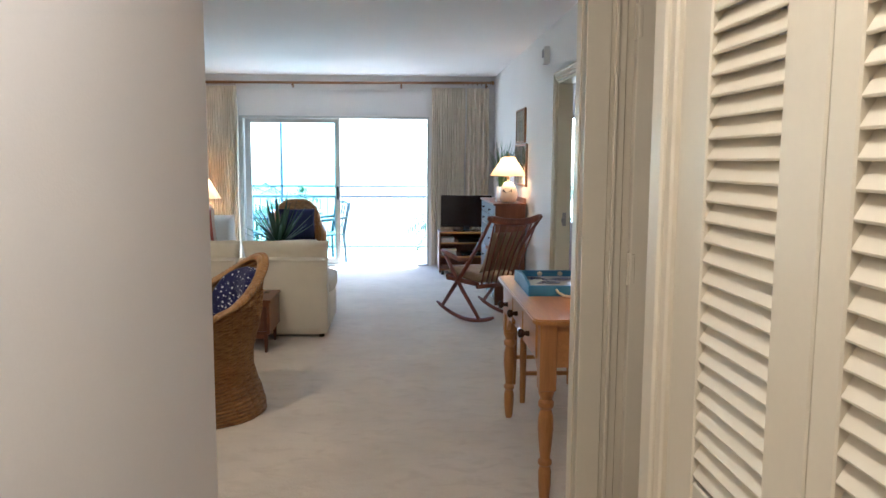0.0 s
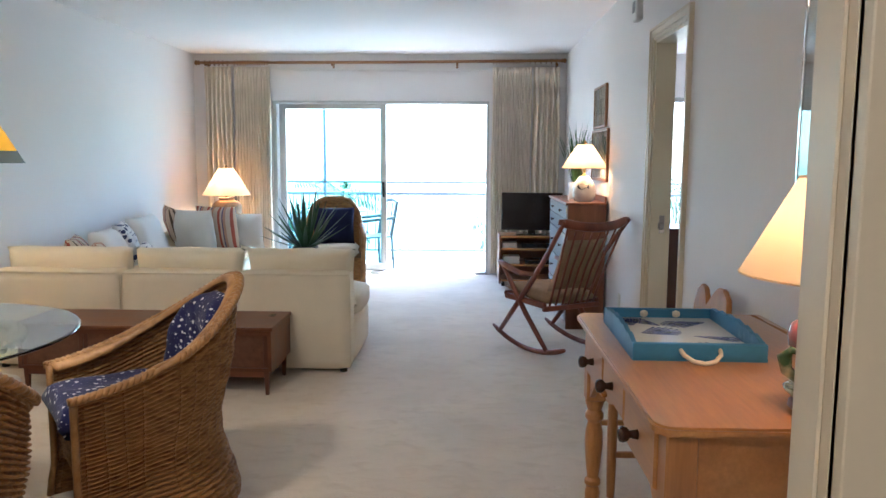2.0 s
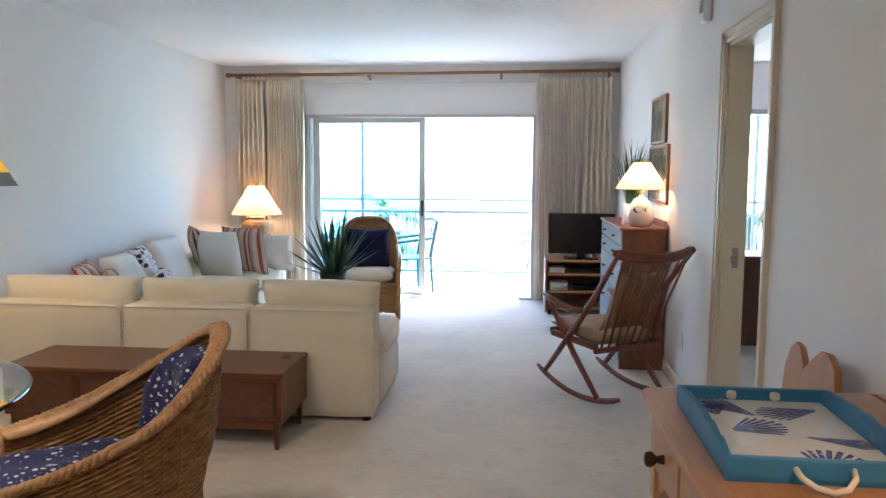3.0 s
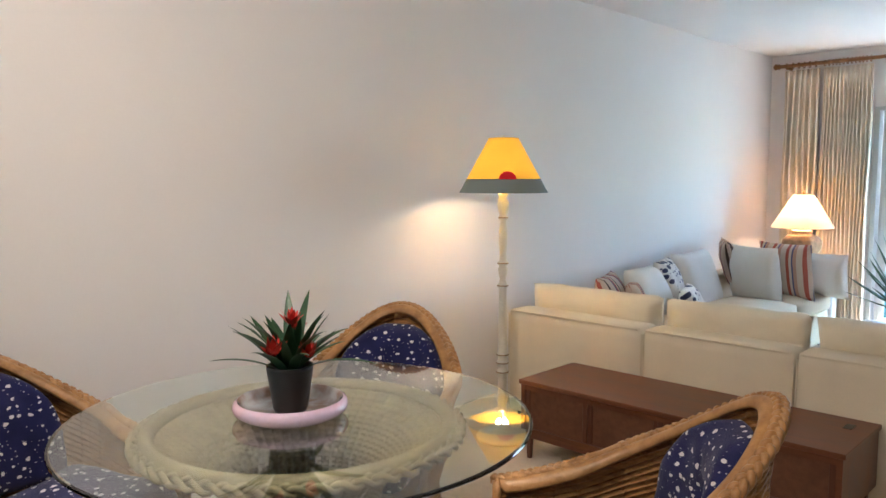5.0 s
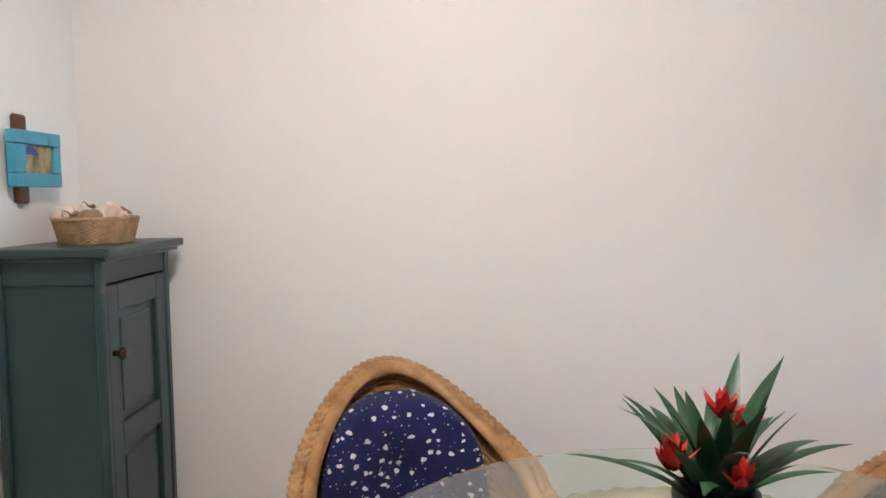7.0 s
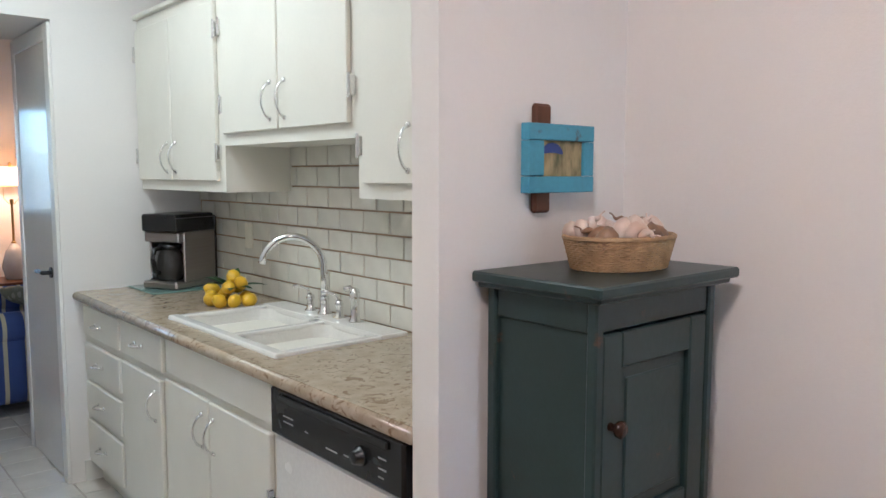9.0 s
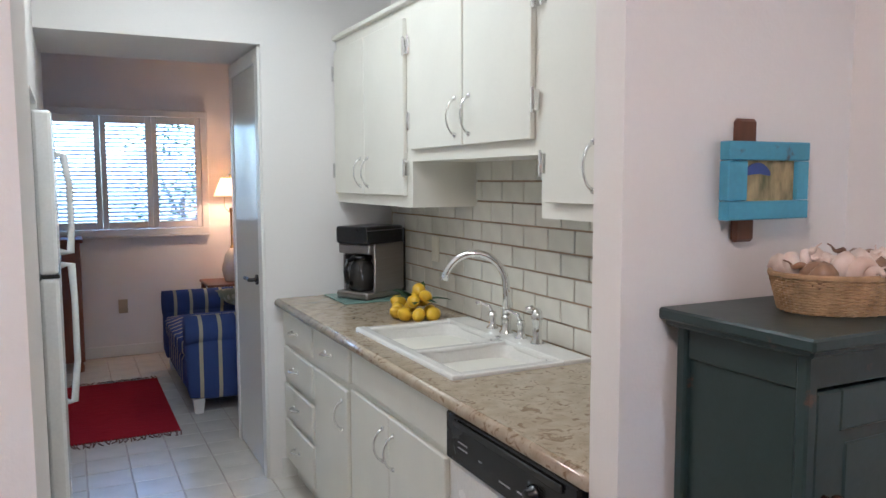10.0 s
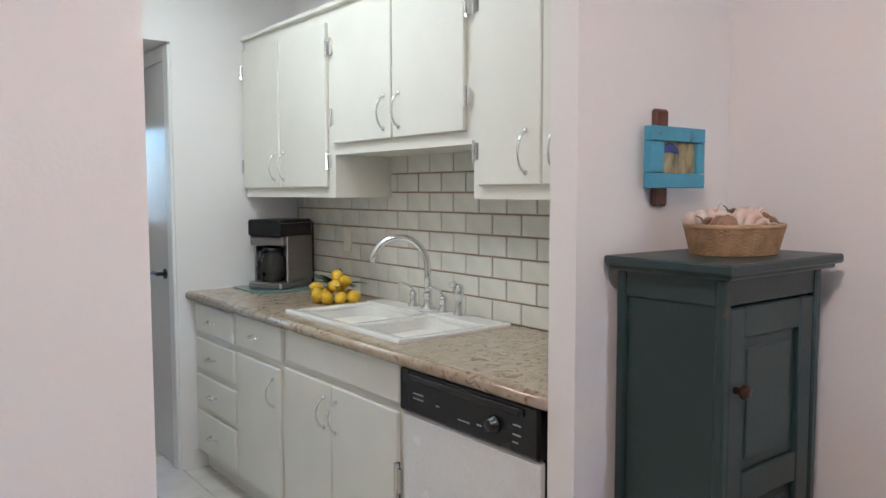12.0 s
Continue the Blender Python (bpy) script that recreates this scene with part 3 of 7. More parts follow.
def leaf(x0, x1, y, stile, name):
    fr = part(name, boxes((x0, y, 0.035, x0 + stile, y + 0.035, DZ - 0.036), (x1 - stile, y, 0.035, x1, y + 0.035, DZ - 0.036), (x0 + stile, y, 0.035, x1 - stile, y + 0.035, 0.11), (x0 + stile, y, DZ - 0.09, x1 - stile, y + 0.035, DZ - 0.036), bevel=0.003), ALU, slider)
    p = part("pane", boxes((x0 + stile, y + 0.014, 0.11, x1 - stile, y + 0.02, DZ - 0.09)), PANE, fr)
    p.visible_shadow = False
    return fr


leaf(DX0 + 0.05, -0.52, NY + 0.09, 0.045, "fixed_leaf")
lf = leaf(DX0 + 0.09, -0.49, NY + 0.04, 0.05, "open_leaf")
part("handle", boxes((-0.535, NY + 0.015, 0.92, -0.51, NY + 0.04, 1.10), bevel=0.004), BLACK, lf, "black pull handle")
part("latch", boxes((DX1 - 0.034, NY + 0.02, 1.16, DX1 - 0.028, NY + 0.05, 1.27)), BLACK, slider)

# baseboards
trim("baseboard", boxes((WX, SY, 0, WX + 0.014, NY, 0.085), (WX, NY - 0.014, 0, DX0 - 0.01, NY, 0.085), (DX1 + 0.01, NY - 0.014, 0, EX, NY, 0.085), (EX - 0.014, OY1 + 0.08, 0, EX, NY, 0.085), (EX - 0.014, 2.4, 0, EX, OY0 - 0.08, 0.085), (-1.206, SY, 0, -0.220, SY + 0.014, 0.085), (WX, SY, 0, -2.155, SY + 0.014, 0.085)), WHITE, "white painted baseboard", "baseboard")
trim("baseboard_den", boxes((WX, DY, 0, 0.8, DY + 0.014, 0.09), (WX, KY, 0, -2.16, KY + 0.012, 0.10), (-2.10, PY, 0, -2.088, PY + 0.06, 0.09), (WX, DY, 0, WX + 0.014, PY, 0.09)), WHITE, "white painted baseboard", "baseboard")


# bedroom doorway casing: stepped moulding
def casing_yz(x, y0, y1, z, w=0.07):
    bm = bmesh.new()
    for d, ww in ((0.012, w), (0.020, w * 0.7), (0.026, w * 0.22)):
        o = w - ww
        box(bm, x - d, y0 - w, 0, x, y0 - o, z + w)
        box(bm, x - d, y1 + o, 0, x, y1 + w, z + w)
        box(bm, x - d, y0 - w + 0.001, z + o, x, y1 + w - 0.001, z + w - 0.001)
    return bm


doorway = thing("door_2", "cream painted doorway to the bedroom, door swung open", "doorway", kind="structure")
part("casing", casing_yz(EX, OY0, OY1, OZ), TRIM, doorway)
part("jamb", boxes((EX, OY0, 0, EX + 0.12, OY0 + 0.02, OZ), (EX, OY1 - 0.02, 0, EX + 0.12, OY1, OZ), (EX, OY0 + 0.02, OZ - 0.02, EX + 0.12, OY1 - 0.02, OZ)), TRIM, doorway)
dl = part("door_leaf", boxes((EX + 0.13, OY0 - 0.04, 0.012, EX + 0.80, OY0 - 0.005, OZ - 0.025), bevel=0.003), TRIM, doorway, "cream painted flush door")
part("latch_plate", boxes((EX + 0.055, OY1 - 0.024, 0.93, EX + 0.085, OY1 - 0.0195, 1.04)), STEEL, doorway, "steel strike plate")
part("door_knob", boxes((EX + 0.045, OY1 - 0.06, 0.955, EX + 0.075, OY1 - 0.024, 1.0), bevel=0.006), STEEL, doorway)

# hall closet at the entry: cased wall end, louvred leaves
closet = thing("door_3", "cream louvred closet doors, one leaf folded back", "closet door", pose(0.035, 0, 0), kind="structure")
bm = bmesh.new()
for d, x0, x1 in ((0.012, 0.862, 1.010), (0.022, 0.862, 0.984), (0.030, 0.862, 0.935), (0.034, 0.948, 0.959)):
    box(bm, x0, 2.30 - d, 0, x1, 2.30, 2.2, bevel=0.002)
box(bm, 0.862, 2.295, 0, 0.884, 2.405, 2.2, bevel=0.006)
box(bm, 0.857, 2.32, 0, 0.863, 2.38, 2.2, bevel=0.003)
part("casing", bm, TRIM, closet)
bm = bmesh.new()
for d, y0, y1 in ((0.0, 1.385, 1.52), (0.014, 1.41, 1.52), (0.024, 1.44, 1.505)):
    box(bm, 0.84 - d, y0 + 0.025, 0, 0.91, y1 + 0.025, 2.12, bevel=0.005)
part("post", bm, TRIM, closet)


def louvre_leaf(name, m, w, h=2.05, stile=0.085, mid=(0.78, 0.90)):
    """A louvred leaf standing on its base line, w along x, 30 mm thick in y."""
    fr = part(name, boxes((0, 0, 0.02, stile, 0.03, h), (w - stile, 0, 0.02, w, 0.03, h), (stile, 0.002, 0.02, w - stile, 0.028, 0.20), (stile, 0.002, h - 0.11, w - stile, 0.028, h), (stile, 0.002, mid[0], w - stile, 0.028, mid[1]), bevel=0.003), TRIM, closet)
    fr.matrix_basis = m
    sl = bmesh.new()
    box(sl, stile - 0.004, -0.0205, -0.0035, w - stile + 0.004, 0.0205, 0.0035, bevel=0.002, m=pose(0, 0, 0, -60))
    me = None
    for z0, z1 in ((0.215, mid[0] - 0.01), (mid[1] + 0.015, h - 0.12)):
        k = int((z1 - z0) / 0.0345)
        for i in range(k):
            mm = pose(0, 0.015, z0 + 0.012 + i * 0.0345)
            if me is None:
                o = part("slat", sl, TRIM, fr)
                me = o.data
                o.matrix_basis = mm
            else:
                share("slat", me, fr, mm)
    return fr


a = louvre_leaf("folded_leaf", pose(1.005, 2.252, 0), 0.42)
for z in (0.28, 1.14, 1.86):
    part("hinge", boxes((1.000, 2.260, z - 0.05, 1.027, 2.270, z + 0.05), (1.008, 2.250, z - 0.045, 1.020, 2.262, z + 0.045), bevel=0.002), TRIM, closet, "painted butt hinge")
louvre_leaf("closed_leaf", pose(0.865, 0.943, 0, 0, 0, 90), 0.465, stile=0.108)
louvre_leaf("closed_leaf", pose(0.865, 0.473, 0, 0, 0, 90), 0.465, stile=0.06)
louvre_leaf("closed_leaf", pose(0.865, 0.003, 0, 0, 0, 90), 0.465, stile=0.06)
louvre_leaf("closed_leaf", pose(0.865, -0.467, 0, 0, 0, 90), 0.465, stile=0.06)

# pantry door on the side of the kitchen passage
pantry = thing("door_4", "white flush pantry door with a dark lever", "door", kind="structure")
part("casing", boxes((-2.10, KY - 0.075, 0, -2.085, KY - 0.005, 2.10), (-2.10, PY + 0.005, 0, -2.085, PY + 0.06, 2.10), (-2.10, PY + 0.06, 2.03, -2.085, KY - 0.075, 2.10), bevel=0.003), WHITE, pantry)
dl = part("door_leaf", boxes((-2.10, PY + 0.062, 0.012, -2.091, KY - 0.077, 2.028)), mat("gloss_door", (0.78, 0.76, 0.70), rough=0.14, var=0.02), pantry)
bm = bmesh.new()
lathe(bm, [(0.026, 0), (0.026, 0.008), (0.010, 0.012), (0.010, 0.045)], n=16, m=pose(-2.091, KY - 0.135, 0.98, 0, 90))
tube(bm, [(-2.05, KY - 0.135, 0.98), (-2.047, KY - 0.19, 0.984), (-2.05, KY - 0.245, 0.978)], 0.009)
part("lever", bm, BLACK, dl, "dark bronze lever handle")

# den window with plantation shutters
win = thing("window_1", "white shuttered window with tilted slats", "window", kind="structure")
WX0, WX1, WZ0, WZ1 = -2.33, -0.7, 1.06, 2.02
part("window_frame", boxes((WX0 - 0.03, DY, WZ0 - 0.04, WX0 + 0.03, DY + 0.05, WZ1 + 0.03), (WX1 - 0.03, DY, WZ0 - 0.04, WX1 + 0.03, DY + 0.05, WZ1 + 0.03), (WX0 - 0.03, DY, WZ1 - 0.02, WX1 + 0.03, DY + 0.052, WZ1 + 0.035), (WX0 - 0.03, DY, WZ0 - 0.045, WX1 + 0.03, DY + 0.052, WZ0 + 0.01), bevel=0.003), WHITE, win)
part("window_sill", boxes((WX0 - 0.03, DY, WZ0 - 0.062, WX1 + 0.03, DY + 0.054, WZ0 - 0.046), bevel=0.004), WHITE, win)
pw = (WX1 - WX0 - 0.06) / 4
slat_me = None
for i in range(4):
    x0 = WX0 + 0.03 + i * pw
    sh = part("shutter", boxes((x0, DY + 0.012, WZ0 + 0.012, x0 + 0.045, DY + 0.04, WZ1 - 0.022), (x0 + pw - 0.045, DY + 0.012, WZ0 + 0.012, x0 + pw - 0.002, DY + 0.04, WZ1 - 0.022), (x0 + 0.045, DY + 0.012, WZ0 + 0.012, x0 + pw - 0.045, DY + 0.04, WZ0 + 0.07), (x0 + 0.045, DY + 0.012, WZ1 - 0.08, x0 + pw - 0.045, DY + 0.04, WZ1 - 0.022), bevel=0.003), WHITE, win)
    for k in range(24):
        mm = pose(x0 + pw / 2, DY + 0.026, WZ0 + 0.085 + k * 0.0335)
        if slat_me is None:
            bm = bmesh.new()
            box(bm, -pw / 2 + 0.043, -0.018, -0.0025, pw / 2 - 0.043, 0.018, 0.0025, bevel=0.0015, m=pose(0, 0, 0, -19))
            o = part("slat", bm, WHITE, sh)
            slat_me = o.data
            o.matrix_basis = mm
        else:
            share("slat", slat_me, sh, mm)
p = part("pane", boxes((WX0, DY - 0.07, WZ0, WX1, DY - 0.064, WZ1)), PANE, win)
p.visible_shadow = False

# bedroom window
bw = thing("window_2", "bedroom glass door, bright with daylight", "window", kind="structure")
part("window_frame", boxes((2.35, NY + 0.03, 0.08, 2.40, NY + 0.11, 2.1), (4.15, NY + 0.03, 0.08, 4.2, NY + 0.11, 2.1), (3.25, NY + 0.03, 0.08, 3.31, NY + 0.11, 2.1), (2.4, NY + 0.03, 2.05, 4.15, NY + 0.11, 2.1), (2.4, NY + 0.03, 0.08, 4.15, NY + 0.11, 0.13)), ALU, bw)

# ---- dining end ----
def smooth(a, b, x):
    x = max(0.0, min(1.0, (x - a) / (b - a)))
    return x * x * (3 - 2 * x)


def wicker_tub_chair(m):
    """A barrel chair: facing +y at its base, woven shell, braided rim, two floral cushions."""
    ch = thing("wicker_chair", "honey-brown wicker tub chair with navy floral cushions", "chair", m, group="chairs round the dining table")

    def shell(a, v):
        """a: angle round the back, 0 at the middle of the back; v: 0 at the floor, 1 at the rim."""
        s = abs(a) / 2.35
        front = smooth(0.62, 1.0, s)
        rim = Vector((math.sin(a) * (0.285 + 0.02 * (1 - s)), -math.cos(a) * 0.30 - 0.06 * (1 - smooth(0.0, 0.5, s)), 0))
        if s > 0.62:
            rim.x = math.copysign(0.283 - 0.008 * front, a)
            rim.y = 0.034 + (s - 0.62) / 0.38 * 0.276
        run = max(0.0, min(1.0, (0.31 - rim.y) / 0.67))
        rim.z = 0.548 + 0.345 * (0.62 * run ** 1.35 + 0.38 * run ** 3.4)
        low = Vector((rim.x * 0.98, rim.y, 0.0))
        low.y = rim.y + 0.035 * (1 - smooth(0.0, 0.5, s))
        waist = 0.055 * math.exp(-((v - 0.38) / 0.22) ** 2) * (1 - front)
        flare = 0.030 * (1 - smooth(0.0, 0.30, v))
        p = low.lerp(rim, v)
        p.z = rim.z * v
        d = Vector((p.x, p.y - 0.05, 0))
        d = d.normalized() if d.length > 0 else d
        return p + d * (flare - waist)

    NA, NV = 176, 108
    bm = bmesh.new()
    rows = []
    for j in range(NV + 1):
        v = j / NV
        row = []
        for i in range(NA + 1):
            a = (i / NA * 2 - 1) * 2.35
            p = shell(a, v)
            q = shell(a, min(1, v + 0.01)) - shell(a, max(0, v - 0.01))
            r = shell(min(2.35, a + 0.02), v) - shell(max(-2.35, a - 0.02), v)
            n = r.cross(q)
            n = n.normalized() if n.length > 1e-9 else Vector((0, 0, 1))
            rib = math.exp(-(((i % 8) - 4) / 0.8) ** 2)
            w = (0.0050 if j % 3 else -0.0085) * (1 - 0.5 * rib) - 0.0060 * rib + 0.0016 * math.sin(i * 0.31 + (j // 3) * 1.7)
            row.append(bm.verts.new(p + n * w))
        rows.append(row)
    for j in range(NV):
        for i in range(NA):
            bm.faces.new((rows[j][i], rows[j][i + 1], rows[j + 1][i + 1], rows[j + 1][i]))
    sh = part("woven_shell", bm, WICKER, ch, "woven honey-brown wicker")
    # braided rim, with a smooth rattan band inside it
    bm = bmesh.new()
    path = [shell((i / 330 * 2 - 1) * 2.35, 1.0) for i in range(331)]
    for strand in range(3):
        pts = []
        for i, p in enumerate(path):
            t = (path[min(i + 1, 330)] - path[max(i - 1, 0)]).normalized()
            o = Vector((p.x, p.y, 0)).normalized()
            u = t.cross(o).normalized()
            ph = i * 0.46 + strand * 2.094
            pts.append(p + o * (0.014 + 0.011 * math.sin(ph)) + u * 0.007 * math.sin(2 * ph))
        tube(bm, pts, 0.0108, n=7)
    part("braided_rim", bm, RATTAN, ch, "thick braided rattan rim", smooth=True)
    bm = bmesh.new()
    ring = []
    for i in range(121):
        p = shell((i / 120 * 2 - 1) * 2.34, 1.0)
        o = Vector((p.x, p.y - 0.05, 0)).normalized()
        ring.append([bm.verts.new(p + o * x + Vector((0, 0, z))) for x, z in ((0.004, 0.006), (-0.010, 0.008), (-0.026, 0.0), (-0.036, -0.018), (-0.032, -0.026), (-0.014, -0.024), (0.004, -0.020))])
    for a, b in zip(ring, ring[1:]):
        for j in range(7):
            bm.faces.new((a[j], a[(j + 1) % 7], b[(j + 1) % 7], b[j]))
    bm.faces.new(ring[0][::-1])
    bm.faces.new(ring[-1])
    part("inner_band", bm, RATTAN, ch, "smooth flat rattan band", smooth=True)
    # front apron and the two front posts
    for s in (-1, 1):
        bm = bmesh.new()
        tube(bm, [shell(s * 2.35, v / 8) for v in range(9)], 0.014, n=8)
        part("front_post", bm, RATTAN, ch, smooth=True)
    bm = bmesh.new()
    W = 0.262
    vs = [[bm.verts.new((-W + 2 * W * i / 44, 0.295 + 0.003 * math.cos(math.pi * j) + 0.002 * math.cos(math.pi * i / 2), 0.14 + 0.22 * j / 34 + 0.10 * (1 - j / 34) * (-(1 - (2 * i / 44 - 1) ** 2)) * -0.9)) for i in range(45)] for j in range(35)]
    for j in range(34):
        for i in range(44):
            bm.faces.new((vs[j][i], vs[j][i + 1], vs[j + 1][i + 1], vs[j + 1][i]))
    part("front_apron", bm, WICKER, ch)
    bm = bmesh.new()
    slab(bm, [(math.sin(t) * 0.20, -0.02 - math.cos(t) * 0.19) if math.cos(t) > -0.2 else (math.copysign(0.235, math.sin(t)), 0.285) for t in [(-2.0 + 4.0 * i / 24) for i in range(25)]], 0.33, 0.355)
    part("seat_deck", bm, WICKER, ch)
    bm = bmesh.new()
    pillow(bm, 0.445, 0.46, 0.15, m=pose(0, 0.125, 0.435, 90), n=18, power=6, edge=0.35)
    sc = part("seat_cushion", bm, NAVY, ch, "navy seat cushion with small white flowers", smooth=True)
    bm = bmesh.new()
    n = 26
    vs = {}
    for i in range(n + 1):
        for j in range(n + 1):
            u, v = 2 * i / n - 1, j / n
            wide = 0.224 * (1 - 0.93 * max(0, (v - 0.42) / 0.58) ** 2.4) ** 0.5
            x, z = u * wide, 0.43 + v * 0.395
            wall = -0.264 - 0.062 * v + 2.1 * x * x
            full = ((1 - abs(u) ** 5) * (1 - abs(2 * v - 1) ** 6)) ** 0.5
            q = math.hypot(x, z - 0.645)
            ang = math.atan2(z - 0.645, x)
            crease = math.exp(-(q / 0.035) ** 2) + 0.34 * math.exp(-(q / 0.13) ** 2) * max(0.0, math.cos(5 * ang + 0.6)) ** 6
            small = sum(math.exp(-((x - tx) ** 2 + (z - tz) ** 2) / 0.0012) for tx, tz in ((-0.13, 0.72), (0.13, 0.72), (-0.13, 0.54), (0.13, 0.54)))
            puff = 0.082 * full * (1 - 0.42 * min(1, crease + 0.5 * small)) + 0.005 * noise.noise(Vector((x * 16, z * 16, 3.0)))
            vs[0, i, j] = bm.verts.new((x, wall + 0.022 + puff, z))
            vs[1, i, j] = bm.verts.new((x, wall + 0.012, z))
    for i in range(n):
        for j in range(n):
            bm.faces.new((vs[0, i, j], vs[0, i, j + 1], vs[0, i + 1, j + 1], vs[0, i + 1, j]))
            bm.faces.new((vs[1, i, j], vs[1, i + 1, j], vs[1, i + 1, j + 1], vs[1, i, j + 1]))
    for k in range(n):
        for e in (((k, 0), (k + 1, 0)), ((k + 1, n), (k, n)), ((0, k + 1), (0, k)), ((n, k), (n, k + 1))):
            (i0, j0), (i1, j1) = e
            bm.faces.new((vs[0, i0, j0], vs[0, i1, j1], vs[1, i1, j1], vs[1, i0, j0]))
    bmesh.ops.recalc_face_normals(bm, faces=bm.faces[:])
    part("back_cushion", bm, NAVY, ch, "tufted navy back cushion with small white flowers", smooth=True)
    return ch


TX, TY = -1.565, 3.985


def facing(x, y, dx, dy):
    return pose(x, y, 0, 0, 0, math.degrees(math.atan2(dy, dx)) - 90)


chair = wicker_tub_chair(facing(-0.775, 4.36, -0.80, -0.60))
copy_thing(chair, facing(-2.19, 3.48, 0.93, 0.37))
copy_thing(chair, facing(-1.93, 4.57, 0.50, -0.86))
copy_thing(chair, facing(-1.075, 3.49, -0.62, 0.78))

# wicker pedestal table with a round glass top
table = thing("dining_table", "round glass-topped dining table on a pale wicker pedestal", "table", pose(TX, TY, 0.008))
bm = bmesh.new()
prof = [(0.33, 0.0), (0.335, 0.02), (0.30, 0.10), (0.235, 0.28), (0.20, 0.42), (0.23, 0.54), (0.31, 0.64), (0.405, 0.705)]
fine = []
for k in range(105):
    z = 0.705 * k / 104
    r = float(np.interp(z, [p[1] for p in prof], [p[0] for p in prof]))
    fine.append((r, z))
nn = 240
rings = []
for k, (r, z) in enumerate(fine):
    rings.append([bm.verts.new(((r + 0.0022 * math.cos(math.pi * k) - 0.010 * math.exp(-(((i % 4) - 2) / 0.7) ** 2)) * math.cos(2 * math.pi * i / nn), (r + 0.0022 * math.cos(math.pi * k) - 0.010 * math.exp(-(((i % 4) - 2) / 0.7) ** 2)) * math.sin(2 * math.pi * i / nn), z)) for i in range(nn)])
for a, b in zip(rings, rings[1:]):
    for i in range(nn):
        bm.faces.new((a[i], a[(i + 1) % nn], b[(i + 1) % nn], b[i]))
part("woven_pedestal", bm, PALE_WICKER, table, "flared pedestal woven of pale wicker")
bm = bmesh.new()
tube(bm, [(0.418 * math.cos(2 * math.pi * i / 72), 0.418 * math.sin(2 * math.pi * i / 72), 0.712) for i in range(72)], 0.022, n=8, closed=True)
for s in range(3):
    tube(bm, [((0.446 + 0.013 * math.sin(i * 0.5 + s * 2.094)) * math.cos(2 * math.pi * i / 240), (0.446 + 0.013 * math.sin(i * 0.5 + s * 2.094)) * math.sin(2 * math.pi * i / 240), 0.705 + 0.010 * math.sin(2 * (i * 0.5 + s * 2.094))) for i in range(240)], 0.009, n=5, closed=True)
part("braided_ring", bm, PALE_WICKER, table, smooth=True)
bm = bmesh.new()
lathe(bm, [(0.640, 0.7355), (0.648, 0.739), (0.650, 0.7425), (0.648, 0.746), (0.640, 0.7475)], n=120)
gt = part("glass_top", bm, TABLE_GLASS, table, "clear round glass top with a polished edge")
gt.visible_shadow = False

bowl = thing("glazed_bowl", "shallow pink glazed bowl on the glass table", "bowl", pose(TX - 0.03, TY - 0.018, 0.7555))
bm = bmesh.new()
lathe(bm, [(0.112, 0.0), (0.144, 0.006), (0.160, 0.019), (0.163, 0.032), (0.157, 0.045), (0.148, 0.049)], n=48, close=False)
bm.faces.new([v for v in sorted(bm.verts, key=lambda q: q.index)[:48]][::-1])
part("outer_wall", bm, PINK, bowl, "pearly pink outside", smooth=True)
bm = bmesh.new()
lathe(bm, [(0.148, 0.049), (0.140, 0.040), (0.137, 0.027), (0.122, 0.014), (0.02, 0.010), (0.001, 0.010)], n=48, close=False)
part("inner_glaze", bm, SHELLBOWL, bowl, "mottled grey and rust inside", smooth=True)

pl = thing("potted_bromeliad", "green bromeliad with red flowers in a black pot", "plant", pose(TX - 0.03, TY - 0.018, 0.7675))
bm = bmesh.new()
lathe(bm, [(0.044, 0.0), (0.049, 0.01), (0.066, 0.122), (0.066, 0.132), (0.059, 0.132), (0.056, 0.105), (0.001, 0.105)], n=28)
part("pot", bm, DARKPOT, pl, "matt black pot", smooth=True)


def blade(bm, base, yaw, length, width, lift, curl, twist=0.0, seg=9, cup=0.25):
    """A long pointed leaf that rises and arches over."""
    p = Vector(base)
    el = lift
    prev = None
    for i in range(seg + 1):
        s = i / seg
        w = width * (math.sin(math.pi * min(1, 0.18 + s * 0.82)) ** 0.75) * (1 - 0.15 * s) if s < 1 else 0.0005
        d = Vector((math.cos(yaw) * math.cos(el), math.sin(yaw) * math.cos(el), math.sin(el)))
        side = Vector((-math.sin(yaw + twist * s), math.cos(yaw + twist * s), 0))
        up = d.cross(side) * -1
        row = [bm.verts.new(p + side * w / 2 + up * cup * w / 2), bm.verts.new(p.copy()), bm.verts.new(p - side * w / 2 + up * cup * w / 2)]
        if prev:
            bm.faces.new((prev[0], prev[1], row[1], row[0]))
            bm.faces.new((prev[1], prev[2], row[2], row[1]))
        prev = row
        p = p + d * length / seg
        el -= curl / seg


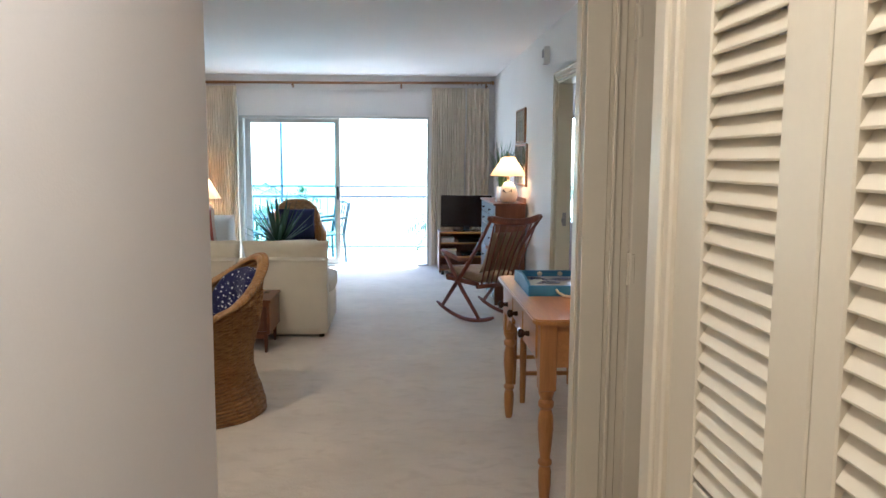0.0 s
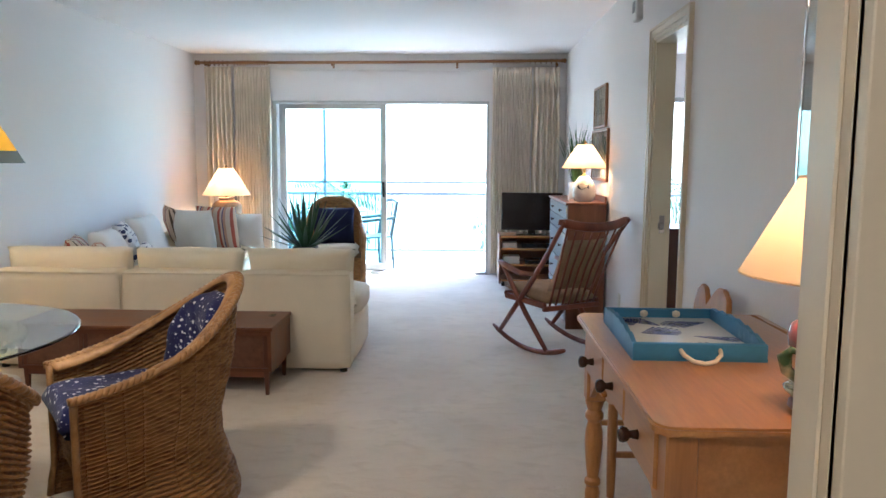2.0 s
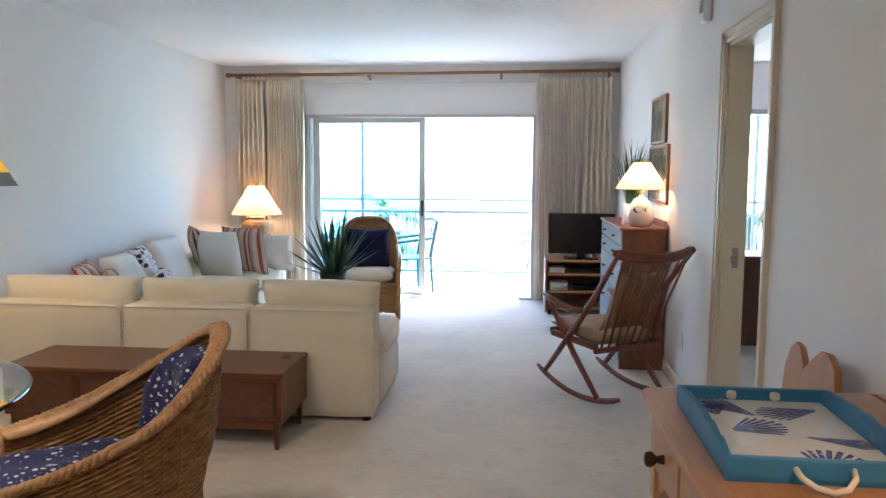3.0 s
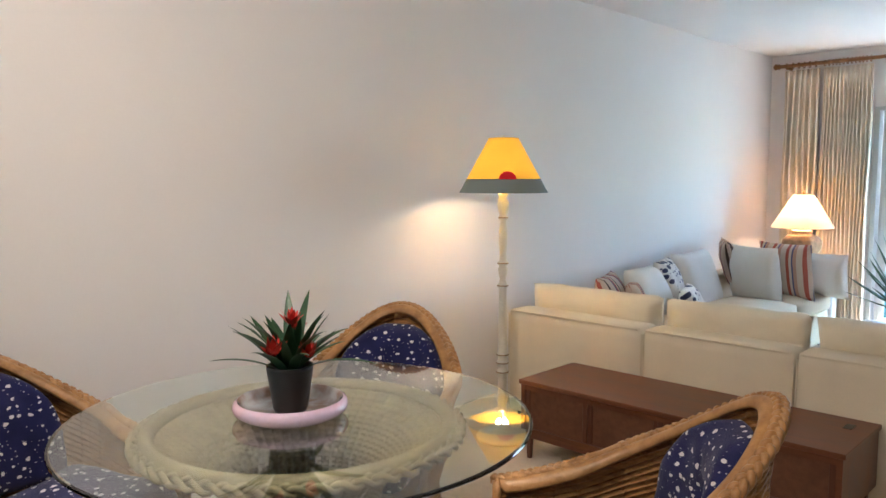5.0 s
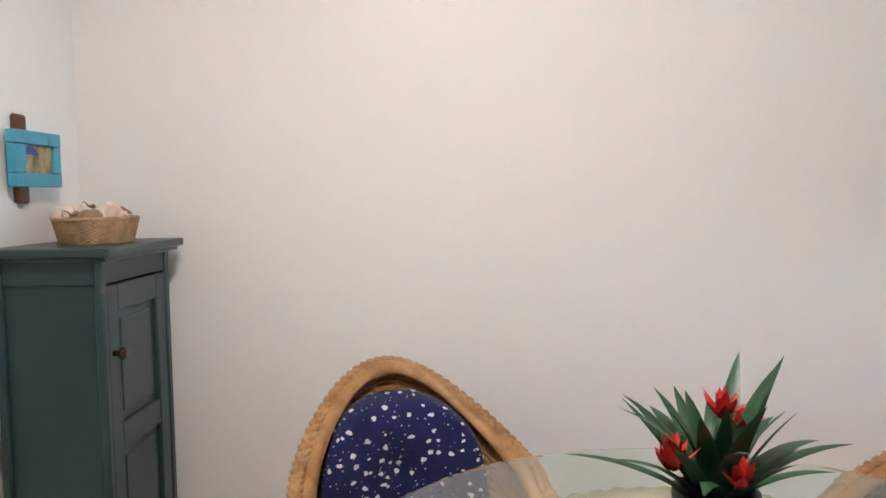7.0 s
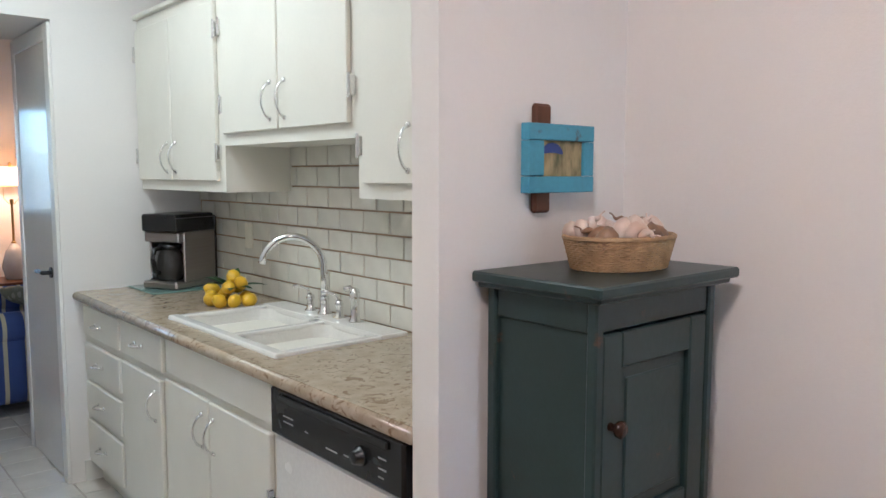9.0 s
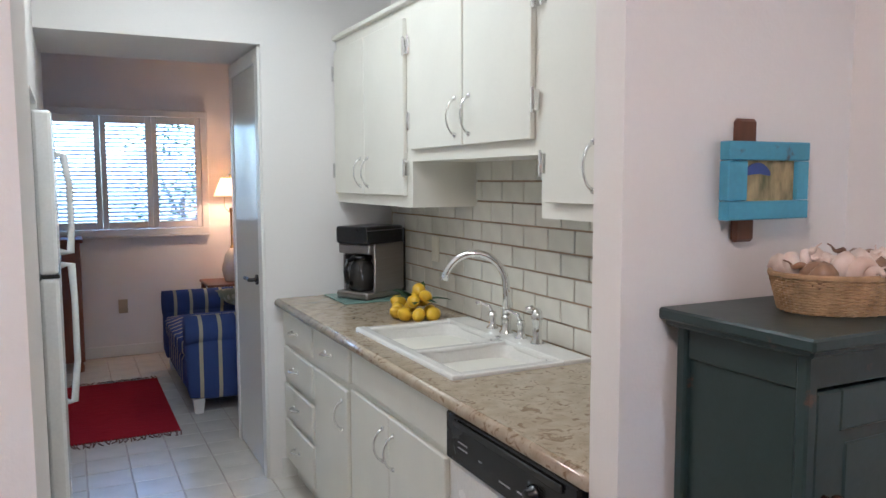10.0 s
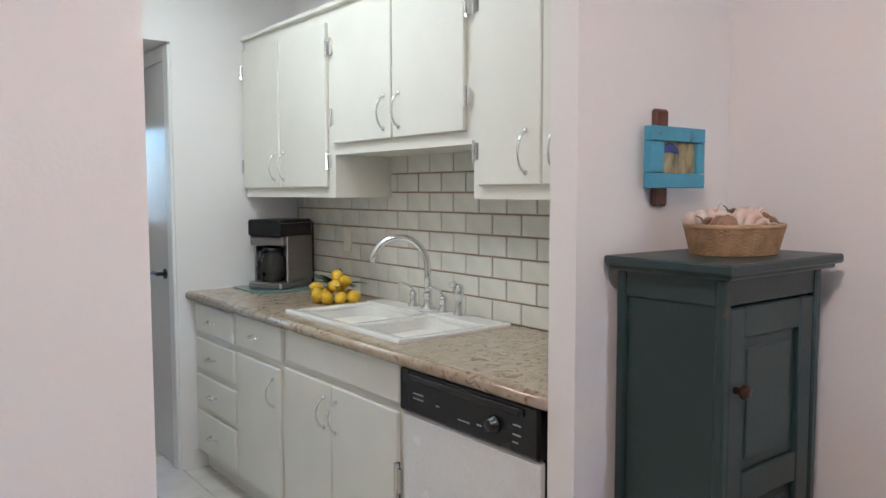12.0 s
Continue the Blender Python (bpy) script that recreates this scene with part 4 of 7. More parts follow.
rng = random.Random(4)
for k in range(30):
    bm = bmesh.new()
    t = k / 30
    blade(bm, (0.012 * math.cos(k * 2.4), 0.012 * math.sin(k * 2.4), 0.108), k * 2.39996 + rng.uniform(-0.2, 0.2), rng.uniform(0.17, 0.27), rng.uniform(0.030, 0.042), 1.5 - 0.85 * t + rng.uniform(-0.12, 0.12), rng.uniform(0.3, 1.0), rng.uniform(-0.4, 0.4))
    part("leaf", bm, LEAF, pl, smooth=True)
for x, y, z, s in ((0.03, -0.075, 0.205, 1.0), (0.075, 0.01, 0.195, 0.9), (0.0, 0.01, 0.275, 0.9), (-0.04, 0.05, 0.24, 0.8)):
    bm = bmesh.new()
    for k in range(14):
        blade(bm, (x, y, z - 0.03), k * 2.4, 0.055 * s * rng.uniform(0.8, 1.1), 0.022 * s, 1.45 - 0.06 * k, rng.uniform(-0.3, 0.5), seg=4)
    part("flower", bm, RED, pl, "red bract flower", smooth=True)

# floor lamp by the sofa
GILT = mat("worn_gilt", (0.42, 0.30, 0.15), rough=0.4, metal=0.5, var=0.25, scale=40)
FLX, FLY = -2.375, 5.86
fl = thing("floor_lamp", "white turned floor lamp with a yellow sunset shade", "lamp", pose(FLX, FLY, 0))
bm = bmesh.new()
lathe(bm, [(0.135, 0.0), (0.14, 0.012), (0.13, 0.028), (0.09, 0.045), (0.045, 0.06), (0.03, 0.08)], n=32)
part("base", bm, CREAM, fl, smooth=True)
bm = bmesh.new()
prof = [(0.022, 0.08), (0.020, 0.12), (0.024, 0.34), (0.024, 0.365), (0.031, 0.372), (0.032, 0.384), (0.025, 0.392), (0.024, 0.415), (0.031, 0.423), (0.031, 0.433), (0.025, 0.440), (0.024, 0.460), (0.031, 0.468), (0.031, 0.478), (0.024, 0.486), (0.023, 0.66), (0.021, 0.835), (0.028, 0.842), (0.029, 0.853), (0.021, 0.862), (0.017, 0.885), (0.024, 0.915), (0.027, 0.94), (0.019, 0.952), (0.028, 0.962), (0.028, 0.974), (0.019, 0.984), (0.018, 1.02), (0.023, 1.10), (0.022, 1.14), (0.014, 1.195), (0.024, 1.205), (0.024, 1.215), (0.020, 1.225), (0.030, 1.26), (0.031, 1.285), (0.022, 1.318), (0.026, 1.33), (0.026, 1.338), (0.012, 1.345), (0.008, 1.37), (0.008, 1.60)]
lathe(bm, prof, n=32)
part("turned_post", bm, CREAM, fl, "cream enamelled turned post", smooth=True)
for zr in (0.378, 0.428, 0.473, 0.848, 0.968, 1.210):
    bm = bmesh.new()
    rr_ = float(np.interp(zr, [p[1] for p in prof], [p[0] for p in prof]))
    tube(bm, [((rr_ + 0.0005) * math.cos(2 * math.pi * i / 28), (rr_ + 0.0005) * math.sin(2 * math.pi * i / 28), zr) for i in range(28)], 0.0032, n=6, closed=True)
    part("gilt_ring", bm, GILT, fl, "worn gilt line", smooth=True)


def shade_at(parent, zb, zt, rb, rt, material, name="shade", label="", n=40, cut=None):
    bm = bmesh.new()
    lathe(bm, [(rb, zb), (rt, zt)], n=n, close=False)
    o = part(name, bm, material, parent, label, smooth=True)
    bm = bmesh.new()
    tube(bm, [(rb * math.cos(2 * math.pi * i / n), rb * math.sin(2 * math.pi * i / n), zb) for i in range(n)], 0.0025, n=5, closed=True)
    part("rim_wire", bm, material, o)
    bm = bmesh.new()
    tube(bm, [(rt * math.cos(2 * math.pi * i / n), rt * math.sin(2 * math.pi * i / n), zt) for i in range(n)], 0.0025, n=5, closed=True)
    part("rim_wire", bm, material, o)
    return o


zs = 1.345 + 0.28 * 0.24
rs_ = 0.232 - (0.232 - 0.078) * 0.24
sy_ = shade_at(fl, zs, 1.625, rs_, 0.078, SHADE_Y, "shade", "yellow shade painted with a setting sun")
shade_at(fl, 1.345, zs, 0.232, rs_, SHADE_G, "shade_band", "grey painted lower band")
bm = bmesh.new()
ang = math.atan2(3.3 - FLY, 0.0 - FLX)
fan = []
for ring_ in (0.02, 0.35, 0.7, 1.0):
    row = []
    for i in range(13):
        t = math.pi * i / 12
        z = zs + 0.001 + 0.040 * math.sin(t) * ring_
        r = 0.232 - (0.232 - 0.078) * (z - 1.345) / 0.28 + 0.004
        aa = ang + 0.05 + 0.045 * math.cos(t) * ring_ / r
        row.append(bm.verts.new((r * math.cos(aa), r * math.sin(aa), z)))
    fan.append(row)
for p0, p1 in zip(fan, fan[1:]):
    for i in range(12):
        bm.faces.new((p0[i], p1[i], p1[i + 1], p0[i + 1]))
part("painted_sun", bm, SHADE_R, fl, "red half sun")
bm = bmesh.new()
lathe(bm, [(0.004, 1.60), (0.010, 1.612), (0.012, 1.625), (0.008, 1.638), (0.002, 1.642)], n=12)
for k in range(3):
    tube(bm, [(0, 0, 1.615), (0.077 * math.cos(k * 2.09), 0.077 * math.sin(k * 2.09), 1.622)], 0.002, n=5)
part("finial", bm, CREAM, fl)

# corner cupboard
cb = thing("corner_cupboard", "dark green painted cupboard with rubbed worn edges", "cupboard", pose(0, 0, 0))
X0, X1, Y0, Y1, TZ = -2.672, -2.262, 2.40, 2.682, 1.241
bm = boxes((X0 - 0.035, Y0 - 0.012, TZ - 0.022, X1 + 0.035, Y1 + 0.035, TZ), (X0 - 0.022, Y0 - 0.008, TZ - 0.034, X1 + 0.022, Y1 + 0.022, TZ - 0.020), bevel=0.004)
part("top_board", bm, GREEN_CAB, cb, "overhanging moulded top")
for px_ in (X0, X1 - 0.024):
    for py_ in (Y0, Y1 - 0.024):
        part("corner_post", boxes((px_, py_, 0.0, px_ + 0.024, py_ + 0.024, TZ - 0.034), bevel=0.004), GREEN_CAB, cb)
part("side_panel", boxes((X0 + 0.014, Y0 + 0.024, 0.08, X0 + 0.028, Y1 - 0.024, TZ - 0.034)), GREEN_CAB, cb)
part("back_panel", boxes((X0 + 0.024, Y0 + 0.006, 0.08, X1 - 0.024, Y0 + 0.016, TZ - 0.034)), GREEN_CAB, cb)
bm = boxes((X1 - 0.028, Y0 + 0.024, 0.08, X1 - 0.014, Y1 - 0.024, TZ - 0.034))
box(bm, X1 - 0.024, Y0 + 0.024, TZ - 0.095, X1 - 0.006, Y1 - 0.024, TZ - 0.034, bevel=0.003)
part("side_panel", bm, GREEN_CAB, cb)
part("frieze", boxes((X0 + 0.024, Y1 - 0.03, TZ - 0.093, X1 - 0.024, Y1 - 0.006, TZ - 0.034), bevel=0.003), GREEN_CAB, cb)
part("bottom_rail", boxes((X0 + 0.024, Y1 - 0.03, 0.05, X1 - 0.024, Y1 - 0.006, 0.10), bevel=0.003), GREEN_CAB, cb)
dx0, dx1, dz0, dz1 = X0 + 0.027, X1 - 0.027, 0.103, TZ - 0.098
dr = part("door", boxes((dx0 + 0.004, Y1 - 0.032, dz0 + 0.004, dx1 - 0.004, Y1 - 0.028, dz1 - 0.004)), GREEN_CAB, cb, "panelled door, paint rubbed at the edges")
for a, b in ((dx0, dx0 + 0.06), (dx1 - 0.06, dx1)):
    part("stile", boxes((a, Y1 - 0.028, dz0, b, Y1 - 0.004, dz1), bevel=0.004), GREEN_CAB, dr)
for a, b in ((dz1 - 0.07, dz1), (dz0, dz0 + 0.07), (0.705, 0.775)):
    part("rail", boxes((dx0 + 0.06, Y1 - 0.028, a, dx1 - 0.06, Y1 - 0.005, b), bevel=0.003), GREEN_CAB, dr)
for z0, z1 in ((0.775, dz1 - 0.07), (dz0 + 0.07, 0.705)):
    part("door_panel", boxes((dx0 + 0.06, Y1 - 0.028, z0, dx1 - 0.06, Y1 - 0.016, z1), (dx0 + 0.085, Y1 - 0.02, z0 + 0.025, dx1 - 0.085, Y1 - 0.012, z1 - 0.025), bevel=0.003), GREEN_CAB, dr)
bm = bmesh.new()
lathe(bm, [(0.008, 0), (0.007, 0.012), (0.016, 0.02), (0.017, 0.028), (0.010, 0.034)], n=16, m=pose(dx1 - 0.024, Y1 - 0.004, 0.968, -90))
part("knob", bm, BROWN, dr, "dark wooden knob", smooth=True)

bk = thing("shell_basket", "oval straw basket heaped with seashells", "basket", pose(-2.50, 2.555, TZ))
for k in range(14):
    wid = 1.0 + 0.012 * k
    bm = bmesh.new()
    tube(bm, [((0.116 * wid + 0.0025 * math.cos(math.pi * (i + k))) * math.cos(2 * math.pi * i / 64), (0.086 * wid + 0.0025 * math.cos(math.pi * (i + k))) * math.sin(2 * math.pi * i / 64), 0.004 + k * 0.0046) for i in range(64)], 0.0027, n=5, closed=True)
    part("coil", bm, STRAW, bk)
bm = bmesh.new()
tube(bm, [(0.136 * math.cos(2 * math.pi * i / 48), 0.101 * math.sin(2 * math.pi * i / 48), 0.068) for i in range(48)], 0.005, n=6, closed=True)
part("rim", bm, STRAW, bk)
bm = bmesh.new()
slab(bm, [(0.104 * math.cos(2 * math.pi * i / 32), 0.077 * math.sin(2 * math.pi * i / 32)) for i in range(32)], 0.0, 0.006)
part("bottom", bm, STRAW, bk)


def whelk(bm, m, size, turns=3.2, wide=0.52):
    """A spiral seashell: a swelling tube wound round a tapering axis."""
    pts, rs = [], []
    for i in range(40):
        s = i / 39
        r = size * wide * s ** 1.3
        a = turns * 2 * math.pi * s
        pts.append(m @ Vector((r * 0.55 * math.cos(a), r * 0.55 * math.sin(a), size * (1 - s) * 0.9 - size * 0.25 * s)))
        rs.append(max(0.0015, r * 0.62))
    tube(bm, pts, rs, n=8)


shells = [(0.085 * math.sin(k * 2.4) * (0.35 + 0.65 * (k % 3) / 2), 0.062 * math.cos(k * 2.4) * (0.35 + 0.65 * (k % 3) / 2), 0.066 + 0.012 * ((k + 1) % 2), 0.045 + 0.012 * (k % 3), SHELL_B if k in (5, 11) else SHELL_W) for k in range(17)] + [(-0.062, -0.02, 0.080, 0.066, SHELL_B)]
for k, (x, y, z, s, mt) in enumerate(shells):
    bm = bmesh.new()
    whelk(bm, pose(x * 1.1, y * 1.05, z, 70 + 25 * math.sin(k * 1.7), 20 * math.cos(k), k * 67), s)
    part("seashell", bm, mt, bk, "speckled brown spiral shell" if mt is SHELL_B else "", smooth=True)

# ---- living room ----
# sectional sofa: three armless units with their backs to the dining end, a run along the west wall
def sofa_unit(name, label, m, w, d=0.98, back=0.17, top=0.650, seat=0.30, cush=True, piping=True, group="units of the sectional sofa"):
    """An armless unit: its back face on y = 0, x from 0 to w, seat towards +y."""
    u = thing(name, label, "sofa", m, group=group)
    bm = bmesh.new()
    soft_box(bm, 0.007, 0, 0.03, w - 0.007, back, top, bevel=0.016, puff=0.006, cuts=9)
    part("back", bm, SLIP, u, smooth=True)
    bm = bmesh.new()
    soft_box(bm, 0.006, back - 0.01, 0.03, w - 0.006, d - 0.03, seat, bevel=0.02, puff=0.006)
    part("base", bm, SLIP, u, smooth=True)
    bm = bmesh.new()
    soft_box(bm, 0.008, back + 0.12, seat, w - 0.008, d, seat + 0.16, bevel=0.05, puff=0.02)
    part("seat_cushion", bm, SLIP, u, smooth=True)
    if piping:
        bm = bmesh.new()
        tube(bm, [(0.02, 0.001, top - 0.008), (w * 0.3, -0.001, top - 0.006), (w * 0.7, -0.001, top - 0.007), (w - 0.02, 0.001, top - 0.008)], 0.006, n=6)
        tube(bm, [(0.02, back - 0.006, top - 0.006), (w - 0.02, back - 0.006, top - 0.006)], 0.006, n=6)
        tube(bm, [(0.006, 0.003, 0.05), (0.006, 0.003, top - 0.03)], 0.004, n=6)
        tube(bm, [(w - 0.006, 0.003, 0.05), (w - 0.006, 0.003, top - 0.03)], 0.004, n=6)
        part("piping", bm, SLIP, u)
    for x, y in ((0.06, 0.06), (w - 0.06, 0.06), (0.06, d - 0.1), (w - 0.06, d - 0.1)):
        bm = bmesh.new()
        lathe(bm, [(0.025, 0.0), (0.025, 0.032)], n=12, m=pose(x, y, 0))
        part("glide", bm, BLACK, u)
    if cush:
        bm = bmesh.new()
        pillow(bm, w - 0.01, 0.40, 0.20, m=pose(w / 2, back + 0.10, 0.58, 8), n=26, power=4.2, crown=0.012, edge=0.3)
        for v in bm.verts:
            v.co += Vector((0.0, 0.014, 0.010)) * noise.noise(Vector((v.co.x * 7 + w * 31, v.co.y * 3, v.co.z * 10))) + Vector((0.0, 0.005, 0.004)) * noise.noise(Vector((v.co.x * 22, 5.0 + w, v.co.z * 26)))
        part("back_cushion", bm, SLIP, u, "loose box-edged back cushion", smooth=True)
    return u


SB = 6.21
for x0, w, lab in ((-2.62, 0.875, "cream slipcovered sofa unit, slumped back cushion by the floor lamp"), (-1.742, 0.752, "cream slipcovered armless sofa unit between two others"), (-0.987, 0.737, "cream slipcovered end unit of the sectional sofa")):
    sofa_unit("sofa_unit", lab, pose(x0, SB, 0), w)
WS = -2.70
for y0, w in ((7.23, 0.78), (8.02, 0.78), (8.81, 0.78)):
    sofa_unit("sofa_unit", "white cotton sofa unit along the wall", pose(WS, y0 + w, 0, 0, 0, -90), w, d=0.86, top=0.60, cush=False)
ar = thing("sofa_end_block", "white cotton sofa arm block under the table lamp", "sofa", pose(-2.72, 9.595, 0))
bm = bmesh.new()
soft_box(bm, 0, 0.0, 0.03, 0.84, 0.20, 0.60, bevel=0.05, puff=0.015)
part("arm", bm, SLIP_W, ar, smooth=True)


def cushion(name, label, place, rx, rz, w, h, d, material, category="cushion", ry=0):
    c = thing(name, label, category, pose(*place, rx, ry, rz))
    bm = bmesh.new()
    pillow(bm, w, h, d, n=12, power=2.8, edge=0.06)
    part("cover", bm, material, c, smooth=True)
    return c


STRIPE = stripes("multicolour_stripe", [((0.55, 0.45, 0.36), 0.18), ((0.10, 0.07, 0.06), 0.10), ((0.60, 0.48, 0.38), 0.14), ((0.36, 0.10, 0.07), 0.14), ((0.06, 0.07, 0.16), 0.12), ((0.55, 0.45, 0.36), 0.32)], 0.15, axis=0)
STRIPE_RED = stripes("red_cream_stripe", [((0.62, 0.52, 0.42), 0.35), ((0.40, 0.11, 0.08), 0.2), ((0.62, 0.52, 0.42), 0.15), ((0.12, 0.12, 0.22), 0.1), ((0.50, 0.30, 0.22), 0.2)], 0.13, axis=0)
PALM = pattern("blue_palm_print", (0.72, 0.70, 0.66), (0.035, 0.045, 0.10), 8.5, size=0.36, bump=0.3, second=(0.05, 0.06, 0.12), second_size=0.20, stretch=(1, 1, 2.2))
ST = 0.46
cushion("throw_pillow", "striped throw pillow in cream, red and black", (-2.46, 7.12, ST + 0.14), 22, -70, 0.46, 0.38, 0.16, STRIPE)
cushion("throw_pillow", "rust and cream striped pillow on the sofa", (-2.38, 7.32, ST + 0.11), 26, -60, 0.36, 0.34, 0.14, STRIPE_RED)
cushion("back_cushion", "white cotton back cushion against the wall", (-2.42, 7.55, ST + 0.14), 22, -84, 0.56, 0.42, 0.20, SLIP_W)
cushion("throw_pillow", "white pillow printed with dark blue palms", (-2.42, 7.84, ST + 0.17), 24, -74, 0.44, 0.42, 0.15, PALM)
cushion("throw_pillow", "small white pillow with a dark blue palm", (-2.17, 7.68, ST + 0.09), 32, -70, 0.42, 0.26, 0.13, PALM)
cushion("back_cushion", "white cotton back cushion against the wall", (-2.44, 8.30, ST + 0.17), 20, -88, 0.62, 0.46, 0.20, SLIP_W)
cushion("back_cushion", "large white cotton cushion standing on the sofa", (-2.20, 8.80, ST + 0.19), 10, -20, 0.50, 0.46, 0.18, SLIP_W)
cushion("throw_pillow", "rust and cream striped pillow behind a white cushion", (-2.03, 9.02, ST + 0.21), 10, -14, 0.46, 0.46, 0.15, STRIPE_RED)
cushion("back_cushion", "white cotton cushion leaning on the sofa arm", (-1.92, 9.40, ST + 0.15), -10, 176, 0.50, 0.38, 0.20, SLIP_W)
cushion("throw_pillow", "dark striped pillow against the wall", (-2.46, 8.95, ST + 0.24), 16, -60, 0.42, 0.42, 0.14, STRIPE)

# low storage chest behind the sofa
ck = thing("storage_chest", "low walnut chest with sliding cane fronts, beside the sofa back", "chest", pose(0, 0, 0))
CX0, CX1, CY0, CY1, CT = -2.14, -0.64, 5.725, 6.195, 0.408
part("top", boxes((CX0 - 0.01, CY0 - 0.01, CT - 0.022, -1.14, CY1, CT), (-1.137, CY0 - 0.01, CT - 0.022, CX1 + 0.01, CY1, CT), bevel=0.003), WALNUT, ck, "polished walnut top in two boards")
# lift slot is not cut: a thin black plate gives its shaded opening
part("slot_shade", boxes((-0.735, 6.035, CT + 0.0005, -0.70, 6.105, CT + 0.0015)), BLACK, ck)
part("end_panel", boxes((CX1 - 0.022, CY0, 0.145, CX1, CY1, CT - 0.022)), WALNUT, ck)
part("end_panel", boxes((CX0, CY0, 0.145, CX0 + 0.022, CY1, CT - 0.022)), WALNUT, ck)
part("carcass", boxes((CX0 + 0.022, CY0 + 0.03, 0.145, CX1 - 0.022, CY1, 0.165), (CX0 + 0.022, CY1 - 0.012, 0.165, CX1 - 0.022, CY1, CT - 0.022), (CX0 + 0.022, CY0 + 0.002, CT - 0.05, CX1 - 0.022, CY0 + 0.03, CT - 0.022), (CX0 + 0.022, CY0 + 0.002, 0.145, CX1 - 0.022, CY0 + 0.03, 0.165)), WALNUT, ck)
for i in range(4):
    w = (CX1 - CX0 - 0.05) / 4
    x = CX0 + 0.025 + i * w
    yo = CY0 + 0.006 * (i % 2)
    dd = part("sliding_front", boxes((x + 0.025, yo + 0.012, 0.165, x + w - 0.025, yo + 0.016, CT - 0.05)), CANE, ck, "woven cane panel")
    for xs in (x, x + w - 0.025):
        part("stile", boxes((xs, yo + 0.006, 0.165, xs + 0.025, yo + 0.018, CT - 0.05), bevel=0.002), WALNUT_V, dd)
part("base_rail", boxes((CX0 + 0.02, CY0 + 0.02, 0.105, CX1 - 0.02, CY0 + 0.045, 0.145), (CX0 + 0.02, CY1 - 0.045, 0.105, CX1 - 0.02, CY1 - 0.02, 0.145), (CX1 - 0.05, CY0 + 0.045, 0.105, CX1 - 0.025, CY1 - 0.045, 0.145), (CX0 + 0.025, CY0 + 0.045, 0.105, CX0 + 0.05, CY1 - 0.045, 0.145), bevel=0.003), WALNUT, ck)
for x, y in ((CX0 + 0.035, CY0 + 0.03), (CX1 - 0.035, CY0 + 0.03), (CX0 + 0.035, CY1 - 0.035), (CX1 - 0.035, CY1 - 0.035)):
    bm = bmesh.new()
    lathe(bm, [(0.013, 0.0), (0.021, 0.145)], n=4, m=pose(x, y, 0, 0, 0, 45))
    part("leg", bm, WALNUT_V, ck)

# table lamp with a wicker jar base on a round side table


def table_lamp(name, label, m, base_prof, base_mat, base_label, zb, zt, rb, rt, neck, n=36):
    """A shaded lamp: turned base, neck with a harp, cloth shade, finial."""
    t = thing(name, label, "lamp", m)
    bm = bmesh.new()
    lathe(bm, base_prof, n=32)
    b = part("base", bm, base_mat, t, base_label, smooth=True)
    bm = bmesh.new()
    z0 = base_prof[-1][1]
    lathe(bm, [(0.016, z0), (0.018, z0 + 0.01), (0.009, z0 + 0.018), (0.009, neck), (0.014, neck + 0.005), (0.014, neck + 0.04)], n=14)
    for s in (-1, 1):
        tube(bm, [(s * 0.014, 0, neck), (s * 0.055, 0, neck + 0.05), (s * 0.05, 0, zt - 0.06), (0, 0, zt)], 0.0022, n=5)
    part("stem", bm, BRASS, t)
    shade_at(t, zb, zt, rb, rt, SHADE, "shade", "lit off-white cloth shade", n=n)
    bm = bmesh.new()
    lathe(bm, [(0.003, zt - 0.005), (0.010, zt + 0.008), (0.012, zt + 0.02), (0.007, zt + 0.032), (0.002, zt + 0.036)], n=12)
    for k in range(3):
        tube(bm, [(0, 0, zt - 0.004), (rt * math.cos(k * 2.09), rt * math.sin(k * 2.09), zt - 0.001)], 0.002, n=5)
    part("finial", bm, BRASS, t)
    return t


BRASS = mat("brass", (0.45, 0.30, 0.10), rough=0.3, metal=1.0, var=0.1)
LX, LY = -2.245, 10.02
st = thing("side_table", "square wooden side table behind the sofa arm", "table", pose(LX, LY, 0))
part("top", boxes((-0.24, -0.2, 0.635, 0.24, 0.22, 0.66), bevel=0.004), WALNUT, st)
for x, y in ((-0.21, -0.17), (0.21, -0.17), (-0.21, 0.19), (0.21, 0.19)):
    part("leg", boxes((x - 0.018, y - 0.018, 0, x + 0.018, y + 0.018, 0.635), bevel=0.003), WALNUT_V, st)
prof = [(0.075, 0.0), (0.10, 0.01), (0.12, 0.05), (0.155, 0.10), (0.168, 0.15), (0.160, 0.19), (0.125, 0.225), (0.085, 0.24), (0.080, 0.255), (0.088, 0.262), (0.088, 0.272), (0.03, 0.278)]
fine = []
for k in range(70):
    z = 0.278 * k / 69
    fine.append((float(np.interp(z, [p[1] for p in prof], [p[0] for p in prof])) + 0.003 * math.cos(math.pi * k), z))
table_lamp("table_lamp", "lit table lamp with a round woven rattan base", pose(LX, 9.98, 0.66), fine, STRAW, "coiled rattan jar base", 0.30, 0.60, 0.265, 0.085, 0.36)

# wicker armchair by the sliding door
wc = thing("wicker_armchair", "brown wicker armchair with a navy pillow", "chair", pose(-0.93, 9.40, 0, 0, 0, 188))


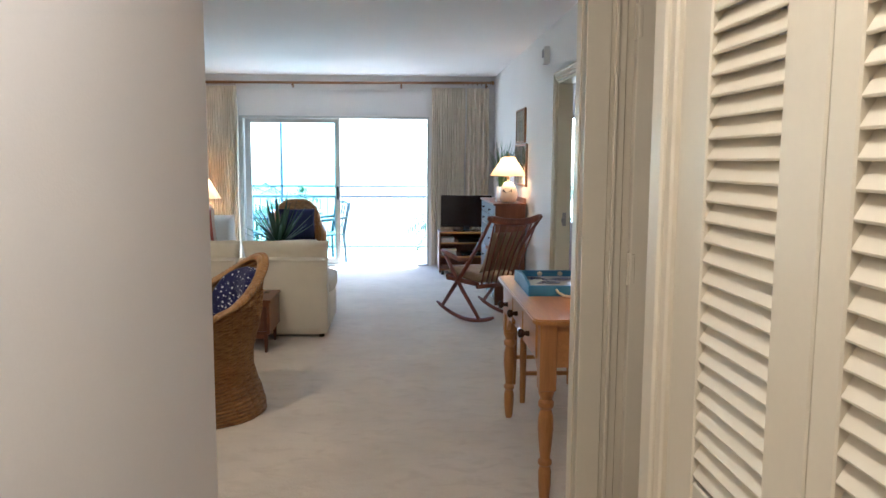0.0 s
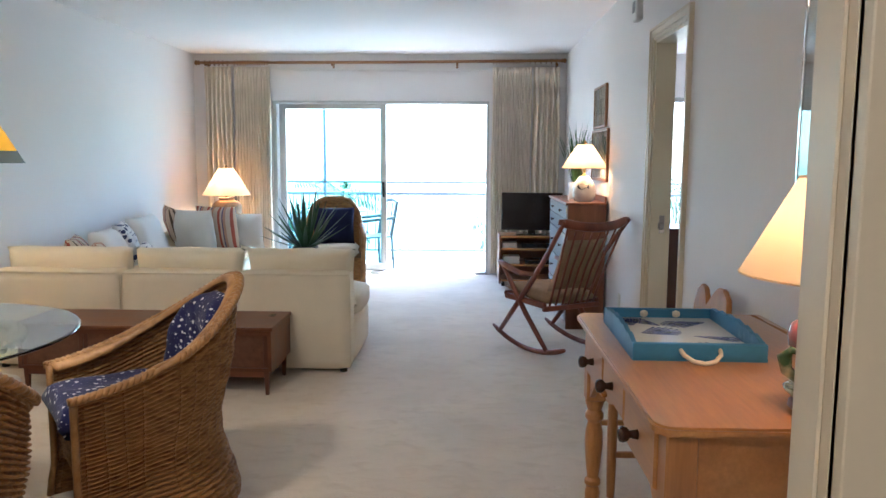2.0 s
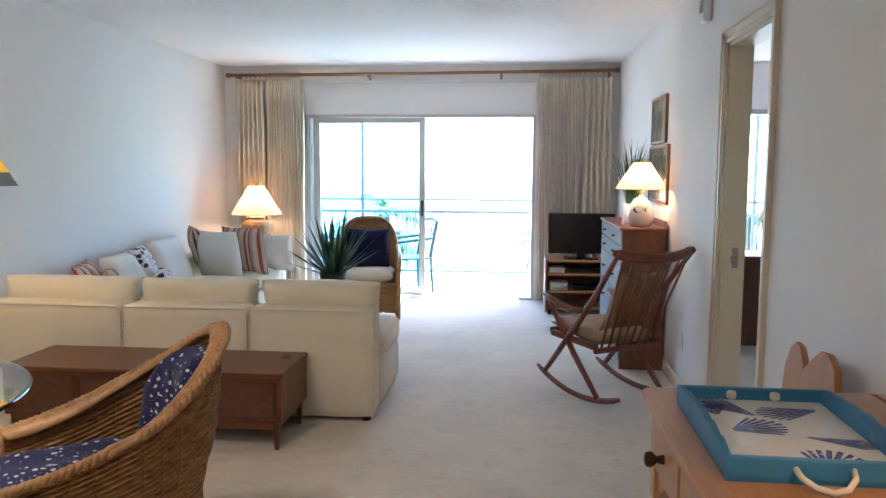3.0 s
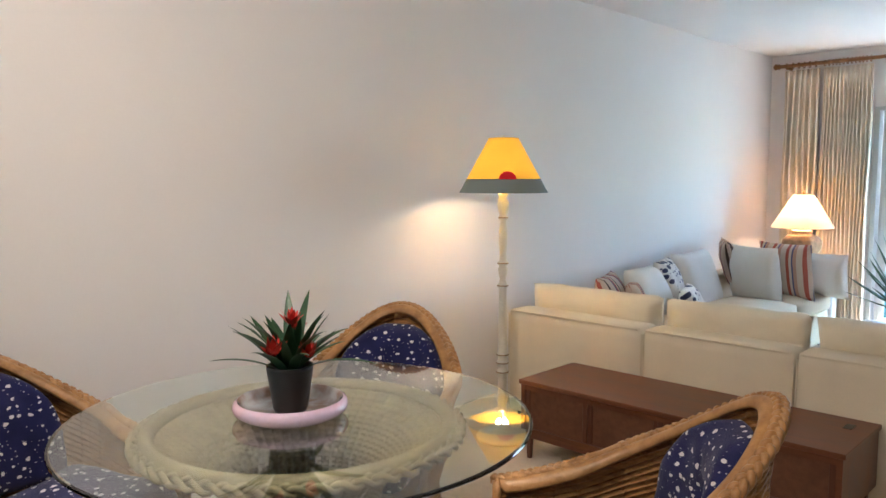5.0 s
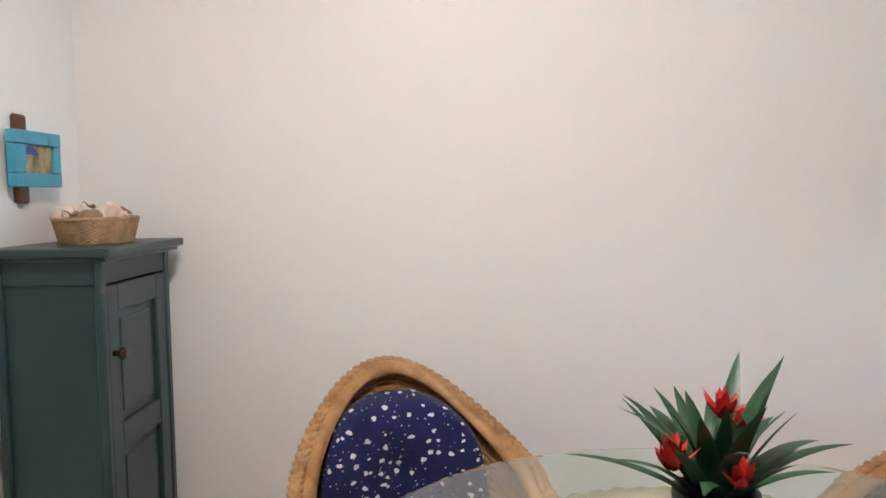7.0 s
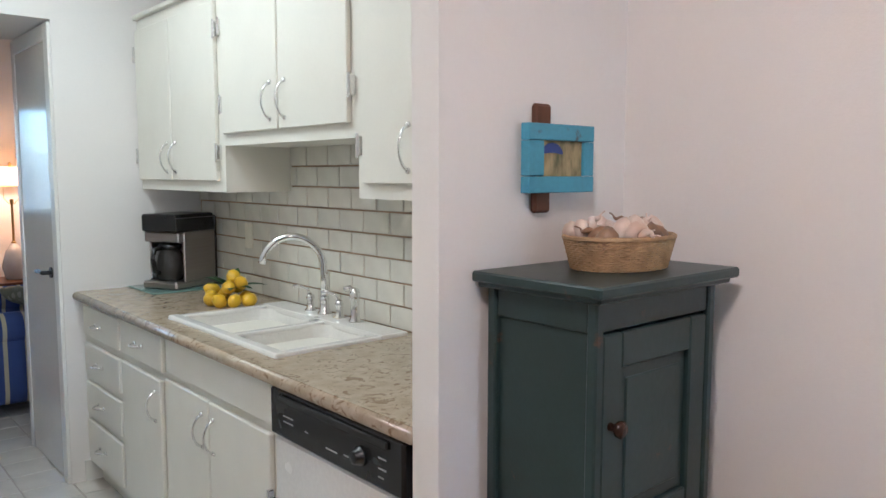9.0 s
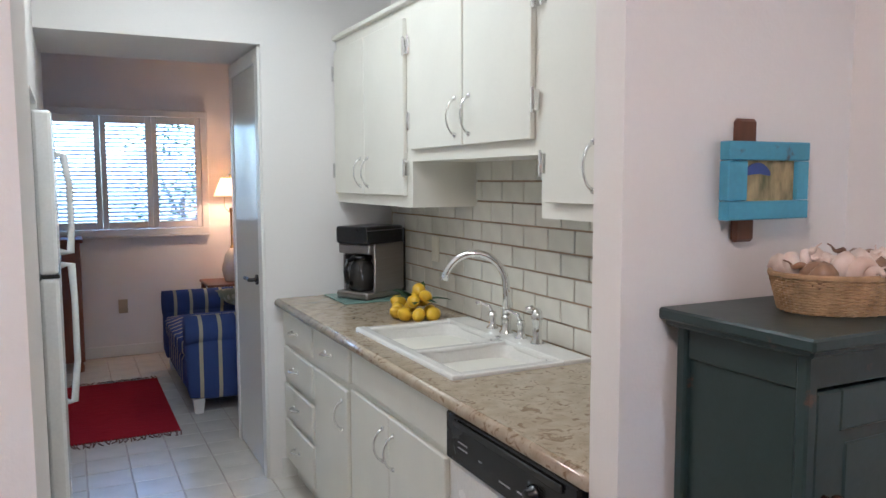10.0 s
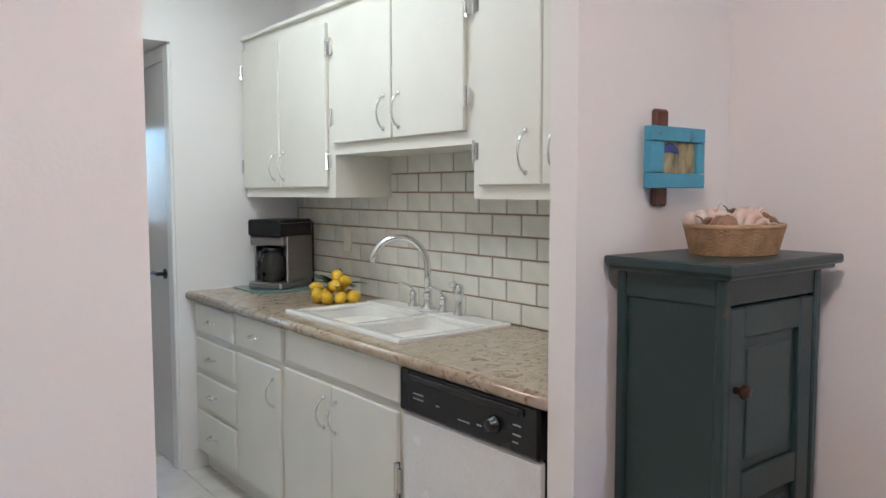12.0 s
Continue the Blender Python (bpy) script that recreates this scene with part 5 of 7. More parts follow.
def woven(bm, f, nu, nv, amp=0.003):
    rows = []
    for j in range(nv + 1):
        row = []
        for i in range(nu + 1):
            p = Vector(f(i / nu, j / nv))
            q = Vector(f(i / nu, min(1, j / nv + 0.01))) - Vector(f(i / nu, max(0, j / nv - 0.01)))
            r = Vector(f(min(1, i / nu + 0.01), j / nv)) - Vector(f(max(0, i / nu - 0.01), j / nv))
            n = r.cross(q)
            n = n.normalized() if n.length > 1e-9 else Vector((0, 0, 1))
            row.append(bm.verts.new(p + n * (amp * math.cos(math.pi * j) + amp * 0.7 * math.cos(math.pi * i / 2 + math.pi * (j // 2 % 2)))))
        rows.append(row)
    for j in range(nv):
        for i in range(nu):
            bm.faces.new((rows[j][i], rows[j][i + 1], rows[j + 1][i + 1], rows[j + 1][i]))


bm = bmesh.new()
woven(bm, lambda u, v: ((2 * u - 1) * 0.30 * (1 - 0.14 * v ** 3), -0.24 - 0.12 * v - 0.03 * (1 - (2 * u - 1) ** 2), 0.36 + v * (0.585 - 0.15 * abs(2 * u - 1) ** 3.5)), 60, 70)
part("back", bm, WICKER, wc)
bm = bmesh.new()
tube(bm, [((2 * u - 1) * 0.30 * (1 - 0.14 * v ** 3), -0.24 - 0.12 * v - 0.03 * (1 - (2 * u - 1) ** 2), 0.36 + v * (0.585 - 0.15 * abs(2 * u - 1) ** 3.5)) for u, v in [(0, k / 10) for k in range(10)] + [(k / 24, 1) for k in range(25)] + [(1, 1 - k / 10) for k in range(1, 11)]], 0.024, n=8)
part("back_rim", bm, RATTAN, wc, smooth=True)
for s in (-1, 1):
    bm = bmesh.new()
    woven(bm, lambda u, v: (s * (0.30 + 0.02 * u), -0.22 + 0.52 * u, 0.10 + v * (0.54 - 0.05 * u - 0.10 * max(0, u - 0.85) / 0.15)), 40, 50)
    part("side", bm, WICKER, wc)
    bm = bmesh.new()
    tube(bm, [(s * 0.30, -0.24, 0.66), (s * 0.315, 0.0, 0.635), (s * 0.325, 0.24, 0.60), (s * 0.322, 0.31, 0.56), (s * 0.315, 0.32, 0.45), (s * 0.31, 0.32, 0.02)], 0.026, n=8)
    part("arm", bm, RATTAN, wc, smooth=True)
    bm = bmesh.new()
    tube(bm, [(s * 0.29, -0.24, 0.42), (s * 0.28, -0.25, 0.0)], 0.020, n=8)
    part("leg", bm, RATTAN, wc, smooth=True)
bm = bmesh.new()
woven(bm, lambda u, v: ((2 * u - 1) * 0.30, 0.31, 0.08 + 0.28 * v), 40, 26)
slab(bm, [(-0.29, -0.24), (0.29, -0.24), (0.30, 0.31), (-0.30, 0.31)], 0.34, 0.365)
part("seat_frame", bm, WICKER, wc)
bm = bmesh.new()
pillow(bm, 0.55, 0.52, 0.12, m=pose(0, 0.03, 0.42, 90), power=6, edge=0.4)
part("seat_cushion", bm, SLIP, wc, "cream seat cushion", smooth=True)
cushion("throw_pillow", "navy blue pillow in the wicker armchair", (-0.945, 9.52, 0.66), -13, 8, 0.44, 0.40, 0.14, NAVY_PLAIN)

# white coffee table and the agave
ct_ = thing("coffee_table", "white square coffee table in front of the sofa", "table", pose(-0.95, 8.15, 0))
part("top", boxes((-0.36, -0.36, 0.40, 0.22, 0.36, 0.44), bevel=0.006), WHITE, ct_)
for x in (-0.32, 0.18):
    for y in (-0.32, 0.32):
        part("leg", boxes((x - 0.03, y - 0.03, 0, x + 0.03, y + 0.03, 0.40), bevel=0.004), WHITE, ct_)
ag = thing("potted_agave", "spiky green agave in a dark pot on the coffee table", "plant", pose(-0.93, 8.02, 0.44))
bm = bmesh.new()
lathe(bm, [(0.075, 0.0), (0.08, 0.01), (0.11, 0.16), (0.11, 0.175), (0.10, 0.175), (0.095, 0.15), (0.001, 0.15)], n=28)
part("pot", bm, DARKPOT, ag, "dark round pot", smooth=True)
rng = random.Random(9)
for k in range(34):
    t = k / 34
    bm = bmesh.new()
    blade(bm, (0.02 * math.cos(k * 2.4), 0.02 * math.sin(k * 2.4), 0.15), k * 2.39996, rng.uniform(0.48, 0.60) * (0.75 + 0.25 * (1 - t)), 0.040, 1.45 - 1.15 * t, rng.uniform(-0.05, 0.25), seg=7, cup=0.5)
    part("leaf", bm, LEAF, ag, smooth=True)

# curtains on a wooden rod
rod = thing("curtain_rod", "long wooden curtain rod with turned ends", "curtain rod", pose(0, 0, 0))
RZ, RY = 2.475, NY - 0.11
bm = bmesh.new()
tube(bm, [(-2.66, RY, RZ), (-0.5, RY, RZ + 0.008), (1.56, RY, RZ + 0.028)], 0.017, n=14)
part("pole", bm, OAK_ROD, rod, smooth=True)
for x, s, z in ((-2.66, -1, RZ), (1.555, 1, RZ + 0.028)):
    bm = bmesh.new()
    lathe(bm, [(0.017, 0), (0.026, 0.006), (0.026, 0.014), (0.016, 0.02), (0.028, 0.032), (0.030, 0.042), (0.020, 0.054), (0.006, 0.062)], n=16, m=pose(x, RY, z, 0, 90 * s) @ pose(0, 0, -0.01))
    part("finial", bm, OAK_ROD, rod, smooth=True)
for x in (-2.58, -1.1, 0.35, 1.50):
    part("bracket", boxes((x - 0.012, RY, RZ - 0.03, x + 0.012, NY, RZ - 0.012), (x - 0.012, NY - 0.012, RZ - 0.05, x + 0.012, NY, RZ + 0.02), bevel=0.003), OAK_ROD, rod)
part("track", boxes((-1.75, NY - 0.055, RZ - 0.075, 0.75, NY - 0.03, RZ - 0.055)), WHITE, rod, "white curtain track")


def curtain(label, x0, x1, folds, depth=0.045, y=None, bottom=0.03, seed=1):
    c = thing("curtain", label, "curtain", pose(0, 0, 0), group="curtains at the sliding door")
    y = y or RY + 0.005
    rg = random.Random(seed)
    bm = bmesh.new()
    nx, nz = folds * 10, 26
    ph = [rg.uniform(-0.5, 0.5) for _ in range(folds + 1)]
    rows = []
    for j in range(nz + 1):
        s = j / nz
        z = RZ - 0.045 - s * (RZ - 0.045 - bottom)
        row = []
        for i in range(nx + 1):
            u = i / nx
            f = u * folds
            k = int(min(folds - 1, f))
            w = math.sin(2 * math.pi * f + ph[k] * s * 1.2)
            pinch = 0.35 + 0.65 * smooth(0.0, 0.12, s)
            sharp = math.copysign(abs(w) ** 0.7, w)
            row.append(bm.verts.new((x0 + (x1 - x0) * u + 0.006 * math.sin(9 * s + k), y + depth * pinch * sharp * (0.9 + 0.3 * ph[k]), z)))
        rows.append(row)
    for a, b in zip(rows, rows[1:]):
        for i in range(nx):
            bm.faces.new((a[i], b[i], b[i + 1], a[i + 1]))
    o = part("panel", bm, DRAPE, c, smooth=True)
    so = o.modifiers.new("cloth", 'SOLIDIFY')
    so.thickness = 0.003
    bm = bmesh.new()
    for k in range(folds):
        x = x0 + (x1 - x0) * (k + 0.25) / folds
        zz = RZ + 0.028 * (x + 2.66) / 4.22
        tube(bm, [(x + 0.004 * math.sin(k), RY + 0.026 * math.cos(2 * math.pi * i / 18), zz - 0.006 + 0.028 * math.sin(2 * math.pi * i / 18)) for i in range(18)], 0.004, n=6, closed=True)
    part("rings", bm, OAK_ROD, c, "wooden curtain rings")
    return c


curtain("cream pinch-pleat curtain drawn against the wall", -2.60, -2.28, 6, seed=2)
curtain("cream pinch-pleat curtain, tightly gathered beside the sliding door", -2.25, -1.83, 13, depth=0.03, seed=3)
curtain("cream pinch-pleat curtain, gathered at the open door", 0.76, 1.21, 14, depth=0.03, seed=4)
curtain("cream pinch-pleat curtain drawn into the corner", 1.23, 1.54, 5, seed=5)

# television on its stand
ts = thing("tv_stand", "low wooden open-shelf television stand", "stand", pose(0, 0, 0))
AX0, AX1, AY0, AY1 = 0.83, 1.52, 9.62, 10.06
part("side_board", boxes((AX0, AY0, 0.03, AX0 + 0.022, AY1, 0.555), bevel=0.004), CHERRY, ts)
part("side_board", boxes((AX1 - 0.022, AY0, 0.03, AX1, AY1, 0.555), bevel=0.004), CHERRY, ts)
for z in (0.06, 0.225, 0.40, 0.535):
    part("shelf", boxes((AX0 + 0.022, AY0 + 0.005, z, AX1 - 0.022, AY1, z + 0.02), bevel=0.003), PINE, ts)
part("back_board", boxes((AX0 + 0.022, AY1 - 0.008, 0.08, AX1 - 0.022, AY1 - 0.002, 0.535)), CHERRY, ts)
for x in (AX0 + 0.05, AX1 - 0.05):
    bm = bmesh.new()
    lathe(bm, [(0.018, 0.0), (0.022, 0.015), (0.015, 0.035), (0.012, 0.06)], n=12, m=pose(x, AY0 + 0.06, 0))
    part("caster", bm, BLACK, ts)
tv = thing("television", "black flat-screen television, switched off", "television", pose(1.19, 9.80, 0.555, 0, 0, -3))
bm = bmesh.new()
box(bm, -0.33, -0.02, 0.05, 0.33, 0.025, 0.46, bevel=0.006)
part("cabinet", bm, BLACK, tv)
part("screen", boxes((-0.315, -0.0225, 0.068, 0.315, -0.0205, 0.448)), SCREEN, tv, "dark glossy screen")
bm = boxes((-0.17, -0.09, 0.0, 0.17, 0.09, 0.012), (-0.04, -0.01, 0.01, 0.04, 0.02, 0.06), bevel=0.004)
part("foot", bm, BLACK, tv)
for z, items in ((0.42, ((0.90, 0.16, 0.055, PAPER, "stack_of_books"), (1.18, 0.30, 0.05, BLACK, "disc_player"))), (0.245, ((0.92, 0.18, 0.08, PAPER, "stack_of_magazines"), (1.20, 0.26, 0.045, BLACK, "cable_box")))):
    for x, w, h, mt, nm in items:
        k = thing(nm, {"stack_of_books": "small stack of pale books on the stand", "disc_player": "black disc player on the stand's shelf", "stack_of_magazines": "stack of magazines on the lower shelf", "cable_box": "black cable box on the lower shelf"}[nm], nm.split("_")[-1], pose(x + 0.05, 9.78, z))
        n = 4 if mt is PAPER else 1
        for i in range(n):
            part("volume" if n > 1 else "housing", boxes((-w / 2 + 0.006 * (i % 2), -0.10, i * h / n, w / 2 - 0.004 * (i % 3), 0.10, (i + 1) * h / n - 0.001), bevel=0.002), mt, k)

# drawer chest along the wall
hc = thing("drawer_chest", "tall cherry drawer chest standing against the wall", "chest", pose(0, 0, 0))
HX0, HX1, HY0, HY1, HT = 1.285, 1.60, 7.58, 8.85, 1.035
part("side_panel", boxes((HX0 + 0.01, HY0, 0.0, HX1, HY0 + 0.022, HT - 0.02), bevel=0.002), CHERRY, hc)
part("side_panel", boxes((HX0 + 0.01, HY1 - 0.022, 0.0, HX1, HY1, HT - 0.02), bevel=0.002), CHERRY, hc)
part("top", boxes((HX0 - 0.012, HY0 - 0.012, HT - 0.02, HX1 + 0.005, HY1 + 0.012, HT), bevel=0.005), CHERRY, hc)
part("back_rail", boxes((HX1 - 0.012, HY0, HT, HX1, HY1, HT + 0.05), bevel=0.003), CHERRY, hc)
part("carcass", boxes((HX0 + 0.02, HY0 + 0.022, 0.04, HX1 - 0.005, HY1 - 0.022, HT - 0.025)), CHERRY, hc)
# lacquer colour paled and blued to hold the daylight these fronts reflect
GLOSSY = mat("daylit_lacquer", (0.50, 0.52, 0.54), rough=0.16, var=0.05)
for i, (z0, z1) in enumerate(((0.06, 0.29), (0.30, 0.53), (0.54, 0.77), (0.78, 0.89), (0.90, 1.005))):
    d = part("drawer", boxes((HX0, HY0 + 0.026, z0, HX0 + 0.02, HY1 - 0.026, z1), bevel=0.003), GLOSSY, hc, "lacquered drawer front, reflected daylight in its pale colour")
    for y in (HY0 + 0.35, HY1 - 0.35):
        bm = bmesh.new()
        lathe(bm, [(0.006, 0), (0.006, 0.01), (0.013, 0.016), (0.010, 0.024)], n=12, m=pose(HX0, y, (z0 + z1) / 2, 0, -90))
        part("knob", bm, BROWN, d)

prof = [(0.05, 0.0), (0.075, 0.006), (0.095, 0.05), (0.098, 0.09), (0.085, 0.14), (0.062, 0.18), (0.042, 0.205), (0.03, 0.212)]
lamp = table_lamp("table_lamp", "lit table lamp, white jar base with a painted fish", pose(1.445, 7.765, HT), prof, CERAMIC, "white glazed jar base", 0.275, 0.465, 0.188, 0.062, 0.245)
bm = bmesh.new()
fish = [(-0.052, 0.0), (-0.040, 0.014), (-0.015, 0.024), (0.008, 0.020), (0.028, 0.006), (0.052, 0.022), (0.046, 0.0), (0.052, -0.018), (0.028, -0.004), (0.006, -0.020), (-0.018, -0.024), (-0.042, -0.012)]
vs0 = []
for u, v in fish:
    z = 0.125 + v
    r = float(np.interp(z, [p[1] for p in prof], [p[0] for p in prof])) + 0.0015
    a = radians(-104) + u / r
    vs0.append(bm.verts.new((r * math.cos(a), r * math.sin(a), z)))
bm.faces.new(vs0)
part("painted_fish", bm, mat("slate_paint", (0.05, 0.065, 0.10), rough=0.3), lamp, "dark blue painted fish")
gp = thing("potted_grass", "tall green ornamental grass in a white pot", "plant", pose(1.44, 8.18, HT))
bm = bmesh.new()
lathe(bm, [(0.055, 0.0), (0.06, 0.006), (0.068, 0.15), (0.062, 0.15), (0.058, 0.13), (0.001, 0.13)], n=24)
part("pot", bm, CERAMIC, gp, "white cylinder pot", smooth=True)
rng = random.Random(12)
for k in range(90):
    bm = bmesh.new()
    blade(bm, (rng.uniform(-0.035, 0.035), rng.uniform(-0.035, 0.035), 0.13), rng.uniform(0, 6.28), rng.uniform(0.34, 0.56), 0.011, rng.uniform(1.2, 1.54), rng.uniform(0.0, 0.5), seg=5)
    part("blade", bm, GRASS, gp)
cd = thing("greeting_card", "small folded white card beside the lamp", "card", pose(1.35, 7.98, HT))
part("sheet", boxes((-0.002, -0.05, 0, 0.0, 0.05, 0.11)), PAPER, cd)


# framed pictures on the east wall
def framed(name, label, x, y0, y1, z0, z1, frame_w, frame_mat, mat_w, art, art_label, d=0.022):
    f = thing(name, label, "picture", pose(0, 0, 0))
    part("frame", boxes((x - d, y0, z0, x, y0 + frame_w, z1), (x - d, y1 - frame_w, z0, x, y1, z1), (x - d, y0 + frame_w, z0, x, y1 - frame_w, z0 + frame_w), (x - d, y0 + frame_w, z1 - frame_w, x, y1 - frame_w, z1), bevel=0.003), frame_mat, f)
    part("mount", boxes((x - d * 0.5, y0 + frame_w, z0 + frame_w, x - 0.001, y1 - frame_w, z1 - frame_w)), PAPER, f, "white mount")
    if art:
        part("print", boxes((x - d * 0.5 - 0.003, y0 + frame_w + mat_w, z0 + frame_w + mat_w, x - d * 0.5 - 0.001, y1 - frame_w - mat_w, z1 - frame_w - mat_w)), art, f, art_label)
    g = part("glazing", boxes((x - d * 0.75 - 0.003, y0 + frame_w, z0 + frame_w, x - d * 0.75, y1 - frame_w, z1 - frame_w)), GLASS, f)
    g.visible_shadow = False
    return f


ART = mat("muted_print", (0.42, 0.42, 0.36), rough=0.7, var=0.35, scale=12, color2=(0.14, 0.18, 0.17))
framed("framed_print", "small framed print in a thin brown frame", EX, 7.76, 8.34, 1.645, 2.0, 0.022, FRAME_WOOD, 0.09, ART, "muted sketch")
framed("framed_print", "framed print in a brown frame below another", EX, 7.64, 8.39, 1.20, 1.635, 0.024, FRAME_WOOD, 0.05, ART, "muted landscape")
bp = framed("framed_poster", "large chrome-framed poster with a pink border line", EX, 3.30, 4.09, 1.275, 2.25, 0.014, CHROME, 0.20, ART, "dark seascape")
RL = mat("pink_line", (0.62, 0.10, 0.16), rough=0.7)
part("border_line", boxes((EX - 0.016, 3.92, 1.40, EX - 0.0125, 3.935, 2.13), (EX - 0.016, 3.46, 2.115, EX - 0.0125, 3.92, 2.13)), RL, bp, "pink border line")
al = thing("wall_siren", "small white alarm box high on the wall", "alarm", pose(EX, 6.64, 2.36))
part("housing", boxes((-0.05, -0.055, -0.075, 0.0, 0.055, 0.075), bevel=0.012, seg=2), WHITE, al)
part("grille", boxes((-0.054, -0.035, -0.02, -0.050, 0.035, 0.05)), mat("grey_grille", (0.30, 0.30, 0.30), rough=0.6), al)
for nm, lab, y, z in (("wall_outlet", "ivory wall outlet near the skirting", 7.05, 0.34),):
    o = thing(nm, lab, "outlet", pose(EX, y, z))
    part("plate", boxes((-0.006, -0.035, -0.057, 0, 0.035, 0.057), bevel=0.002), CREAM, o)

# rocking chair, turned towards the sliding door
rk = thing("rocking_chair", "dark teak spindle-back rocking chair with beige cushions", "rocking chair", facing(1.135, 6.97, -0.50, 0.866))


def sq(bm, a, b, w, h=None):
    tube(bm, [a, b], [w, h or w], n=8)


for s in (-1, 1):
    bm = bmesh.new()
    pts = [(s * 0.245, 0.45 - 0.90 * i / 14, 0.024 + 0.085 * (2 * i / 14 - 1) ** 2) for i in range(15)]
    tube(bm, pts, [0.012] + [0.019] * 13 + [0.012], n=8, flat=0.75)
    part("runner", bm, TEAK, rk, smooth=True)
    bm = bmesh.new()
    tube(bm, [(s * 0.245, 0.36, 0.085), (s * 0.245, 0.10, 0.36), (s * 0.245, -0.04, 0.51), (s * 0.25, -0.22, 0.71), (s * 0.275, -0.455, 0.975)], [0.016, 0.020, 0.020, 0.018, 0.013], n=8)
    part("back_post", bm, TEAK, rk, smooth=True)
    bm = bmesh.new()
    tube(bm, [(s * 0.245, -0.25, 0.05), (s * 0.245, 0.02, 0.28), (s * 0.25, 0.20, 0.47), (s * 0.26, 0.31, 0.60)], [0.015, 0.019, 0.018, 0.014], n=8)
    part("arm_post", bm, TEAK, rk, smooth=True)
    bm = bmesh.new()
    tube(bm, [(s * 0.262, 0.36, 0.615), (s * 0.275, 0.24, 0.60), (s * 0.272, 0.05, 0.565), (s * 0.258, -0.10, 0.58)], [0.016, 0.026, 0.022, 0.014], n=8, flat=0.55)
    part("armrest", bm, TEAK, rk, smooth=True)
bm = bmesh.new()
tube(bm, [(-0.30 + 0.60 * i / 12, -0.475 - 0.045 * (1 - (2 * i / 12 - 1) ** 2) + 0.05, 0.930 + 0.045 * abs(2 * i / 12 - 1) ** 2) for i in range(13)], [0.016] + [0.032] * 11 + [0.014], n=8, flat=0.55)
part("top_rail", bm, TEAK, rk, "curved teak top rail", smooth=True)
bm = boxes((-0.245, -0.20, 0.345, -0.215, 0.30, 0.385), (0.215, -0.20, 0.345, 0.245, 0.30, 0.385), (-0.245, 0.28, 0.365, 0.245, 0.31, 0.40), (-0.245, -0.21, 0.325, 0.245, -0.18, 0.36), bevel=0.006)
part("seat_frame", bm, TEAK, rk)
for k in range(8):
    x = -0.20 + 0.40 * k / 7
    bm = bmesh.new()
    tube(bm, [(x * 0.95, -0.19, 0.35), (x * 1.02, -0.30, 0.62), (x * 1.18, -0.468 - 0.03 * (1 - (x / 0.2) ** 2) + 0.03, 0.925)], [0.008, 0.009, 0.007], n=6)
    part("spindle", bm, TEAK, rk, smooth=True)
bm = bmesh.new()
pillow(bm, 0.47, 0.52, 0.085, m=pose(0, 0.055, 0.415, 90 + 4), power=5, edge=0.4)
part("seat_cushion", bm, CUSH_BEIGE, rk, "beige seat cushion", smooth=True)
bm = bmesh.new()
pillow(bm, 0.38, 0.42, 0.075, m=pose(0, -0.25, 0.65, 25), power=4, edge=0.4)
part("back_cushion", bm, CUSH_BEIGE, rk, "beige back cushion", smooth=True)

# pine writing desk
dk = thing("writing_desk", "honey pine desk with three drawers and turned legs", "desk", pose(0, 0, 0))
KX0, KX1, KY0, KY1, KT = 0.90, 1.585, 3.06, 4.29, 0.812
bm = bmesh.new()
cr = 0.05
outl = [(KX0 + cr - cr * math.cos(t), KY0 + cr - cr * math.sin(t)) for t in [math.pi / 2 * i / 6 for i in range(7)]][::-1]
outl = [(KX1, KY0)] + outl + [(KX0 + cr - cr * math.cos(t), KY1 - cr + cr * math.sin(t)) for t in [math.pi / 2 * i / 6 for i in range(7)]] + [(KX1, KY1)]
slab(bm, outl, KT - 0.024, KT)
bmesh.ops.bevel(bm, geom=[e for e in bm.edges if abs(e.verts[0].co.z - e.verts[1].co.z) < 1e-5], offset=0.006, segments=2, affect='EDGES')
part("desktop", bm, PINE, dk, "wide pine boards, honey varnish")
AP = KT - 0.024
part("apron_end", boxes((KX0 + 0.10, KY0 + 0.055, AP - 0.19, KX1 - 0.08, KY0 + 0.075, AP)), PINE, dk)
part("apron_end", boxes((KX0 + 0.10, KY1 - 0.075, AP - 0.19, KX1 - 0.08, KY1 - 0.055, AP)), PINE, dk)
part("apron_back", boxes((KX1 - 0.055, KY0 + 0.10, AP - 0.19, KX1 - 0.035, KY1 - 0.10, AP)), PINE, dk)
# shaped front apron under the drawers: an arch with two brackets
bm = bmesh.new()
yl, yr = KY0 + 0.10, KY1 - 0.10
n = 28
rowt, rowb, rowt2, rowb2 = [], [], [], []
for i in range(n + 1):
    s = i / n
    y = yl + (yr - yl) * s
    low = 0.155 + 0.10 * (abs(2 * s - 1) ** 3) + 0.02 * math.cos(6 * math.pi * s)
    for row, x, z in ((rowt, KX0 + 0.045, AP), (rowb, KX0 + 0.045, AP - low), (rowt2, KX0 + 0.065, AP), (rowb2, KX0 + 0.065, AP - low)):
        row.append(bm.verts.new((x, y, z)))
for i in range(n):
    bm.faces.new((rowt[i], rowt[i + 1], rowb[i + 1], rowb[i]))
    bm.faces.new((rowt2[i + 1], rowt2[i], rowb2[i], rowb2[i + 1]))
    bm.faces.new((rowb[i], rowb[i + 1], rowb2[i + 1], rowb2[i]))
part("apron_front", bm, PINE, dk)
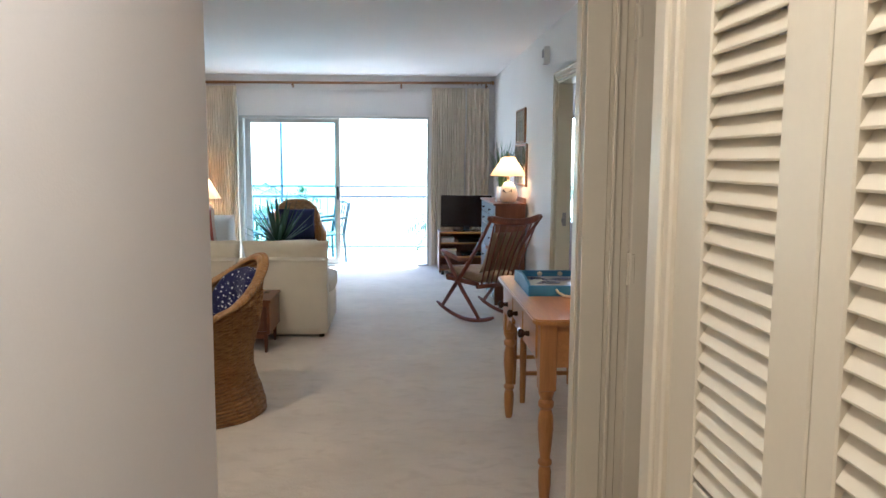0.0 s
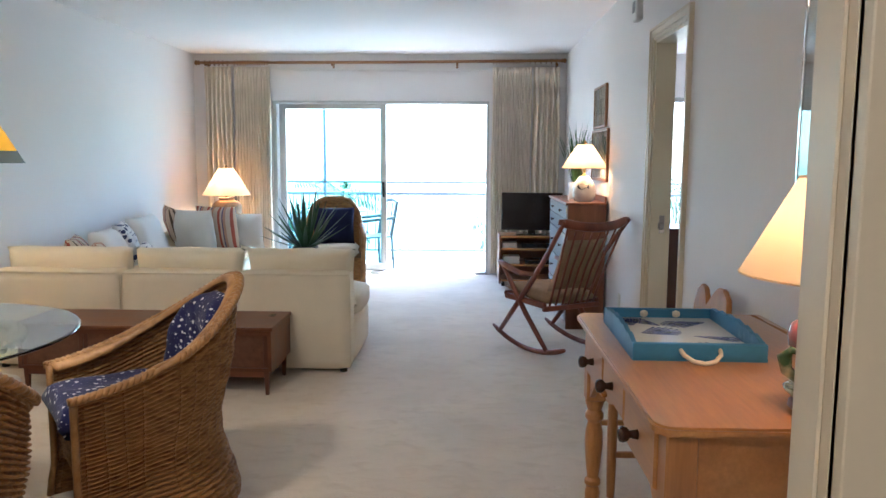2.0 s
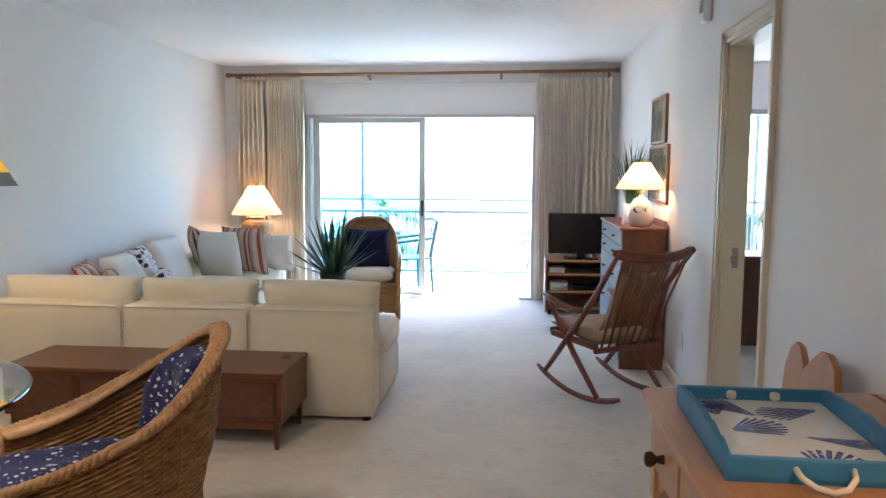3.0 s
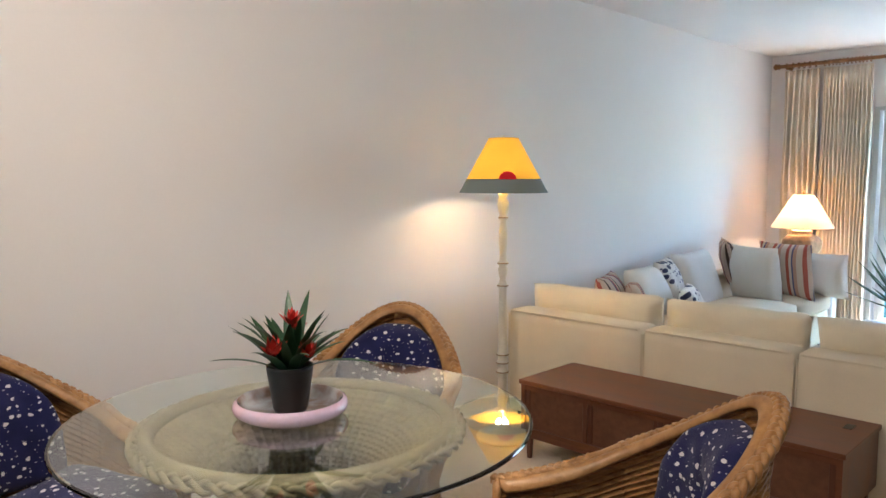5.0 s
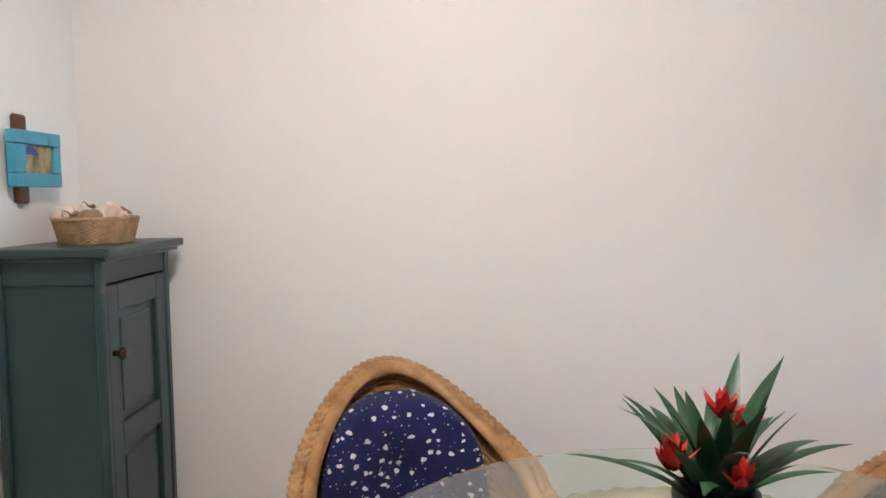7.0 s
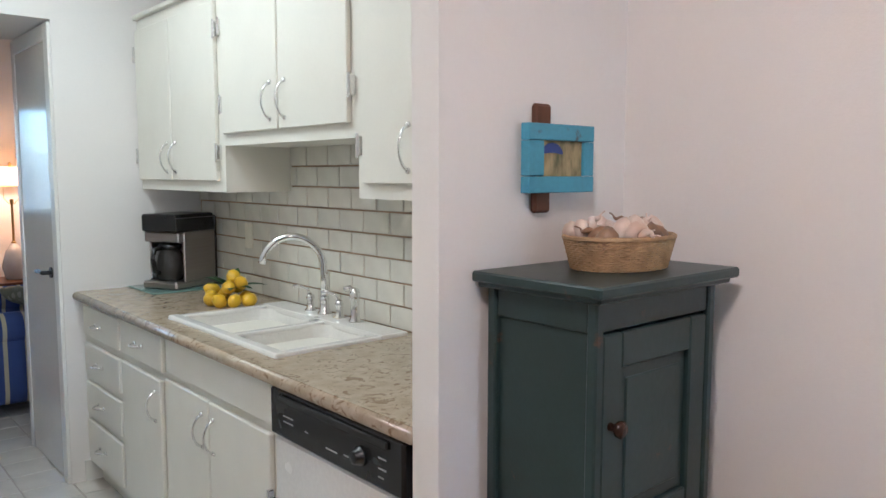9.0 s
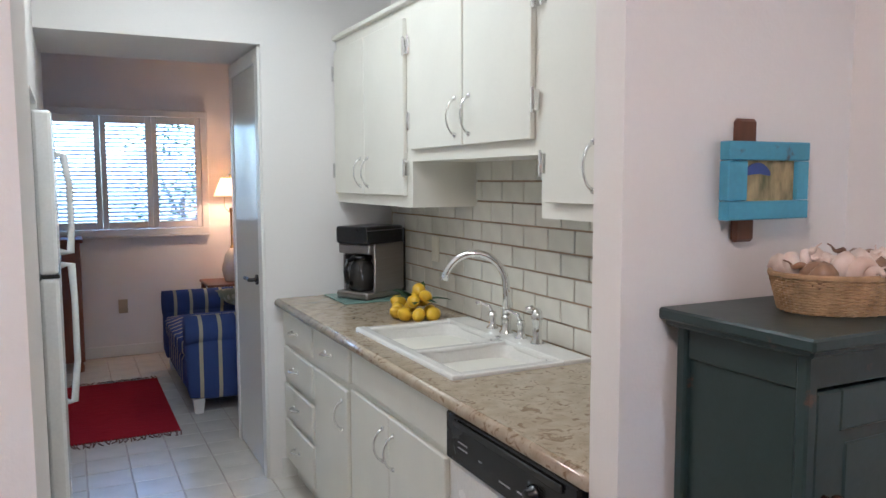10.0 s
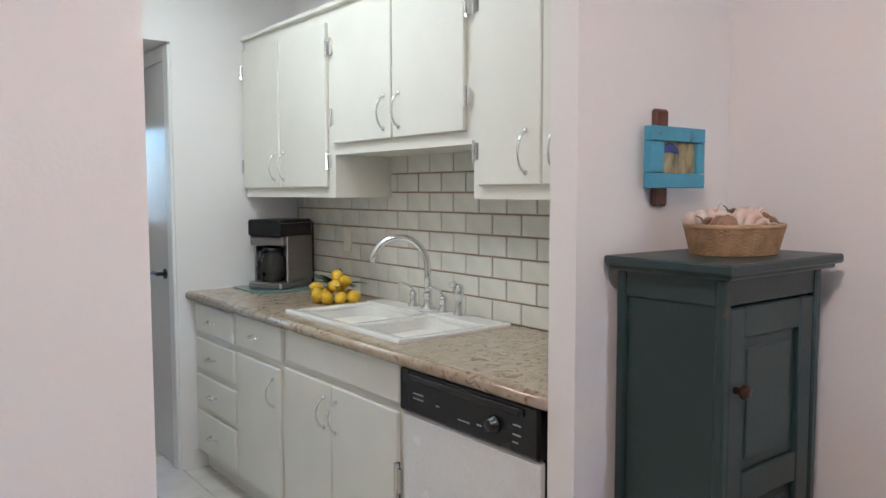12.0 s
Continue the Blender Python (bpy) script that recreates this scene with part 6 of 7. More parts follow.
for i, (y0, y1, z0) in enumerate(((yl + 0.005, yl + 0.34, AP - 0.165), (yl + 0.36, yr - 0.36, AP - 0.125), (yr - 0.34, yr - 0.005, AP - 0.165))):
    d = part("drawer", boxes((KX0 + 0.026, y0, z0, KX0 + 0.046, y1, AP - 0.012), bevel=0.005), PINE, dk)
    bm = bmesh.new()
    lathe(bm, [(0.013, 0), (0.011, 0.012), (0.009, 0.02), (0.018, 0.028), (0.021, 0.038), (0.018, 0.047), (0.008, 0.051)], n=18, m=pose(KX0 + 0.026, (y0 + y1) / 2, (z0 + AP) / 2 - 0.01, 0, -90))
    part("knob", bm, BROWN, d, "dark turned knob", smooth=True)
leg_prof = [(0.016, 0.0), (0.022, 0.02), (0.027, 0.08), (0.028, 0.14), (0.022, 0.165), (0.030, 0.175), (0.030, 0.19), (0.021, 0.20), (0.026, 0.24), (0.034, 0.33), (0.032, 0.38), (0.024, 0.415), (0.034, 0.43), (0.034, 0.447), (0.025, 0.46), (0.034, 0.485), (0.036, 0.50)]
for x in (KX0 + 0.07, KX1 - 0.085):
    for y in (KY0 + 0.07, KY1 - 0.07):
        bm = bmesh.new()
        lathe(bm, leg_prof, n=18, m=pose(x, y, 0))
        box(bm, x - 0.036, y - 0.036, 0.50, x + 0.036, y + 0.036, AP, bevel=0.004)
        part("leg", bm, PINE_V, dk, "turned pine leg")

# serving tray on the desk
tr = thing("serving_tray", "blue wooden tray with wavy sides and rope handles, on the desk", "tray", pose(1.163, 3.87, KT, 0, 0, -1))
TW, TL = 0.190, 0.262
TR_IN = mat("tray_white", (0.74, 0.72, 0.66), rough=0.2, var=0.04)
part("tray_bottom", boxes((-TW, -TL, 0.0, TW, TL, 0.010)), BLUE, tr)
tp = part("tile_bed", boxes((-TW + 0.016, -TL + 0.016, 0.010, TW - 0.016, TL - 0.016, 0.020)), TR_IN, tr, "glossy white panel with blue shells")
for y0, y1 in ((-TL, -TL + 0.016), (TL - 0.016, TL)):
    part("end_wall", boxes((-TW, y0, 0.0, TW, y1, 0.052), bevel=0.003), BLUE, tr)
for s in (-1, 1):
    bm = bmesh.new()
    n = 60
    lo, hi, lo2, hi2 = [], [], [], []
    for i in range(n + 1):
        u = i / n
        y = -TL + 0.016 + (2 * TL - 0.032) * u
        z = 0.052 + 0.018 * math.sin(math.pi * u) + 0.009 * ((u * 6) % 1.0) - 0.004
        for row, x, zz in ((lo, s * TW, 0.0), (hi, s * TW, z), (lo2, s * (TW - 0.014), 0.0), (hi2, s * (TW - 0.014), z)):
            row.append(bm.verts.new((x, y, zz)))
    for i in range(n):
        bm.faces.new((lo[i], lo[i + 1], hi[i + 1], hi[i]))
        bm.faces.new((lo2[i + 1], lo2[i], hi2[i], hi2[i + 1]))
        bm.faces.new((hi[i], hi[i + 1], hi2[i + 1], hi2[i]))
    bmesh.ops.recalc_face_normals(bm, faces=bm.faces[:])
    part("side_wall", bm, BLUE, tr, "side cut in waves")
INK = mat("blue_shell_ink", (0.05, 0.06, 0.20), rough=0.25, var=0.3, scale=40, color2=(0.14, 0.15, 0.34))


def shell_print(x, y, rot, size, fan):
    """A flat shell motif: ribs fanning from a hinge."""
    bm = bmesh.new()
    for k in range(9):
        a = radians(rot) + (k - 4) * fan / 9
        w = fan / 9 * 0.78
        L = size * (1 - 0.05 * abs(k - 4) ** 1.5 / 2)
        bm.faces.new([bm.verts.new((x + r * math.cos(q), y + r * math.sin(q), 0.0208)) for r, q in ((size * 0.08, a - w / 2), (L * 0.7, a - w / 2), (L, a - w / 3), (L * 1.02, a + w / 3), (L * 0.7, a + w / 2), (size * 0.08, a + w / 2))])
    part("shell_motif", bm, INK, tp)


shell_print(-0.12, -0.01, 25, 0.15, 1.2)
shell_print(0.15, 0.18, 200, 0.18, 0.8)
shell_print(-0.02, 0.10, 130, 0.19, 0.7)
shell_print(0.03, -0.03, -18, 0.17, 0.5)
shell_print(0.02, -0.235, 60, 0.13, 1.6)
shell_print(-0.12, 0.10, 95, 0.12, 1.0)
for s in (-1, 1):
    bm = bmesh.new()
    tube(bm, [(-0.055, s * (TL - 0.002), 0.032), (-0.05, s * (TL + 0.02), 0.022), (-0.03, s * (TL + 0.045), 0.012), (0.0, s * (TL + 0.055), 0.008), (0.03, s * (TL + 0.045), 0.012), (0.052, s * (TL + 0.02), 0.024), (0.056, s * (TL - 0.002), 0.034)], 0.0065, n=8)
    for x in (-0.055, 0.056):
        lathe(bm, [(0.003, -0.012), (0.012, -0.008), (0.014, 0.0), (0.012, 0.008), (0.003, 0.012)], n=10, m=pose(x, s * (TL - 0.026), 0.036))
    part("rope_handle", bm, mat("cotton_rope", (0.72, 0.66, 0.52), rough=0.9, bump=0.6, bump_scale=200), tr, "knotted cream rope handle", smooth=True)

GRN = mat("green_majolica", (0.03, 0.10, 0.045), rough=0.12, var=0.5, scale=26, color2=(0.50, 0.46, 0.26), Coat_Weight=0.7)
cn = thing("desk_lamp", "lit desk lamp, green glazed chamberstick with a cream candle tube", "lamp", pose(1.325, 3.19, KT))
bm = bmesh.new()
lathe(bm, [(0.080, 0.0), (0.086, 0.004), (0.086, 0.016), (0.080, 0.022)], n=32)
part("foot", bm, WALNUT, cn, "round dark wooden foot", smooth=True)
bm = bmesh.new()
lathe(bm, [(0.060, 0.022), (0.078, 0.026), (0.096, 0.042), (0.099, 0.050), (0.092, 0.053), (0.05, 0.040), (0.034, 0.046), (0.026, 0.060), (0.024, 0.085), (0.034, 0.094), (0.066, 0.104), (0.068, 0.112), (0.050, 0.114), (0.034, 0.108)], n=36)
part("dish", bm, GRN, cn, "green and cream glazed dish", smooth=True)
bm = bmesh.new()
lathe(bm, [(0.030, 0.106), (0.034, 0.108), (0.031, 0.114), (0.031, 0.132), (0.035, 0.136), (0.030, 0.14)], n=24)
part("collar", bm, BRASS, cn, "brass collar", smooth=True)
bm = bmesh.new()
lathe(bm, [(0.028, 0.138), (0.0285, 0.20), (0.028, 0.335), (0.022, 0.345), (0.008, 0.348), (0.008, 0.37)], n=24)
part("candle_tube", bm, CREAM, cn, "cream candle tube", smooth=True)
bm = bmesh.new()
tube(bm, [(-0.055, 0.03, 0.06), (-0.085, 0.035, 0.085), (-0.092, 0.035, 0.118), (-0.078, 0.03, 0.135), (-0.055, 0.02, 0.128)], [0.010, 0.014, 0.018, 0.012, 0.009], n=8, flat=0.6)
part("leaf_handle", bm, GRN, cn, smooth=True)
bm = bmesh.new()
tube(bm, [(-0.045, 0.045, 0.085), (-0.050, 0.050, 0.13)], 0.007, n=8)
lathe(bm, [(0.010, 0.120), (0.026, 0.140), (0.030, 0.168), (0.022, 0.195), (0.006, 0.205)], n=18, m=pose(-0.050, 0.050, 0))
part("tulip", bm, mat("tulip_glaze", (0.45, 0.10, 0.14), rough=0.12, var=0.5, scale=14, color2=(0.06, 0.22, 0.26), Coat_Weight=0.7), cn, "red and teal glazed tulip", smooth=True)
shade_at(cn, 0.315, 0.535, 0.208, 0.090, SHADE, "shade", "lit off-white cloth shade")
bm = bmesh.new()
for k in range(3):
    tube(bm, [(0, 0, 0.531), (0.089 * math.cos(k * 2.09), 0.089 * math.sin(k * 2.09), 0.534)], 0.002, n=5)
for sx in (-1, 1):
    tube(bm, [(sx * 0.012, 0, 0.36), (sx * 0.05, 0, 0.40), (sx * 0.045, 0, 0.49), (0, 0, 0.533)], 0.0022, n=5)
lathe(bm, [(0.003, 0.530), (0.010, 0.543), (0.012, 0.555), (0.007, 0.567), (0.002, 0.571)], n=12)
part("harp", bm, BRASS, cn, "brass harp and finial")

# small pine chair with a shaped back
pc = thing("pine_chair", "small honey pine chair with a tulip-shaped back", "chair", pose(1.27, 4.67, 0))
part("seat", boxes((-0.20, -0.21, 0.42, 0.22, 0.21, 0.445), bevel=0.008), PINE, pc)
for x in (-0.18, 0.19):
    for y in (-0.19, 0.19):
        bm = bmesh.new()
        lathe(bm, [(0.016, 0.0), (0.019, 0.1), (0.021, 0.30), (0.019, 0.42)], n=12, m=pose(x, y, 0))
        part("leg", bm, PINE_V, pc)
part("stretcher", boxes((-0.18, -0.20, 0.17, 0.19, -0.18, 0.195), bevel=0.004), PINE, pc)
part("stretcher", boxes((-0.18, 0.18, 0.17, 0.19, 0.20, 0.195), bevel=0.004), PINE, pc)
bm = bmesh.new()
outl = [(-0.16, 0.0), (-0.19, 0.12), (-0.215, 0.30), (-0.20, 0.37), (-0.16, 0.40), (-0.11, 0.395), (-0.07, 0.36), (-0.05, 0.33), (0.0, 0.38), (0.05, 0.415), (0.12, 0.42), (0.18, 0.39), (0.215, 0.32), (0.19, 0.12), (0.16, 0.0)]
slab(bm, outl, 0, 0.022, m=pose(0.205, 0, 0.445, 0, 8, 0) @ Matrix(((0, 0, 1, 0), (-1, 0, 0, 0), (0, 1, 0, 0), (0, 0, 0, 1))))
bmesh.ops.bevel(bm, geom=bm.edges[:], offset=0.005, segments=2, affect='EDGES')
part("back_board", bm, wood("satin_pine", (0.48, 0.222, 0.062), (0.35, 0.145, 0.040), rough=0.55, axis=2, scale=9), pc, "board back cut like a tulip")

# bedroom seen through the doorway
dr = thing("dresser", "low dark wooden dresser in the bedroom", "dresser", pose(0, 0, 0))
part("carcass", boxes((2.25, 8.15, 0.07, 3.6, 8.60, 0.76), bevel=0.006), WALNUT_V, dr)
part("top", boxes((2.23, 8.13, 0.76, 3.62, 8.62, 0.785), bevel=0.006), WALNUT, dr)
for x in (2.29, 3.56):
    for y in (8.19, 8.56):
        part("leg", boxes((x - 0.025, y - 0.025, 0, x + 0.025, y + 0.025, 0.07)), WALNUT_V, dr)
table_lamp("table_lamp", "small bedside lamp on the dresser", pose(2.62, 8.38, 0.785), [(0.05, 0), (0.06, 0.01), (0.07, 0.08), (0.05, 0.16), (0.02, 0.20)], CERAMIC, "", 0.27, 0.42, 0.14, 0.08, 0.22)

# ---- kitchen ----
FX, CTZ = -2.178, 0.90      # cabinet fronts, counter height


def pull(parent, place, length=0.125, upright=True, out=0.034):
    """A bowed chrome pull on a front that looks to +x."""
    x, y, z = place
    bm = bmesh.new()
    pts = []
    for i in range(11):
        s = i / 10
        o = out * math.sin(math.pi * s) ** 0.55
        d = (s - 0.5) * length
        pts.append((x + o, y, z + d) if upright else (x + o, y + d, z))
    tube(bm, pts, [0.006, 0.0045] + [0.004] * 7 + [0.0045, 0.006], n=8)
    for i in (0, 10):
        lathe(bm, [(0.009, 0), (0.008, 0.004), (0.005, 0.007)], n=10, m=Matrix.Translation(pts[i]) @ pose(0, 0, 0, 0, 90))
    return part("pull", bm, CHROME, parent, "bowed chrome pull", smooth=True)


def hinge(parent, y, z):
    bm = boxes((FXU + 0.001, y - 0.008, z - 0.03, FXU + 0.026, y + 0.008, z + 0.03), bevel=0.003)
    tube(bm, [(FXU + 0.024, y, z - 0.036), (FXU + 0.024, y, z + 0.036)], 0.005, n=8)
    return part("hinge", bm, CHROME, parent, "steel hinge")


def base_unit(name, label, y0, y1, fronts):
    """fronts: rows of (kind, y0, y1, z0, z1, pull y, pull z)."""
    u = thing(name, label, "cabinet", pose(0, 0, 0), group="kitchen base cabinets")
    part("body", boxes((WX + 0.004, y0, 0.10, FX - 0.006, y1, CTZ - 0.04), (WX + 0.004, y0, 0.0, FX - 0.055, y1, 0.10)), KITCHEN_WHITE, u)
    for kind, a, b, z0, z1, py, pz in fronts:
        o = part(kind, boxes((FX - 0.006, a, z0, FX + 0.012, b, z1), bevel=0.004), KITCHEN_WHITE, u)
        if py is not None:
            pull(o, (FX + 0.012, py, pz), 0.112 if kind == "door" else 0.075, kind == "door")
    return u


base_unit("base_cabinet", "white base cabinet with four drawers", -0.17, 0.358, [("drawer", -0.125, 0.343, z0, z1, 0.09, (z0 + z1) / 2 - 0.005) for z0, z1 in ((0.712, 0.848), (0.532, 0.677), (0.350, 0.498), (0.130, 0.316))])
base_unit("base_cabinet", "white base cabinet, one drawer over a door", 0.358, 0.838, [("drawer", 0.374, 0.818, 0.715, 0.855, 0.585, 0.783), ("door", 0.374, 0.795, 0.130, 0.682, 0.745, 0.578)])
base_unit("base_cabinet", "white sink cabinet with two doors", 0.838, 1.655, [("false_front", 0.858, 1.640, 0.732, 0.858, None, None), ("door", 0.846, 1.208, 0.130, 0.704, 1.163, 0.595), ("door", 1.216, 1.622, 0.130, 0.704, 1.250, 0.595)])
FXU = FX - 0.012
hu = thing("cabinet_hinge", "steel hinge beside the dishwasher", "hinge", pose(0, 0, 0))
part("leaf_plate", boxes((FX + 0.012, 1.622, 0.45, FX + 0.024, 1.652, 0.53), (FX + 0.012, 1.63, 0.43, FX + 0.03, 1.645, 0.55), bevel=0.002), CHROME, hu)

# dishwasher
dw = thing("dishwasher", "white dishwasher with a black control panel", "dishwasher", pose(0, 0, 0))
part("tub", boxes((WX + 0.004, 1.66, 0.02, FX - 0.006, 2.265, CTZ - 0.045)), BLACK, dw)
part("door_panel", boxes((FX - 0.006, 1.672, 0.12, FX + 0.02, 2.255, 0.72), bevel=0.006), FRIDGE, dw, "white enamel door")
cp = part("control_panel", boxes((FX - 0.006, 1.665, 0.725, FX + 0.03, 2.262, 0.862), bevel=0.008), BLACK, dw, "glossy black control panel")
part("grip_recess", boxes((FX + 0.030, 1.72, 0.828, FX + 0.038, 2.21, 0.848), bevel=0.003), mat("black_gloss", (0.02, 0.02, 0.02), rough=0.08), cp)
bm = bmesh.new()
lathe(bm, [(0.024, 0), (0.024, 0.006), (0.018, 0.010), (0.016, 0.022), (0.012, 0.024)], n=20, m=pose(FX + 0.03, 2.10, 0.785, 0, 90))
part("dial", bm, BLACK, cp, "round black dial", smooth=True)
GREY = mat("grey_mark", (0.32, 0.32, 0.32), rough=0.5)
for y, z, w in ((1.74, 0.775, 0.05), (1.74, 0.79, 0.05), (1.85, 0.775, 0.015), (2.03, 0.765, 0.02), (2.17, 0.80, 0.03), (2.17, 0.775, 0.03), (2.17, 0.755, 0.02), (1.95, 0.76, 0.05)):
    part("panel_mark", boxes((FX + 0.030, y, z, FX + 0.0308, y + w, z + 0.004)), GREY, cp)

# counter with the sink cut in
ctp = thing("countertop", "speckled brown stone-look countertop with a rounded front edge", "countertop", pose(0, 0, 0))
SX0, SX1, SY0, SY1 = -2.725, -2.225, 0.735, 1.555
part("slab", boxes((WX + 0.002, KY + 0.002, CTZ - 0.04, FX + 0.022, SY0 + 0.02, CTZ), (WX + 0.002, SY1 - 0.02, CTZ - 0.04, FX + 0.022, 2.284, CTZ), (WX + 0.002, SY0 + 0.02, CTZ - 0.04, SX0 + 0.02, SY1 - 0.02, CTZ), (SX1 - 0.02, SY0 + 0.02, CTZ - 0.04, FX + 0.022, SY1 - 0.02, CTZ)), COUNTER, ctp)
bm = bmesh.new()
tube(bm, [(FX + 0.020, KY + 0.002, CTZ - 0.021), (FX + 0.020, 2.284, CTZ - 0.021)], 0.0195, n=14)
part("front_edge", bm, COUNTER, ctp, smooth=True)

sk = thing("kitchen_sink", "white enamel double-bowl drop-in sink", "sink", pose(0, 0, 0))
bm = bmesh.new()
ym = 1.19


def rim_box(bm, x0, y0, x1, y1, low=0.0):
    box(bm, x0, y0, CTZ - 0.012 + low, x1, y1, CTZ + 0.014 - low, bevel=0.009, seg=2)


rim_box(bm, SX0 + 0.012, SY0 + 0.002, SX1 - 0.012, SY0 + 0.045, 0.0025)
rim_box(bm, SX0 + 0.012, SY1 - 0.045, SX1 - 0.012, SY1 - 0.002, 0.0025)
rim_box(bm, SX1 - 0.045, SY0, SX1, SY1)
rim_box(bm, SX0, SY0, SX0 + 0.115, SY1)
rim_box(bm, SX0 + 0.1, ym - 0.02, SX1 - 0.03, ym + 0.02, 0.004)
part("rim", bm, CERAMIC, sk, "thick rounded enamel rim", smooth=False)
for y0, y1 in ((SY0 + 0.04, ym - 0.015), (ym + 0.015, SY1 - 0.04)):
    x0, x1 = SX0 + 0.11, SX1 - 0.04
    bm = bmesh.new()
    rows = []
    for z, ins in ((CTZ + 0.004, 0.0), (CTZ - 0.03, 0.008), (CTZ - 0.13, 0.016), (CTZ - 0.165, 0.035), (CTZ - 0.175, 0.08)):
        ring = []
        for k in range(32):
            a = 2 * math.pi * k / 32
            c, s = math.cos(a), math.sin(a)
            q = 5.0
            rr = (abs(c) ** q + abs(s) ** q) ** (-1 / q)
            ring.append(bm.verts.new(((x0 + x1) / 2 + ((x1 - x0) / 2 - ins) * rr * c, (y0 + y1) / 2 + ((y1 - y0) / 2 - ins) * rr * s, z)))
        rows.append(ring)
    for a, b in zip(rows, rows[1:]):
        for k in range(32):
            bm.faces.new((a[k], b[k], b[(k + 1) % 32], a[(k + 1) % 32]))
    bm.faces.new(rows[-1])
    bmesh.ops.recalc_face_normals(bm, faces=bm.faces[:])
    for f in bm.faces:
        f.normal_flip()
    b = part("bowl", bm, CERAMIC, sk, "deep white bowl", smooth=True)
    bm = bmesh.new()
    lathe(bm, [(0.038, 0), (0.036, 0.003), (0.01, 0.002)], n=20, m=pose((x0 + x1) / 2, (y0 + y1) / 2, CTZ - 0.176))
    part("drain", bm, CHROME, b)

fc = thing("kitchen_faucet", "tall arched chrome faucet with two levers and a sprayer", "faucet", pose(-2.672, 1.115, CTZ + 0.014))
bm = bmesh.new()
lathe(bm, [(0.027, 0), (0.027, 0.008), (0.018, 0.018), (0.016, 0.05), (0.019, 0.06), (0.014, 0.07)], n=20)
part("base", bm, CHROME, fc, smooth=True)
bm = bmesh.new()
pts = [(0, 0, 0.06), (0, 0, 0.15)]
for i in range(1, 15):
    a = math.pi * 0.93 * i / 14
    pts.append((0.10 - 0.10 * math.cos(a), -0.055 * (1 - math.cos(a)), 0.17 + 0.125 * math.sin(a)))
tube(bm, pts, [0.0135] * (len(pts) - 3) + [0.0125, 0.013, 0.0145], n=14)
part("spout", bm, CHROME, fc, "high curved spout", smooth=True)
for y in (-0.10, 0.10):
    bm = bmesh.new()
    lathe(bm, [(0.023, 0), (0.023, 0.006), (0.014, 0.014), (0.012, 0.04), (0.017, 0.052), (0.012, 0.066)], n=18, m=pose(0, y, 0))
    tube(bm, [(0, y, 0.06), (0.008, y - 0.01, 0.085), (0.03, y - 0.03, 0.098), (0.045, y - 0.045, 0.094)], [0.008, 0.007, 0.006, 0.008], n=8)
    part("lever", bm, CHROME, fc, smooth=True)
bm = bmesh.new()
lathe(bm, [(0.023, 0), (0.023, 0.006), (0.016, 0.016), (0.015, 0.07), (0.02, 0.085), (0.018, 0.115), (0.006, 0.125)], n=18, m=pose(0, 0.20, 0))
tube(bm, [(0, 0.20, 0.11), (0.015, 0.19, 0.125), (0.032, 0.18, 0.118)], 0.010, n=8)
part("sprayer", bm, CHROME, fc, smooth=True)
bm = bmesh.new()
lathe(bm, [(0.012, 0), (0.012, 0.004), (0.004, 0.006)], n=14, m=pose(0.06, 0.04, 0))
part("plug", bm, CHROME, fc)

# wall cabinets
FXU = -2.473


def wall_unit(label, y0, y1, z0, z1, doors, rail=0.045):
    u = thing("wall_cabinet", label, "cabinet", pose(0, 0, 0), group="kitchen wall cabinets")
    part("body", boxes((WX + 0.004, y0, z0, FXU, y1, z1)), KITCHEN_WHITE, u)
    for a, b, hy, py in doors:
        d = part("door", boxes((FXU, a, z0 + rail, FXU + 0.018, b, z1 - 0.05), bevel=0.003), KITCHEN_WHITE, u)
        pull(d, (FXU + 0.018, py, z0 + rail + 0.098))
        for z in (z0 + rail + 0.11, z1 - 0.16):
            hinge(d, hy, z)
    return u


UT = 2.15
wall_unit("white two-door wall cabinet over the coffee maker", -0.176, 0.735, 1.365, UT, [(-0.165, 0.235, -0.168, 0.195), (0.245, 0.685, 0.700, 0.290)])
wall_unit("white two-door wall cabinet over the sink", 0.735, 1.635, 1.545, UT, [(0.75, 1.175, 0.742, 1.13), (1.185, 1.60, 1.617, 1.23)])
wall_unit("white wall cabinet over the dishwasher", 1.635, 2.285, 1.365, UT, [(1.675, 1.955, 1.66, 1.895), (1.962, 2.26, 2.27, 2.02)])
tagged(part("cabinet_cornice", boxes((WX + 0.004, KY + 0.002, UT, FXU + 0.022, 2.285, UT + 0.022), bevel=0.004), KITCHEN_WHITE), "white strip along the wall cabinets' top", "cornice", kind="structure")

# coffee maker on a glass board
gb = thing("glass_board", "green-tinted glass board under the coffee maker", "board", pose(-2.54, 0.0, CTZ))
part("sheet", boxes((-0.20, -0.155, 0.001, 0.16, 0.16, 0.008), bevel=0.002), mat("green_glass_sheet", (0.22, 0.34, 0.31), rough=0.08, var=0.05), gb)
cm = thing("coffee_maker", "black and steel drip coffee maker", "coffee maker", pose(-2.572, 0.0, CTZ + 0.009, 0, 0, 117))
part("foot_plate", boxes((-0.10, -0.14, 0.0, 0.10, 0.13, 0.035), bevel=0.008), STEEL, cm)
part("body", boxes((-0.10, 0.0, 0.035, 0.10, 0.13, 0.235), bevel=0.006), STEEL, cm, "brushed steel housing")
